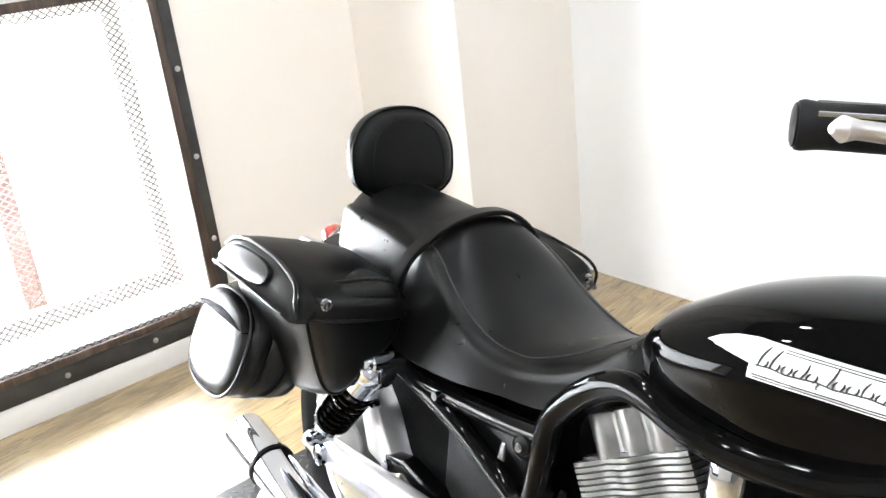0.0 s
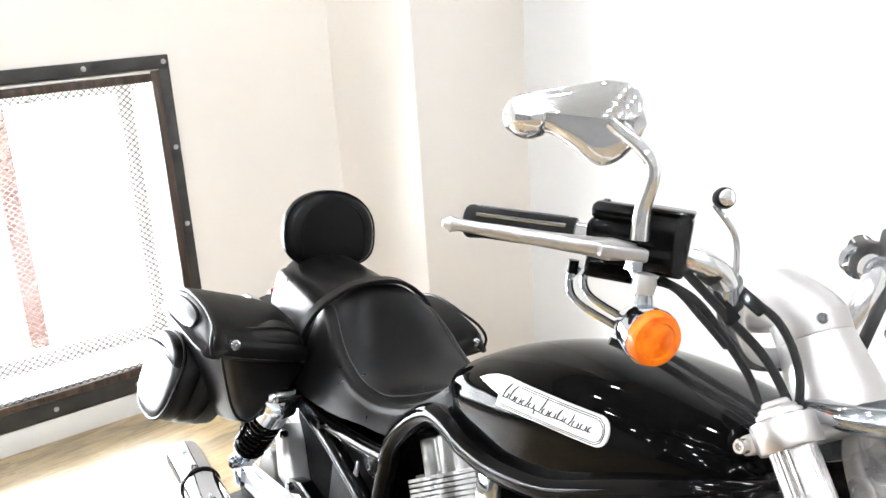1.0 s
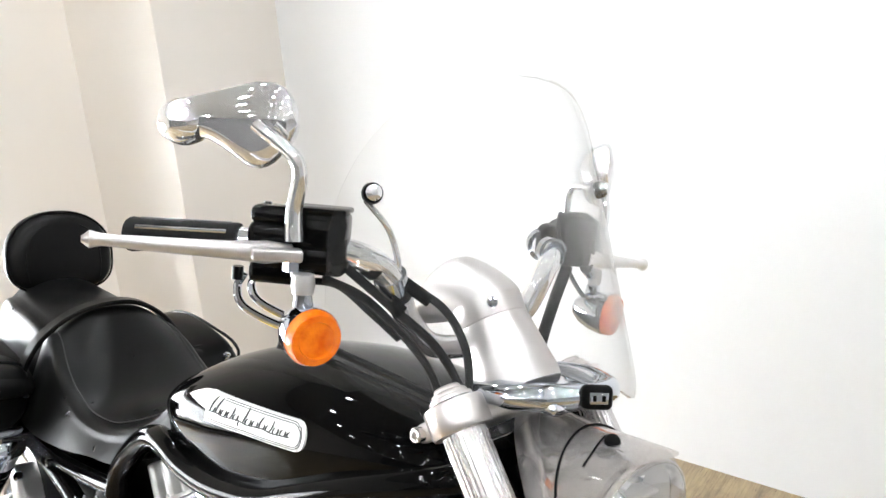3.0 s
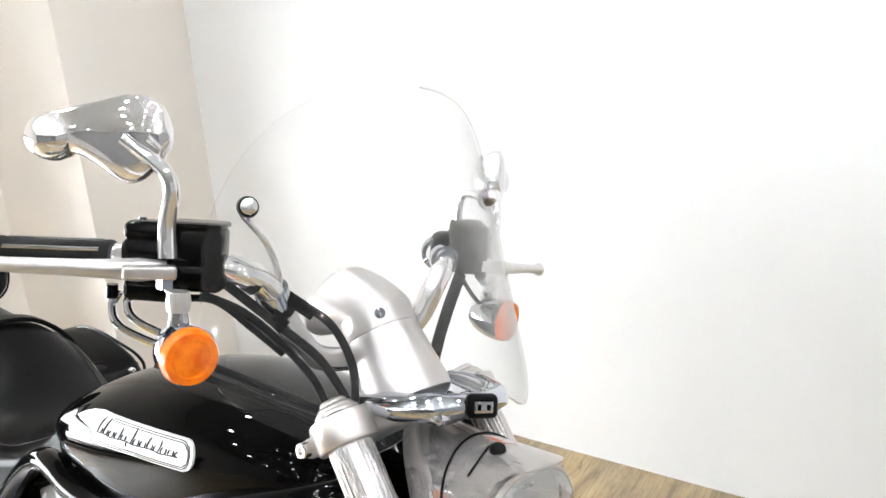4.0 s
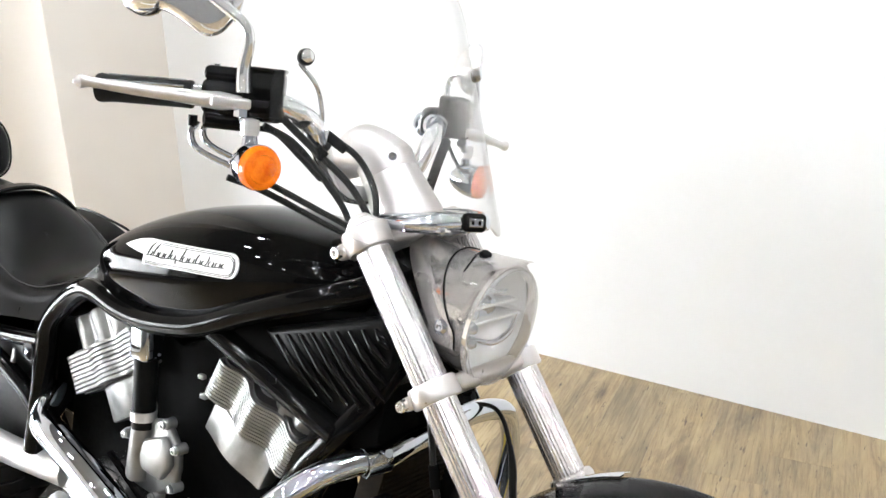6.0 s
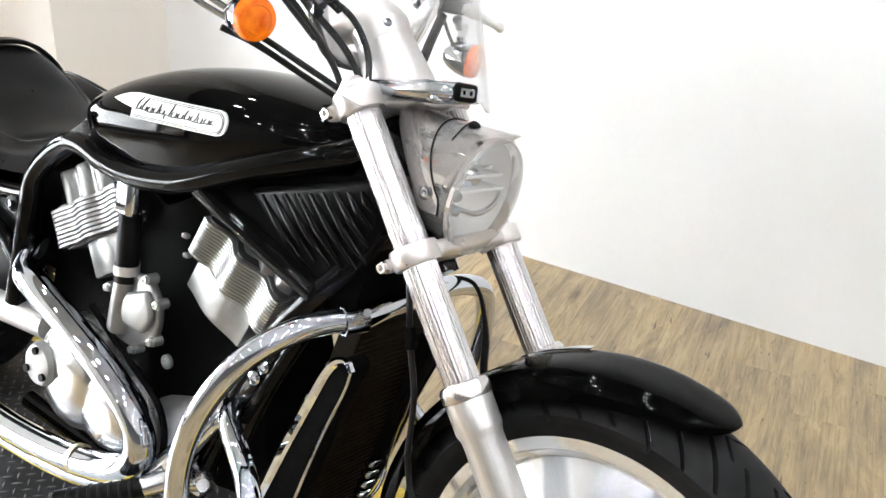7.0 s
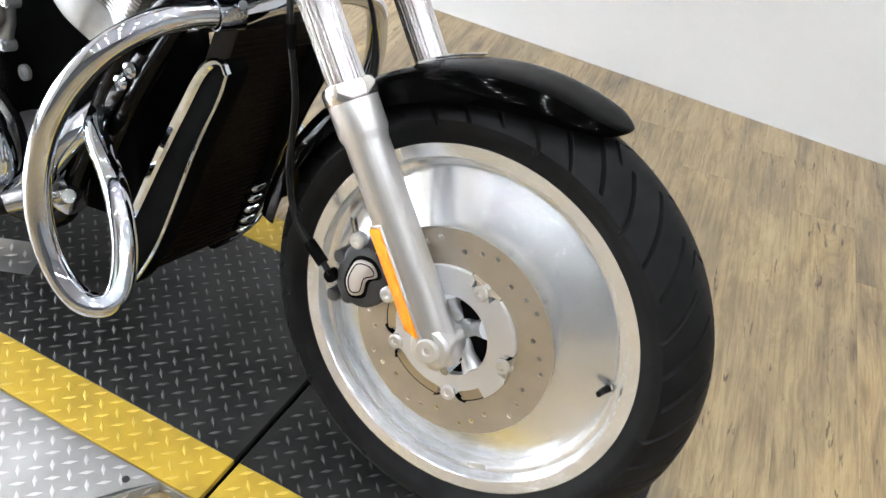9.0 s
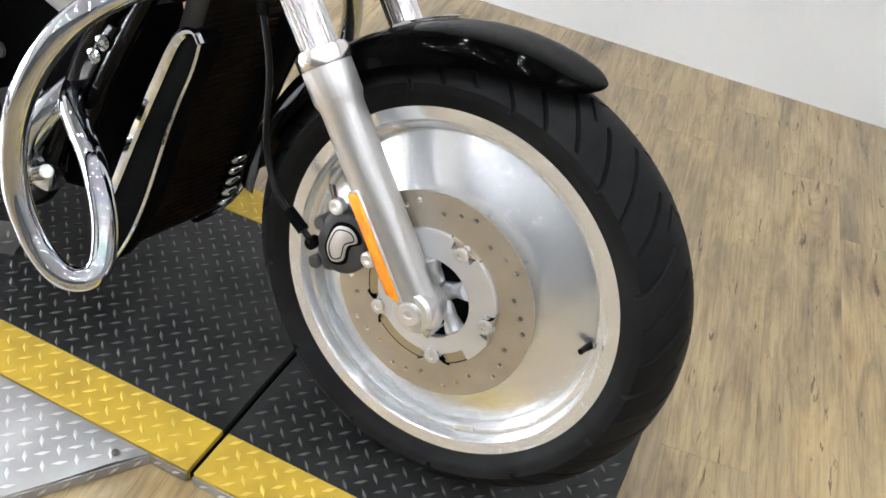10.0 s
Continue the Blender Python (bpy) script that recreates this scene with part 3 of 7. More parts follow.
patch = part("worn_plate", box((0.105, 0.088, 0.0024), (-0.890, 0.030, 0.0012), 0.0008, pose(0, 0, 0, 0, 0, 24)), tread_silver, decks["rear_deck"], "bare metal tread plate patch")


def lugs(u0, u1, v0, v1, inside=None, base=0.0):
    """Rows of raised lens-shaped lugs, turned in alternate directions."""
    verts, faces = [], []
    pitch = 0.0236
    span = int((abs(u1 - u0) + abs(v1 - v0)) / pitch) + 2
    for i in range(-span, span):
        for j in range(-span, span):
            u, v = (u0 + u1) / 2 + (i + j) * pitch * 0.7071, (v0 + v1) / 2 + (i - j) * pitch * 0.7071
            if not (u0 + 0.004 < u < u1 - 0.004 and v0 + 0.004 < v < v1 - 0.004) or inside and not inside(u, v):
                continue
            a = radians(45 if (i + j) % 2 == 0 else -45)
            c, s, k = math.cos(a), math.sin(a), len(verts)
            for x, y, z in ((-0.0122, 0, 0), (0, -0.0037, 0), (0.0122, 0, 0), (0, 0.0037, 0), (-0.0058, 0, 0.0021), (0.0058, 0, 0.0021)):
                verts.append((u + x * c - y * s, v + x * s + y * c, base + z - 0.0001))
            for t in ((0, 1, 4), (1, 5, 4), (1, 2, 5), (2, 3, 5), (3, 4, 5), (3, 0, 4)):
                faces.append(tuple(k + q for q in t))
    bm = bmesh.new()
    me = bpy.data.meshes.new("lugs")
    me.from_pydata(verts, [], faces)
    bm.from_mesh(me)
    bpy.data.meshes.remove(me)
    return bm


for name, u0, u1 in bays:
    tagged(part("tread_lug", lugs(u0 + 0.004, u1 - 0.004, P_V0 + STRIPE + 0.002, P_V1 - STRIPE - 0.002), lug_black, decks[name], "worn black lugs", 80), kind="stuff")
    for v0, v1 in ((P_V0 + 0.002, P_V0 + STRIPE - 0.002), (P_V1 - STRIPE + 0.002, P_V1 - 0.002)):
        tagged(part("tread_lug", lugs(u0 + 0.004, u1 - 0.004, v0, v1), lug_yellow, decks[name], "worn yellow lugs", 80), kind="stuff")
tagged(part("tread_lug", lugs(-1.6, -0.335, -0.495, P_V0 - 0.006, lambda u, v: u < -0.352 + (v - P_V0) * 0.77, -0.001), lug_silver, wing, "bare metal lugs", 80), kind="stuff")


tagged(part("tread_lug", lugs(-0.930, -0.850, -0.004, 0.064, None, 0.0024), lug_silver, patch, "bare metal lugs", 80), kind="stuff")

# bare metal skirts below the yellow edge and along the wing's slanting end
skirt_runs = [((-0.372, P_V0 - 0.0025), (GAP_U - 0.006, P_V0 - 0.0025)), ((GAP_U + 0.006, P_V0 - 0.0025), (P_U1, P_V0 - 0.0025)), ((-0.56, -0.502), (-0.336, P_V0 - 0.006))]
for (u0, v0), (u1, v1) in skirt_runs:
    ln = math.hypot(u1 - u0, v1 - v0)
    a = math.atan2(v1 - v0, u1 - u0)
    at = Matrix.Translation((u0, v0, -0.0235)) @ Matrix.Rotation(a, 4, "Z") @ Matrix.Rotation(math.pi / 2, 4, "X")
    bm = box((ln, 0.0195, 0.003), (ln / 2, 0.00975, 0), 0.0005, segments=1)
    bm.transform(at)
    sk = part("side_skirt", bm, tread_silver, platform, "bare metal tread plate skirt")
    bm = lugs(0.002, ln - 0.002, 0.0, 0.0195, None, 0.0015)
    for v in bm.verts:
        v.co.y = 0.00975 + (v.co.y - 0.00975) * 0.7
    bm.transform(at)
    tagged(part("tread_lug", bm, lug_silver, sk, "bare metal lugs", 80), kind="stuff")


# ---- the motorcycle ----
BIKE = pose(0, 0, 0, -LEAN, 0, 0)          # it leans to its left on its side stand
moto = empty("motorcycle", BIKE)
tagged(moto, "black and chrome cruiser motorcycle leaning on its side stand", "motorcycle")

# --- front wheel ---
AX = Vector((0, 0, 0.325))
RAKE = Vector((-0.6125, 0, 0.7905)).normalized()


SLANT = -1.0


def wheel_disc(cx, cz, rim_r, half, dish):
    """A solid wheel: lips, drop and a dished disc on either side."""
    r = rim_r
    prof = [(0.050, -dish - 0.016), (0.10, -dish - 0.013), (0.14, -dish - 0.005), (0.18, -half + 0.018), (r - 0.050, -half + 0.026), (r - 0.040, -half + 0.029), (r - 0.036, -half + 0.024), (r - 0.0352, -half + 0.017),
            (r - 0.033, -half + 0.0155), (r - 0.026, -half + 0.0150), (r - 0.0245, -half + 0.013), (r - 0.0225, -half + 0.004), (r - 0.020, -half + 0.0015), (r - 0.010, -half + 0.0005), (r - 0.003, -half), (r, -half + 0.003), (r, -half + 0.012), (r - 0.02, -half + 0.02)]
    full = prof + [(a, -b) for a, b in reversed(prof)]
    return lathe(full, (cx, 0, cz), (0, 1, 0), 128, True)


def tyre_skin(cx, cz, outer, rim_r, half, pieces=38):
    """A tyre; its mesh is sheared along the slanting grooves that are cut into the crown."""
    steps = pieces * 24
    crown = outer - rim_r
    prof = [(outer - crown * 0.58 * abs(a) ** 2.3, a * half * 1.02, True) for a in [-1 + 2 * k / 40 for k in range(41)]]
    side = [(rim_r + crown * 0.30, half * 1.0), (rim_r + crown * 0.18, half * 0.96), (rim_r + crown * 0.08, half * 0.86), (rim_r - 0.004, half * 0.80), (rim_r - 0.010, half * 0.70)]
    rows = [(r, -y, False) for r, y in reversed(side)] + prof + [(r, y, False) for r, y in side]
    verts, faces = [], []
    n = len(rows)
    for i in range(steps):
        piece, within = divmod(i, 24)
        for r, y, tread in rows:
            s = min(abs(y) / half, 1.0)
            th = 2 * math.pi * i / steps + (0.22 * s ** 1.3 + (0.03 if y > 0 else 0.0)) * SLANT
            d = 0.0
            if tread:
                start, stop = ((0.12, 0.99), (0.36, 1.10), (0.24, 0.96))[piece % 3]
                wide = 5 if start < s < stop else 0
                if within in (1, 2, 3)[:wide]:
                    d = 0.0085
                if piece % 3 == 1 and 0.04 < s < 0.42 and within in (12, 13):
                    d = 0.0055
            verts.append((cx + (r - d) * math.cos(th), y, cz + (r - d) * math.sin(th)))
    for i in range(steps):
        j = (i + 1) % steps
        for k in range(n - 1):
            faces.append((i * n + k, j * n + k, j * n + k + 1, i * n + k + 1))
    me = bpy.data.meshes.new("tyre")
    me.from_pydata(verts, [], faces)
    bm = bmesh.new()
    bm.from_mesh(me)
    bpy.data.meshes.remove(me)
    return bm


def rotor_ring(cx, cz, y, r_in, r_out, thick, holes):
    """A drilled brake rotor; holes are rows of (radius, angle)."""
    bm = bmesh.new()
    loops = [(0, 0, r_out, 96), (0, 0, r_in, 72)] + [(r * math.cos(radians(a)), r * math.sin(radians(a)), 0.0038, 10) for r, a in holes]
    edges = []
    for x, z, r, n in loops:
        vs = [bm.verts.new((cx + x + r * math.cos(2 * math.pi * k / n), y, cz + z + r * math.sin(2 * math.pi * k / n))) for k in range(n)]
        edges += [bm.edges.new((vs[k], vs[(k + 1) % n])) for k in range(n)]
    bmesh.ops.triangle_fill(bm, edges=edges, use_beauty=True, use_dissolve=False)
    got = bmesh.ops.extrude_face_region(bm, geom=list(bm.faces))
    bmesh.ops.translate(bm, vec=(0, thick, 0), verts=[v for v in got["geom"] if isinstance(v, bmesh.types.BMVert)])
    return bm


def star(cx, cz, y, y1, r_in, inner, lobe, arms, phase, mat, name, parent):
    """A carrier: a ring whose outer edge swells into lobes."""
    n = 140
    bm = bmesh.new()
    rows = []
    for yy in (y, y1):
        out = []
        for k in range(n):
            a = 2 * math.pi * k / n
            g = max(0.0, math.cos(arms * (a - phase))) ** 5
            out.append(bm.verts.new((cx + (inner + lobe * g) * math.cos(a), yy, cz + (inner + lobe * g) * math.sin(a))))
        rows.append((out, [bm.verts.new((cx + r_in * math.cos(2 * math.pi * k / n), yy, cz + r_in * math.sin(2 * math.pi * k / n))) for k in range(n)]))
    for k in range(n):
        j = (k + 1) % n
        (o0, i0), (o1, i1) = rows
        for q in ((o0[k], o0[j], i0[j], i0[k]), (o1[k], i1[k], i1[j], o1[j]), (o0[k], o1[k], o1[j], o0[j]), (i0[k], i0[j], i1[j], i1[k])):
            bm.faces.new(q)
    return part(name, bm, mat, parent, "", 50)


wheel = part("front_wheel", wheel_disc(0, 0.325, 0.254, 0.052, 0.040), turned_alu, moto, "solid turned aluminium front wheel")
part("tyre", tyre_skin(0, 0.325, 0.325, 0.252, 0.0635), rubber, wheel, "black rubber tyre with slanting grooves", 25)
HOLES = []
for k in range(10):
    HOLES += [(0.134, 36 * k + 4), (0.128, 36 * k + 13), (0.120, 36 * k + 24)]
part("brake_rotor", rotor_ring(0, 0.325, -0.0735, 0.094, 0.147, 0.0030, HOLES), rotor_steel, wheel, "drilled steel brake rotor")
star(0, 0.325, -0.079, -0.068, 0.058, 0.081, 0.017, 5, radians(-1), bright_satin, "rotor_carrier", wheel)
for k in range(5):
    a = radians(-1 + 72 * k)
    x, z = 0.085 * math.cos(a), 0.325 + 0.085 * math.sin(a)
    bm = lathe([(0, 0), (0.0105, 0), (0.0105, 0.003), (0.0085, 0.005), (0.0042, 0.005), (0.0036, 0.0025), (0, 0.0025)], (x, -0.0802, z), (0, -1, 0), 20)
    part("rotor_bolt", bm, satin, wheel)
    # rotor's tab under the bolt, with a dark joint round it
    for name, grow, y, mat in (("rotor_tab", 0.0, -0.0806, rotor_steel), ("tab_joint", 0.0011, -0.0796, matt_black)):
        tab = [(0.0985, 14.0), (0.0945, 9.5), (0.0900, 6.8), (0.0800 - grow, 5.6)]
        pts = []
        for sgn in (1, -1):
            for rr, hh in tab[::sgn]:
                aa = a + sgn * (radians(hh) + grow / rr)
                pts.append((rr * math.cos(aa), 0.325 + rr * math.sin(aa)))
        part(name, slab(pts, y, -0.0700, 0.0004 if grow == 0 else 0.0, 1), mat, wheel)
    # the carrier's shoulder between two tabs: flush and bright above; below, floor reflection painted gold, gap shadow
    # black
    b0 = radians(-1 + 72 * k + 36)
    spans = {0: [(-25, 25, 1)], 1: [(-25, 25, 1)], 2: [(-24, 24, 0)], 3: [(-24, 24, 0)], 4: [(-24, -4, 0), (-3, 25, 1)]}[k]
    for d0, d1, raised in spans:
        rows = ((0.0972, 0.079, -0.0790, bright_satin, "carrier_shoulder"),) if raised else ((0.0955, 0.080, -0.0764, gold_steel, "carrier_window"), (0.0972, 0.0952, -0.0762, matt_black, "window_joint"))
        for r1, r0, y, mat, name in rows:
            pts = [(rr * math.cos(b0 + radians(d)), 0.325 + rr * math.sin(b0 + radians(d))) for rr, ends in ((r1, (d0, d1)), (r0, (d1, d0))) for d in [ends[0] + (ends[1] - ends[0]) * q / 8 for q in range(9)]]
            part(name, slab(pts, y, -0.0690, 0.0008 if raised else 0.0, 1), mat, wheel)
hub = lathe([(0.0, -0.060), (0.022, -0.060), (0.026, -0.056), (0.026, 0.056), (0.022, 0.060), (0, 0.060)], AX, (0, 1, 0), 32)
part("hub", hub, bright_satin, wheel)
for k in range(5):
    a = radians(-37 + 72 * k)
    c, s = math.cos(a), math.sin(a)
    part("hub_spoke", tube([(0.022 * c, -0.056, 0.325 + 0.022 * s), (0.036 * c, -0.064, 0.325 + 0.036 * s), (0.059 * c, -0.073, 0.325 + 0.059 * s)], [0.014, 0.0100, 0.015], 12), bright_satin, wheel)
# black backing disc stands in for the dark hollows between spokes
part("hub_well", lathe([(0, -0.048), (0.064, -0.048), (0.064, -0.060), (0.056, -0.061), (0, -0.058)], AX, (0, 1, 0), 40), matt_black, wheel, "black disc standing in for the shaded hub openings")
part("valve", tube([(0.212, -0.030, 0.337), (0.208, -0.040, 0.335), (0.206, -0.049, 0.334)], [0.0055, 0.0045, 0.004], 12), black_plastic, wheel, "black valve stem")
part("balance_weight", box((0.030, 0.004, 0.008), (0.0, 0, 0), 0.0015, None), satin, wheel).matrix_basis = Matrix.Translation((0.085, -0.040, 0.124)) @ pose(0, 0, 0, 0, -22, 0)

# --- fork ---
fork = part("fork", slab([(-0.02, 0.30), (0.02, 0.30), (0.02, 0.35), (-0.02, 0.35)], -0.058, 0.058, 0.004), satin, moto, "chrome fork with satin silver sliders")
fork.data.transform(Matrix.Diagonal((0.4, 1.8, 0.4, 1)) @ Matrix.Translation((0, 0, 0)))
fork.data.transform(Matrix.Translation((0, 0, 0.325 - 0.4 * 0.325)))
for side in (-1, 1):
    base = AX + Vector((0, side * 0.106, 0))
    at = lambda s: base + RAKE * s
    # shallow flutes shaped in to give the tube its streaked reflections
    flute = [(0.0245 * (1 + 0.0120 * math.cos(30 * a)), a) for a in [2 * math.pi * k / 300 for k in range(300)]]
    rows = [[(r * math.cos(a), r * math.sin(a), z) for r, a in flute] for z in (0.27, 0.44, 0.61, 0.772)]
    ft = part("fork_tube", loft(rows), tube_chrome, fork, "bright chrome fork tube")
    ft.matrix_basis = Matrix.Translation(base) @ axes(RAKE)
    slider = lathe([(0, -0.034), (0.018, -0.032), (0.026, -0.024), (0.0285, -0.012), (0.0285, 0.272), (0.0295, 0.277), (0.0318, 0.283), (0.0326, 0.287), (0.0326, 0.318), (0.0325, 0.326), (0.027, 0.328), (0.0, 0.328)], base, RAKE, 48)
    sl = part("fork_slider", slider, drawn_satin_alu, fork, "satin silver fork slider")
    part("dust_seal", lathe([(0.026, 0), (0.034, 0), (0.035, 0.004), (0.035, 0.016), (0.032, 0.022), (0.0262, 0.024)], at(0.326), RAKE, 40), polished, sl, "chrome seal ring")
    part("fork_cap", lathe([(0, 0.016), (0.013, 0.016), (0.015, 0.014), (0.015, 0.011), (0.0185, 0.010), (0.0205, 0.008), (0.0205, 0.005), (0.0238, 0.004), (0.0245, 0.002), (0.0245, 0)], at(0.772), RAKE, 40), clamp_silver, fork)
    boss = lathe([(0, 0), (0.026, 0), (0.029, 0.004), (0.029, 0.046), (0.025, 0.051), (0, 0.051)], AX + Vector((0, side * 0.080, 0)), (0, side, 0), 32)
    part("axle_clamp", boss, satin, sl)
    part("axle_bolt", lathe([(0, 0), (0.0165, 0), (0.0165, 0.004), (0.0145, 0.006), (0.006, 0.0065), (0.0045, 0.003), (0, 0.003)], AX + Vector((0, side * 0.131, 0)), (0, side, 0), 6 * 5), satin, sl)
    part("pinch_bolt", rod(AX + Vector((0.027, side * 0.088, -0.02)), AX + Vector((0.027, side * 0.126, -0.02)), 0.006), chrome, sl)
    for s, thick, name in ((0.528, 0.028, "lower_clamp"), (0.753, 0.032, "upper_clamp")):
        ring = lathe([(0.0246, -thick / 2), (0.0325, -thick / 2), (0.0342, -thick / 2 + 0.003), (0.0342, thick / 2 - 0.003), (0.0325, thick / 2), (0.0246, thick / 2)], at(s), RAKE, 36, True)
        back = Vector((-0.79, 0, -0.6125))
        add(ring, box((0.022, 0.022, thick * 0.66), at(s) + back * 0.034 + Vector((0, side * 0.014, 0)), 0.006, axes(RAKE), 3))
        cl = part(name, ring, clamp_silver, fork, "polished silver fork clamp")
        part("clamp_bolt", lathe([(0, 0), (0.0085, 0), (0.0085, 0.009), (0.0070, 0.011), (0.0042, 0.011), (0.0036, 0.006), (0, 0.006)], at(s) + back * 0.036 + Vector((0, side * 0.024, 0)), (0, side, 0), 18), polished, cl)
for s, thick, depth, shift in ((0.528, 0.024, 0.060, 0.0), (0.753, 0.028, 0.070, -0.012)):
    c = AX + RAKE * s + Vector((-0.79, 0, -0.6125)) * (-shift)
    part("clamp_bridge", box((depth, 0.166, thick), c, 0.010, axes(RAKE), 3), clamp_silver, fork, "polished silver clamp bridge")
part("steering_stem", rod(AX + RAKE * 0.50 + Vector((-0.04, 0, -0.03)), AX + RAKE * 0.74 + Vector((-0.04, 0, -0.03)), 0.03), frame_black, fork)

# orange side reflector on the slider
for side in (-1,):
    base = AX + Vector((0, side * 0.106, 0))
    out = Vector((-0.40, side * 0.86, -0.31)).normalized()
    along = RAKE
    wide = along.cross(out).normalized()
    c = base + RAKE * 0.098 + out * 0.0290
    m = Matrix((wide, out, along)).transposed().to_4x4()
    m.translation = c
    bm = slab([(-0.0140, -0.068), (0.0140, -0.078), (0.0140, 0.070), (-0.0140, 0.070)], -0.002, 0.004, 0.0012)
    bm.transform(m)
    ref = part("side_reflector", bm, reflector_orange, fork, "long orange reflector strip")
    bm = slab([(-0.0158, -0.070), (0.0158, -0.081), (0.0158, 0.073), (-0.0158, 0.073)], -0.003, 0.0005, 0.001)
    bm.transform(m)
    part("reflector_tray", bm, satin, ref)

# brake caliper behind the slider
cal = slab(rounded([(-0.172, 0.352), (-0.160, 0.392), (-0.128, 0.400), (-0.098, 0.376), (-0.092, 0.340), (-0.118, 0.312), (-0.150, 0.310), (-0.168, 0.325)], 3), -0.104, -0.046, 0.007, 3)
caliper = part("brake_caliper", cal, caliper_grey, fork, "black brake caliper with a silver plate")
part("caliper_plate", slab(rounded([(-0.152, 0.352), (-0.143, 0.378), (-0.121, 0.384), (-0.108, 0.370), (-0.122, 0.357), (-0.124, 0.335), (-0.140, 0.326), (-0.150, 0.336)]), -0.1070, -0.104, 0.0005), pod_silver, caliper, "kidney-shaped silver plate")
line = rounded([(-0.1485, 0.352), (-0.1408, 0.374), (-0.1215, 0.379), (-0.1130, 0.370), (-0.1262, 0.358), (-0.1280, 0.338), (-0.1395, 0.3305), (-0.1468, 0.338)])
part("plate_line", tube([(x, -0.1073, z) for x, z in line + line[:1]], 0.0008, 6, 1, False), matt_black, caliper, "thin black line")
part("plate_rim", slab(rounded([(-0.156, 0.352), (-0.146, 0.382), (-0.120, 0.389), (-0.102, 0.371), (-0.118, 0.356), (-0.120, 0.331), (-0.141, 0.321), (-0.154, 0.334)]), -0.1055, -0.103, 0.001), matt_black, caliper)
for x, z in ((-0.150, 0.404), (-0.088, 0.352)):
    part("caliper_bolt", lathe([(0, 0), (0.011, 0), (0.011, 0.012), (0.008, 0.015), (0.004, 0.015), (0, 0.011)], (x, -0.094, z), (0, -1, 0), 20), satin, caliper)
for x, z in ((-0.170, 0.308), (-0.172, 0.368), (-0.148, 0.316)):
    part("caliper_bolt", rod((x, -0.058, z), (x, -0.104, z), 0.010, None, 16, 0.002), caliper_grey, caliper)
part("bleeder", tube([(-0.163, -0.085, 0.402), (-0.167, -0.090, 0.416), (-0.170, -0.092, 0.426)], 0.0045, 8), chrome, caliper)
part("banjo", rod((-0.176, -0.098, 0.338), (-0.176, -0.112, 0.338), 0.009), matt_black, caliper)
part("brake_hose", tube([(-0.380, -0.060, 0.80), (-0.345, -0.085, 0.72), (-0.313, -0.100, 0.628), (-0.288, -0.100, 0.546), (-0.277, -0.102, 0.453), (-0.249, -0.104, 0.388), (-0.205, -0.106, 0.358), (-0.176, -0.108, 0.340)], 0.0046, 12), cable_black, fork, "black rubber brake hose")
part("wheel_wire", tube([(-0.415, 0.085, 0.652), (-0.365, 0.105, 0.661), (-0.340, 0.110, 0.648), (-0.320, 0.110, 0.610), (-0.308, 0.108, 0.573), (-0.296, 0.100, 0.529), (-0.270, 0.09, 0.48)], [0.0035, 0.0035, 0.0035, 0.004, 0.0065, 0.0065, 0.0065], 10), cable_black, fork, "thin black wire in a thick sleeve")
part("hose_ferrule", rod((-0.222, -0.105, 0.368), (-0.192, -0.107, 0.350), 0.0085), matt_black, fork)
part("hose_grommet", rod((-0.316, -0.099, 0.640), (-0.308, -0.100, 0.610), 0.0075), matt_black, fork)

# --- front fender ---
def fender(cx, cz, r, half, a0, a1, depth, cap=True, steps=60):
    """A curved guard with rolled sides and rounded ends."""
    rows = []
    for i in range(steps + 1):
        t = (i / steps) ** 1.6
        a = radians(a0 + (a1 - a0) * t)
        narrow = (1 - (1 - min(1, t / 0.42)) ** 2.4) ** 0.6 if cap else 1
        nose = (1 - (1 - min(1, t / 0.06)) ** 2) ** 0.5 if cap else 1
        row = []
        for k in range(19):
            q = -1 + 2 * k / 18
            w = half * (0.50 + 0.50 * narrow) * max(0.06, nose)
            y = w * math.copysign(min(1.0, abs(math.sin(q * math.pi / 2)) ** 0.9), q)
            d = depth * (0.06 + 0.94 * narrow) * abs(q) ** 3.0
            row.append((cx + (r - d) * math.cos(a), y, cz + (r - d) * math.sin(a)))
        rows.append(row)
    bm = loft(rows, closed=False, caps=False)
    bmesh.ops.solidify(bm, geom=list(bm.faces), thickness=0.0025)
    return bm


ff = part("front_fender", fender(0, 0.325, 0.348, 0.076, 70, 176, 0.042), black_gloss, moto, "gloss black front fender")
part("fender_bracket", loft([[Vector((0.3485 * math.cos(a) + 0.0, y, 0.325 + 0.3485 * math.sin(a) - 0.22 * (y - 0.045) * (y > 0.045) + h)) for y, h in ((0.030, 0), (0.030, 0.003), (0.050, 0.003), (0.072, 0.003), (0.072, 0), (0.050, 0))] for a in [radians(108 + 2.0 * k) for k in range(9)]]), chrome, ff, "chrome fender bracket")

# --- headlamp ---
HL = Vector((-0.295, 0, 0.822))
face = Vector((0.995, 0, -0.10)).normalized()
shell = lathe([(0, -0.125), (0.03, -0.120), (0.055, -0.102), (0.072, -0.072), (0.080, -0.046), (0.0835, -0.022), (0.0855, -0.010), (0.0870, -0.008), (0.0870, -0.002), (0.0840, -0.002), (0.080, -0.014)], HL, face, 64)
head = part("headlamp", shell, hood_silver, moto, "round chrome headlamp with a peaked visor")
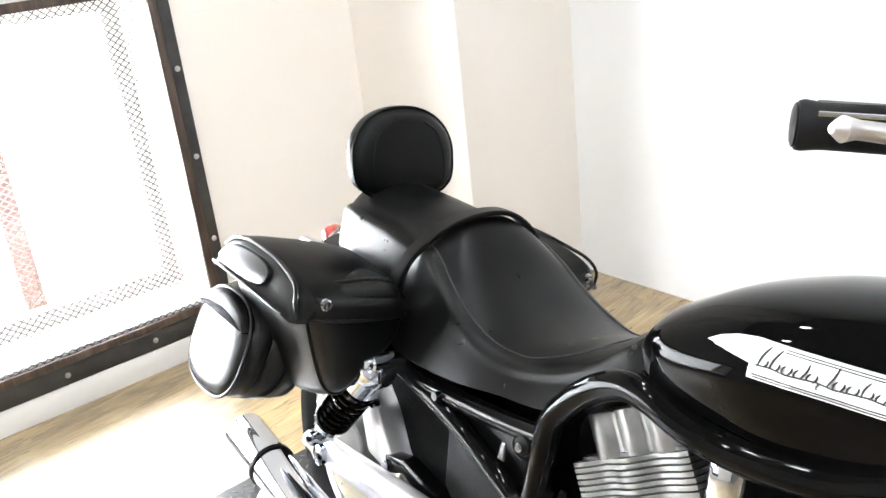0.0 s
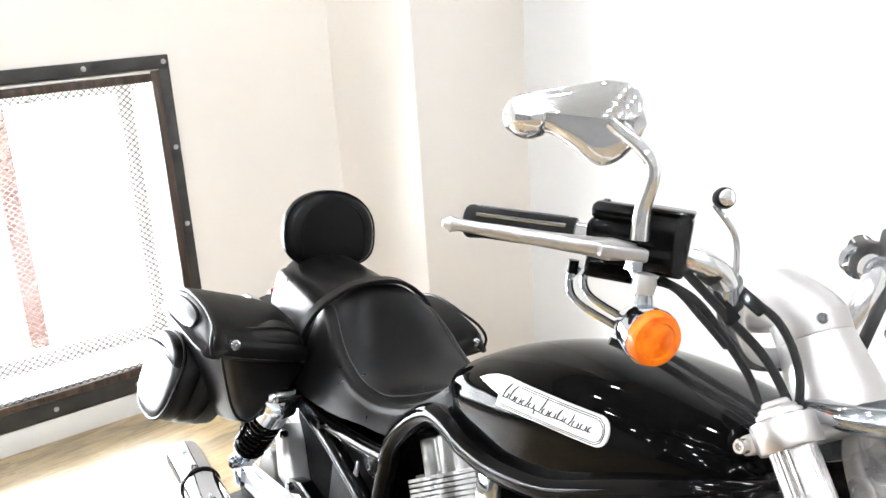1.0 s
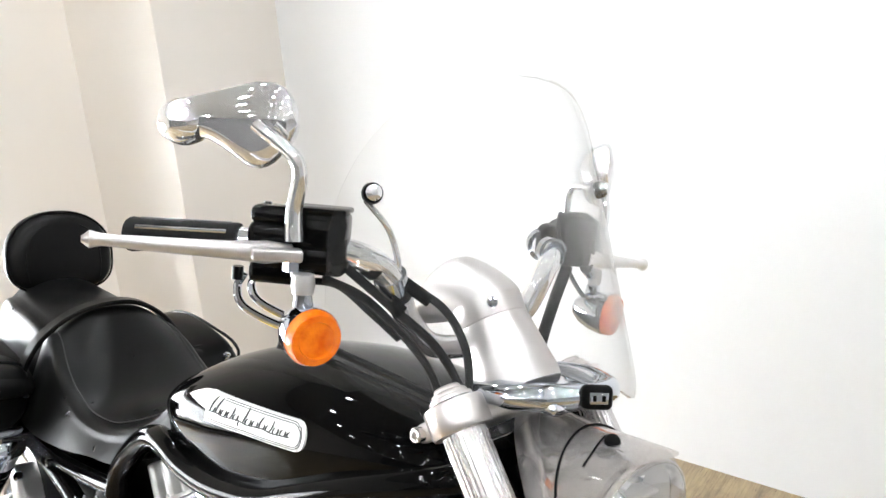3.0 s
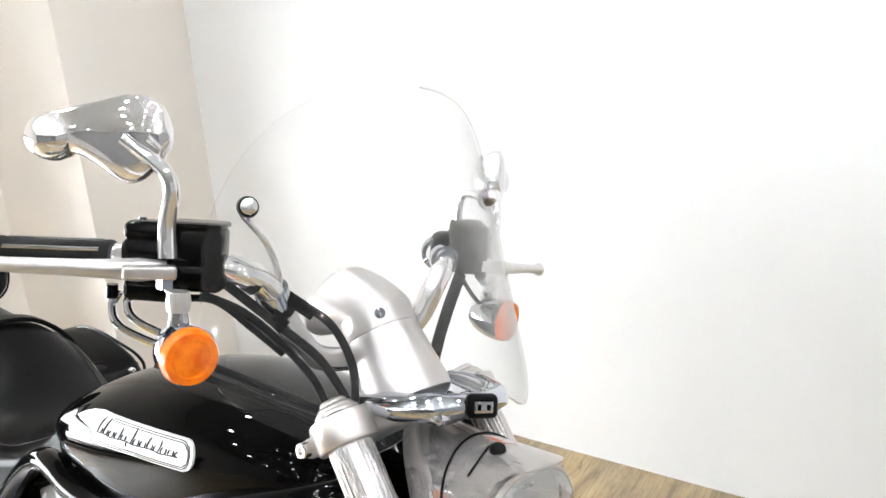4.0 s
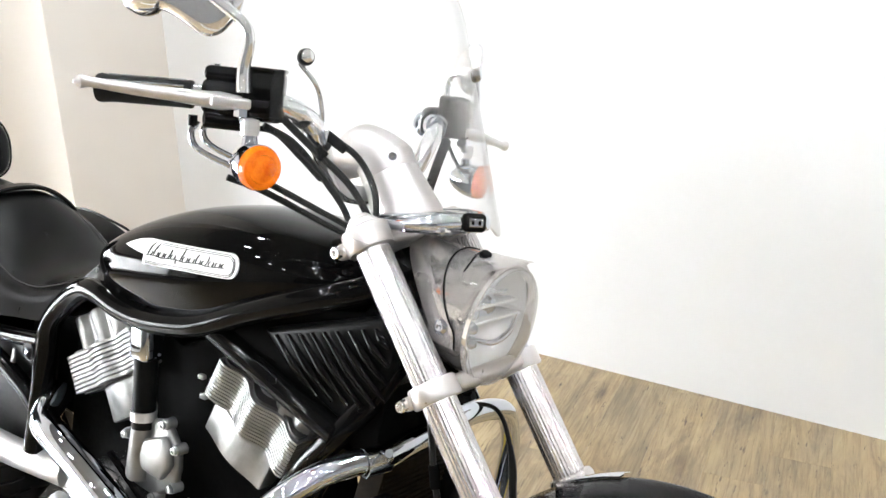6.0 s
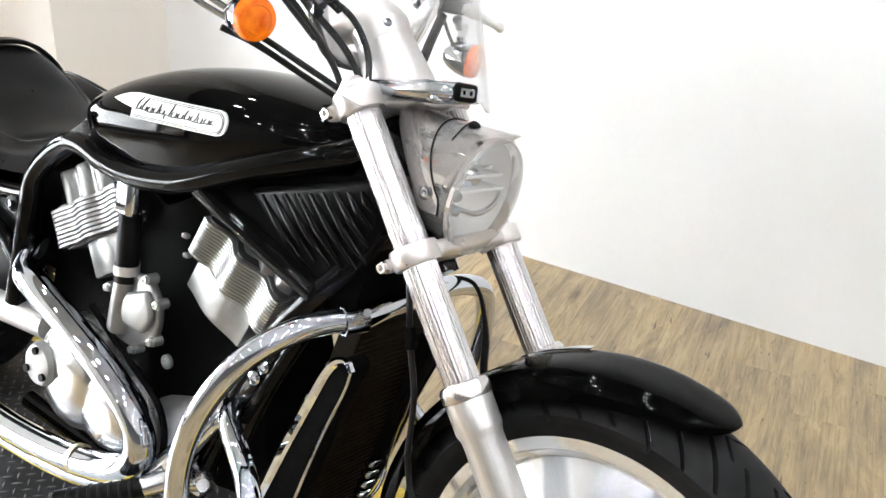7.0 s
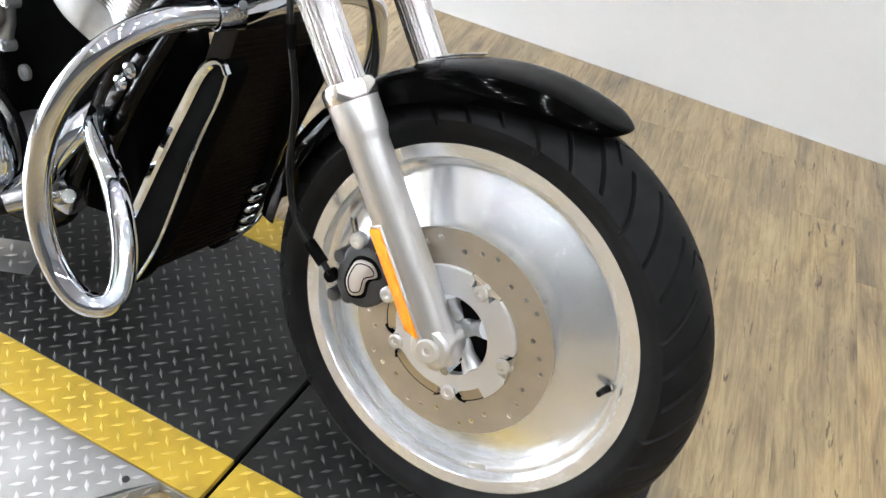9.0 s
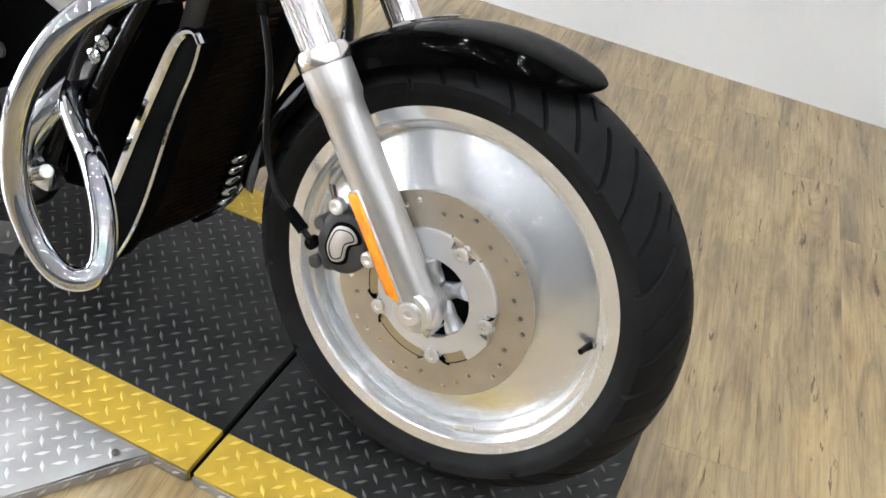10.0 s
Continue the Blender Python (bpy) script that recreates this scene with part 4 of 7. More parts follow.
part("reflector", lathe([(0.0830, -0.010), (0.077, -0.030), (0.060, -0.058), (0.034, -0.080), (0.012, -0.086), (0, -0.086)], HL, face, 48), lamp_silver, head, "mirror bright reflector bowl")
lens = part("lens", lathe([(0.0850, -0.004), (0.0850, 0.000), (0.0830, 0.003), (0.0760, 0.0065), (0.062, 0.0095), (0.040, 0.0120), (0.018, 0.0130), (0, 0.0132)], HL, face, 64), lens_clear, head, "clear deep headlamp lens")
part("lens_bead", lathe([(0.0835 + 0.0026 * math.cos(a), 0.001 + 0.0026 * math.sin(a)) for a in [2 * math.pi * k / 8 for k in range(8)]], HL, face, 64, True), lens_clear, lens, "clear rounded lens rim")
part("bulb_shield", lathe([(0, -0.020), (0.012, -0.022), (0.018, -0.030), (0.018, -0.062), (0, -0.07)], HL + Vector((0, 0, 0.020)), face, 24), chrome, head)
# stepped reflector: two shelves, an upper facet block and a bowed lower lip
for dz, deep in ((0.026, 0.050), (0.006, 0.058)):
    w = (0.080 ** 2 - dz ** 2) ** 0.5
    part("reflector_step", box((deep, 1.75 * w, 0.005), HL + Vector((-0.044, 0, dz)), 0.002), lamp_silver, head)
part("reflector_lip", tube([HL + Vector((-0.022, -0.070, -0.002)), HL + Vector((-0.014, -0.045, -0.016)), HL + Vector((-0.012, 0.0, -0.026)), HL + Vector((-0.014, 0.045, -0.016)), HL + Vector((-0.022, 0.070, 0.006))], [0.003, 0.0045, 0.005, 0.0045, 0.003], 10), chrome, head)
for y in (-0.036, 0.036):
    part("reflector_facet", lathe([(0.026, 0.0), (0.022, -0.014), (0.010, -0.024), (0, -0.026)], HL + Vector((-0.036, y, 0.052 - 0.35 * abs(y))), face, 18), chrome_soft, head)
for k in range(3):
    part("bulb", lathe([(0, 0.004), (0.0075, 0.002), (0.0085, -0.004), (0.0085, -0.020), (0, -0.024)], HL + Vector((-0.006, -0.070 + 0.002 * k, 0.026 - 0.020 * k)), (0.75, -0.6, 0.1), 18), chrome, head)


def seam_x(a):
    """Where the hood's front piece meets the cover behind it."""
    return -0.312 - 0.058 * max(0.0, math.cos(a)) ** 0.8


def hood(a, x, r, rise=0.0):
    return Vector((x, r * math.sin(a) * 0.97, HL.z + 0.001 + r * math.cos(a) + rise * max(0.0, math.cos(a))))


# the hood's front piece draws out to a peak over the lens
rows = []
for i in range(11):
    t = i / 10
    row = []
    for k in range(29):
        a = radians(-78 + 156 * k / 28)
        wide = abs(math.degrees(a))
        front = -0.300 + 0.036 * max(0.0, math.cos(radians(90 * min(1.0, wide / 34)))) ** 1.1 - (0.010 * ((wide - 48) / 25) ** 1.4 if wide > 48 else 0.0)
        front = max(front, seam_x(a) + 0.002)
        row.append(hood(a, seam_x(a) + (front - seam_x(a)) * t, 0.0945 + 0.0012 * t))
    rows.append(row)
bm = loft(rows, closed=False, caps=False)
bmesh.ops.solidify(bm, geom=list(bm.faces), thickness=0.003)
part("visor", bm, hood_silver, head, "polished chrome visor hood")
# the cover behind it runs down to an ear on either side and up to the top clamp
rows = []
for i in range(13):
    t = i / 12
    row = []
    for k in range(37):
        a = radians(-104 + 208 * k / 36)
        c = max(0.0, math.cos(a))
        back = -0.362 - 0.092 * c ** 1.2
        row.append(hood(a, seam_x(a) - 0.001 + (back - seam_x(a)) * t, 0.0945 - 0.010 * t * t * (1 - c) - 0.022 * t ** 2 * abs(math.sin(2 * a)) * c, 0.016 * t ** 1.5))
    rows.append(row)
bm = loft(rows, closed=False, caps=False)
bmesh.ops.solidify(bm, geom=list(bm.faces), thickness=0.003)
part("cover", bm, hood_silver, head, "smooth polished cover with side ears")
part("seam", tube([hood(a, seam_x(a), 0.0952) for a in [radians(-104 + 208 * k / 40) for k in range(41)]], 0.0014, 6, 1, False), black_plastic, head, "thin dark seam line")
for side in (-1, 1):
    part("ear_bolt", lathe([(0, 0), (0.0105, 0), (0.0105, 0.004), (0.007, 0.006), (0.0035, 0.006), (0, 0.004)], (-0.336, side * 0.0895, 0.826), (0, side, 0), 20), chrome, head)
part("vent_slot", tube([hood(a, -0.336 - 0.004 * math.cos(a * 5), 0.0958) for a in [radians(-38 + 32 * k / 12) for k in range(13)]], 0.0012, 6, 1, False), black_plastic, head)
part("top_plug", lathe([(0, 0), (0.009, 0), (0.0095, 0.004), (0.007, 0.008), (0, 0.009)], (-0.329, -0.014, 0.914), (0.5, -0.2, 1), 20), black_plastic, head, "black visor plug")

# --- handlebar, clamps, controls ---
bars = part("handlebar", tube([(-0.66, -0.268, 1.089), (-0.60, -0.226, 1.090), (-0.545, -0.188, 1.086), (-0.536, -0.150, 1.062), (-0.552, -0.105, 1.010), (-0.560, -0.060, 0.972), (-0.560, 0, 0.962),
                               (-0.560, 0.060, 0.972), (-0.550, 0.098, 1.000), (-0.541, 0.118, 1.045), (-0.548, 0.145, 1.070), (-0.585, 0.190, 1.074), (-0.645, 0.272, 1.074)], 0.0145, 20), lightened_chrome, moto, "wide chrome pullback handlebar")
for side, y0, z0 in ((-1, -0.262, 1.089), (1, 0.254, 1.074)):
    inner = Vector((-0.650, y0, z0)) if side < 0 else Vector((-0.632, y0, z0))
    outer = inner + (Vector((-0.094, -0.076, -0.004)) if side < 0 else Vector((-0.070, 0.098, -0.004)))
    d = (outer - inner).normalized()
    ln = (outer - inner).length
    g = part("grip", lathe([(0, 0), (0.0175, 0), (0.0185, 0.003), (0.0178, 0.012), (0.0172, ln - 0.02), (0.0180, ln - 0.012), (0.0190, ln - 0.004), (0.0180, ln), (0, ln)], inner, d, 32), rubber, bars, "black rubber grip")
    side_v = d.cross(Vector((0, 0, 1))).normalized()
    for k in range(3):
        a = radians(35 + 55 * k)
        off = (side_v * -side * math.cos(a) + Vector((0, 0, 1)) * math.sin(a)) * 0.0172
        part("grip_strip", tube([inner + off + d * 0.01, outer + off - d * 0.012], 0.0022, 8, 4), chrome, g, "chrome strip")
    part("grip_cap", lathe([(0, 0), (0.0165, 0), (0.0165, 0.002), (0.013, 0.0035), (0, 0.004)], outer, d, 28), black_plastic, g)


def control_cluster(side, y0, z0, fx):
    """Switch housing, fluid reservoir, perch and lever of one side."""
    o = Vector((fx, side * y0, z0))
    along = Vector((-0.78, side * 0.62, 0)).normalized()
    fwd = Vector((0.62, side * 0.78, 0)).normalized()
    m = Matrix((along, fwd, Vector((0, 0, 1)))).transposed().to_4x4() if side < 0 else Matrix((along, -fwd, Vector((0, 0, -1)))).transposed().to_4x4()
    m.translation = o

    def put(name, bm, mat, parent, label=""):
        bm.transform(m)
        return part(name, bm, mat, parent, label)
    return put


put = control_cluster(-1, 0.208, 1.086, -0.575)
sw = put("switch_housing", box((0.062, 0.042, 0.050), (0.050, -0.004, 0.004), 0.014, None, 4), housing_black, bars, "black switch housing")
put("housing_lid", box((0.052, 0.034, 0.020), (0.052, -0.004, 0.034), 0.008, None, 3), housing_black, sw)
put("lid_screw", rod((0.066, -0.012, 0.043), (0.066, -0.012, 0.046), 0.0045), chrome, sw)
put("switch_lower", box((0.060, 0.040, 0.024), (0.046, -0.002, -0.025), 0.008, None, 3), housing_black, sw)
put("throttle_guide", tube([(0.084, 0.000, -0.030), (0.090, 0.004, -0.046), (0.078, 0.010, -0.066), (0.030, 0.006, -0.086), (-0.010, 0.002, -0.096)], 0.0043, 10), chrome, sw, "chrome cable elbow")
put("throttle_guide", tube([(0.072, -0.004, -0.030), (0.076, 0.000, -0.044), (0.064, 0.004, -0.060), (0.022, 0.000, -0.078), (-0.010, -0.004, -0.088)], 0.0043, 10), chrome, sw, "chrome cable elbow")
put("adjuster", rod((0.088, 0.010, -0.022), (0.088, 0.010, -0.036), 0.006), housing_black, sw)
res = put("brake_reservoir", slab([(-0.027, -0.010), (0.026, -0.010), (0.027, 0.043), (-0.028, 0.043)], -0.006, 0.034, 0.006, 3), housing_black, bars, "square black brake fluid reservoir")
put("reservoir_lid", slab([(-0.0285, 0.042), (0.0275, 0.042), (0.0275, 0.048), (-0.0285, 0.048)], -0.007, 0.035, 0.003), housing_black, res)
put("sight_panel", slab([(-0.022, 0.000), (0.020, 0.000), (0.022, 0.036), (-0.022, 0.036)], 0.034, 0.0355, 0.001), housing_black, res)
put("perch", box((0.070, 0.030, 0.024), (0.018, 0.026, -0.004), 0.005), housing_black, res)
put("perch_base", box((0.054, 0.036, 0.014), (0.000, 0.012, -0.014), 0.005), housing_black, res)
lever = part("brake_lever", tube([(-0.572, -0.250, 1.087), (-0.585, -0.272, 1.087), (-0.597, -0.296, 1.088), (-0.613, -0.330, 1.090), (-0.634, -0.368, 1.092), (-0.649, -0.396, 1.094), (-0.656, -0.409, 1.095), (-0.661, -0.418, 1.095), (-0.664, -0.425, 1.095)], [0.0085, 0.0118, 0.0096, 0.0082, 0.0074, 0.0062, 0.0062, 0.0086, 0.003], 20), lever_silver, bars, "satin silver brake lever")
arm = (Vector((-0.597, -0.296, 1.088)) - Vector((-0.572, -0.250, 1.087))).normalized()
part("lever_hub", box((0.021, 0.013, 0.050), Vector((-0.580, -0.264, 1.087)) + Vector((0.010, -0.006, 0)), 0.003, axes(arm, (0, 0, 1)), 3), lever_silver, lever, "flat silver lever knuckle")

put = control_cluster(1, 0.166, 1.072, -0.548)
sw2 = put("switch_housing", box((0.060, 0.042, 0.052), (0.045, 0.004, -0.002), 0.014, None, 4), black_plastic, bars, "black switch housing")
put("clutch_housing", slab([(-0.024, -0.046), (0.026, -0.050), (0.030, 0.014), (-0.028, 0.018)], -0.036, 0.008, 0.006, 3), black_plastic, sw2)
put("lever_bolt", rod((0.0, -0.036, -0.004), (0.0, -0.041, -0.004), 0.010, None, 20, 0.001), satin, sw2)
part("clutch_lever", tube([(-0.515, 0.172, 1.066), (-0.512, 0.205, 1.062), (-0.522, 0.255, 1.055), (-0.535, 0.310, 1.048), (-0.540, 0.335, 1.044), (-0.541, 0.347, 1.043), (-0.542, 0.356, 1.042)], [0.010, 0.011, 0.008, 0.0065, 0.006, 0.0095, 0.003], 14), satin, bars, "satin silver clutch lever")
for k in range(4):
    part("switch_ring", lathe([(0.016, 0), (0.0215, 0.001), (0.0215, 0.004), (0.016, 0.005)], (-0.592 - 0.006 * k, 0.178 + 0.006 * k, 1.070), (-0.78, 0.62, 0), 24, True), chrome, sw2)

# black tape round the bar where the wires leave it
for a, b in (((-0.5405, -0.176, 1.080), (-0.5370, -0.164, 1.072)), ((-0.5400, -0.140, 1.051), (-0.5440, -0.127, 1.036))):
    part("wire_tape", rod(a, b, 0.0162, None, 24, 0.002), cable_black, bars, "black tape wrap")

# risers and the instrument pod
POD = Vector((-0.480, 0.008, 0.936))
pod_axis = Vector((-0.58, 0, 0.815)).normalized()
pod = part("instrument_pod", lathe([(0, -0.01), (0.052, -0.01), (0.053, 0.0), (0.049, 0.030), (0.0445, 0.062), (0.0430, 0.075), (0, 0.075)], POD, pod_axis, 56), pod_silver, moto, "silver instrument pod above the fork")
part("pod_collar", lathe([(0.040, 0.0755), (0.0428, 0.0755), (0.0436, 0.078), (0.0445, 0.100), (0.040, 0.102)], POD, pod_axis, 56), pod_silver, pod, "silver collar ring")
rows = []
for i in range(15):
    t = i / 14
    tilt = pod_axis.lerp(Vector((-0.93, 0, 0.36)), t ** 0.8).normalized()
    c = POD + pod_axis * (0.100 + 0.012 * math.sin(t * math.pi / 2)) + Vector((-1, 0, -0.10)) * 0.066 * t ** 1.2
    r = 0.0445 + 0.007 * math.sin(t * math.pi / 2) - 0.010 * max(0.0, (t - 0.85) / 0.15) ** 2
    rows.append([c + (axes(tilt) @ Vector((r * math.cos(a), r * math.sin(a), 0))) for a in [2 * math.pi * k / 40 for k in range(40)]])
part("gauge_cap", loft(rows), pod_silver, pod, "rounded silver gauge housing")
aim = Vector((0.62, -0.55, 0.35)).normalized()
part("pod_screw", lathe([(0, 0), (0.007, 0), (0.0062, 0.003), (0.0035, 0.004), (0.003, 0.0025), (0, 0.0025)], POD + pod_axis * 0.089 + (aim - pod_axis * aim.dot(pod_axis)).normalized() * 0.0432, aim, 18), chrome, pod)
loop = part("clamp_trim", tube([(-0.470, -0.075, 0.944), (-0.425, -0.070, 0.948), (-0.392, -0.050, 0.952), (-0.372, -0.024, 0.954), (-0.365, 0.004, 0.955), (-0.376, 0.040, 0.952), (-0.420, 0.066, 0.948), (-0.470, 0.075, 0.944)], [0.010, 0.014, 0.016, 0.014, 0.012, 0.014, 0.014, 0.010], 16), chrome, moto, "chrome trim loop in front of the top clamp")
part("trim_plate", box((0.10, 0.12, 0.014), (-0.42, 0, 0.944), 0.006, None, 3), chrome, loop)
sw_turn = axes((0.80, -0.58, 0.14), (0, 0, 1))
gear = part("accessory_switch", box((0.034, 0.026, 0.016), (-0.352, -0.016, 0.958), 0.0065, sw_turn, 4), black_plastic, loop, "black oval switch with a chrome face")
part("switch_face", box((0.021, 0.013, 0.004), Vector((-0.352, -0.016, 0.958)) + Vector((0.80, -0.58, 0.14)) * 0.0080, 0.0018, sw_turn, 2), chrome, gear)
for k in (-1, 1):
    part("switch_mark", box((0.004, 0.006, 0.002), Vector((-0.352, -0.016, 0.958)) + Vector((0.80, -0.58, 0.14)) * 0.0100 + (sw_turn @ Vector((0.005 * k, 0, 0))), 0.0006, sw_turn, 1), matt_black, gear)

# mirrors
def mirror_body(tip, inner, base, bend, upper, side):
    st = part("mirror", tube([base, (base[0] - 0.002, base[1], base[2] + 0.03), bend, upper], [0.0095, 0.0085, 0.0075, 0.0065], 16), lightened_chrome, bars, "chrome teardrop mirror on a curved stem")
    tip, inner = Vector(tip), Vector(inner)
    c0, axis = tip, inner - tip
    ln = axis.length
    ax = axis.normalized()
    deep = Vector((0, 0, 1)).cross(ax).normalized() * (1 if side < 0 else -1)
    upv = ax.cross(deep) * (1 if side < 0 else -1)
    if upv.z < 0:
        upv = -upv
    rows = []
    for i in range(25):
        t = i / 24
        env = max(0.03, (1 - (1 - min(1, t / 0.16)) ** 2) ** 0.5 * (1 - max(0, (t - 0.80) / 0.20) ** 2) ** 0.5)
        hi = 0.016 + 0.026 * min(1.0, t / 0.7)
        lo = 0.026 - 0.006 * math.exp(-((t - 0.32) / 0.12) ** 2) + 0.022 * math.exp(-((t - 0.72) / 0.20) ** 2)
        dp = 0.028 + 0.010 * math.sin(t * math.pi)
        row = []
        for k in range(28):
            a = 2 * math.pi * k / 28
            s = math.sin(a)
            row.append(c0 + ax * (ln * t) + upv * (s * (hi if s > 0 else lo) * env) + deep * (math.cos(a) * dp * env * (1.0 if math.cos(a) > 0 else 0.35)))
        rows.append(row)
    shell = part("shell", loft(rows), lightened_chrome, st, "polished chrome mirror shell")
    part("end_bulb", lathe([(0, -0.030), (0.011, -0.0275), (0.020, -0.020), (0.025, -0.008), (0.026, 0.0), (0.025, 0.008), (0.020, 0.020), (0.011, 0.0275), (0, 0.030)], c0 + ax * 0.027 - upv * 0.004, ax, 32), lightened_chrome, shell, "rounded chrome end")
    return st


rm = mirror_body((-0.750, -0.300, 1.211), (-0.603, -0.230, 1.214), (-0.566, -0.253, 1.100), (-0.562, -0.256, 1.178), (-0.604, -0.279, 1.212), -1)
part("stem_nut", rod((-0.566, -0.253, 1.088), (-0.566, -0.253, 1.070), 0.010, None, 6), chrome, rm)
mirror_body((-0.645, 0.356, 1.168), (-0.535, 0.228, 1.174), (-0.515, 0.196, 1.066), (-0.518, 0.206, 1.120), (-0.545, 0.236, 1.160), 1)

# turn signals
def signal(at, top, side):
    at, top = Vector(at), Vector(top)
    aim = Vector((0.97, side * 0.22, -0.08)).normalized()
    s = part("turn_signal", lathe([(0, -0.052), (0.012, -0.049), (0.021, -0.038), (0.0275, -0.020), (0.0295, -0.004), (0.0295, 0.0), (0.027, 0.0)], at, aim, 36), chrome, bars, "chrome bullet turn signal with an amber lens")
    part("lens", lathe([(0.0285, -0.001), (0.0285, 0.006), (0.026, 0.011), (0.019, 0.0125), (0.018, 0.0105), (0.010, 0.0125), (0, 0.013)], at, aim, 36), amber, s, "amber lens")
    back = at - aim * 0.026
    part("stem", tube([back + Vector((0, 0, 0.024)), back + Vector((-0.003, 0, 0.042)), top], [0.011, 0.0075, 0.0085], 14), chrome, s)
    part("ball_nut", lathe([(0, -0.012), (0.011, -0.010), (0.0125, 0), (0.011, 0.010), (0, 0.012)], (back + Vector((-0.002, 0, 0.046))), (0, 0, 1), 16), satin, s)


signal((-0.529, -0.252, 1.010), (-0.578, -0.242, 1.072), -1)
signal((-0.524, 0.248, 0.982), (-0.545, 0.215, 1.046), 1)

# cables
part("brake_line", tube([(-0.552, -0.196, 1.072), (-0.528, -0.150, 1.030), (-0.500, -0.105, 0.985), (-0.470, -0.085, 0.930), (-0.452, -0.075, 0.870)], 0.0052, 12), cable_black, bars, "thick black control cable")
part("throttle_cable", tube([(-0.565, -0.215, 1.060), (-0.548, -0.175, 1.040), (-0.545, -0.125, 1.000), (-0.528, -0.090, 0.955), (-0.510, -0.080, 0.915)], 0.0048, 12), cable_black, bars, "black control cable")
part("throttle_cable", tube([(-0.535, -0.140, 1.058), (-0.505, -0.098, 1.030), (-0.480, -0.084, 0.990), (-0.466, -0.088, 0.950), (-0.470, -0.092, 0.915)], 0.0048, 12), cable_black, bars, "black control cable")
part("switch_wire", tube([(-0.580, -0.232, 1.056), (-0.560, -0.200, 1.052), (-0.545, -0.165, 1.022), (-0.534, -0.132, 0.992)], 0.0038, 10), cable_black, bars, "thin black wire")
for dz, dy in ((0.0, 0.0), (-0.010, -0.008)):
    part("tank_cable", tube([(-0.585, -0.245 + dy, 1.000 + dz), (-0.560, -0.205 + dy, 0.985 + dz), (-0.530, -0.140 + dy, 0.952 + dz), (-0.505, -0.095 + dy, 0.928 + dz)], 0.0045, 10), cable_black, bars, "black throttle cable")
part("cable_tie", rod((-0.532, -0.150, 1.036), (-0.524, -0.140, 1.024), 0.0085), matt_black, bars)
part("cable_sleeve", tube([(-0.545, -0.150, 1.070), (-0.530, -0.128, 1.052), (-0.515, -0.108, 1.036)], 0.0075, 12), matt_black, bars, "black ribbed cable sleeve")
part("clutch_cable", tube([(-0.545, 0.172, 1.050), (-0.543, 0.148, 1.005), (-0.543, 0.130, 0.955), (-0.53, 0.100, 0.89)], 0.008, 12), cable_black, bars, "thick black clutch cable")
part("clutch_wire", tube([(-0.545, 0.180, 1.040), (-0.548, 0.200, 1.022), (-0.550, 0.222, 1.005)], 0.003, 8), cable_black, bars)

# windshield
def shield_x(y, z):
    return -0.392 - 0.36 * (z - 1.0) - 1.9 * y * y


rows = []
for i in range(29):
    t = i / 28
    row = []
    for k in range(33):
        q = -1 + 2 * k / 32
        y = 0.25 * q
        top = 1.005 + 0.280 * (1 - abs(q) ** 2.6) ** 0.5
        low = 1.005 - 0.110 * (1 - abs(q) ** 1.6) ** 0.5 * (1 - 0.5 * math.exp(-(q / 0.42) ** 4))
        z = low + (top - low) * t
        row.append((shield_x(y, z), y, z))
    rows.append(row)
bm = loft(rows, closed=False, caps=False)
bmesh.ops.remove_doubles(bm, verts=bm.verts, dist=0.0005)
bmesh.ops.solidify(bm, geom=list(bm.faces), thickness=0.004)
shield = part("windshield", bm, shield_clear, moto, "clear curved polycarbonate windshield")
shield.visible_shadow = False
for row in (rows[-1][17:],):
    rim = part("edge", tube(row, 0.0020, 8, 1, False), shield_rim, shield, "polished clear edge")
    rim.visible_shadow = False
for side, foot, y, z in ((-1, (-0.533, -0.142, 1.068), -0.196, 1.153), (1, (-0.548, 0.140, 1.072), 0.158, 1.158)):
    hub_at = Vector((shield_x(y, z) + 0.002, y, z))
    if side < 0:
        arm = tube([foot, (-0.526, -0.150, 1.086), (-0.514, -0.176, 1.118), hub_at + Vector((-0.012, 0.002, -0.008))], [0.0050, 0.0038, 0.0032, 0.0032], 12)
    else:
        arm = tube([foot, (-0.551, 0.166, 1.068), (-0.554, 0.175, 1.080), (-0.558, 0.178, 1.110), (-0.559, 0.178, 1.142), (-0.550, 0.176, 1.156), (-0.530, 0.170, 1.158), hub_at + Vector((-0.012, 0, 0))], 0.0055, 12)
    arm = part("shield_arm", arm, lightened_chrome, shield, "bent chrome windshield arm")
    aim = Vector((0.85, 0.45 * side, 0.2)).normalized()
    part("grommet", lathe([(0, -0.006), (0.0100, -0.006), (0.0112, 0), (0.0100, 0.006), (0.006, 0.007), (0, 0.007)], hub_at, aim, 24), black_plastic if side < 0 else cover_alu, arm, "round windshield grommet")
    part("acorn_nut", lathe([(0.0084, 0.005), (0.0084, 0.0085), (0.0055, 0.0110), (0, 0.0122)], hub_at, aim, 20), lightened_chrome, arm)
    part("arm_clamp", lathe([(0.0148, -0.010), (0.0185, -0.010), (0.0185, 0.010), (0.0148, 0.010)], foot if side > 0 else (-0.540, -0.143, 1.055), (0.2, -0.5, 0.8) if side < 0 else (-0.78, 0.62, 0), 24, True), chrome, arm)

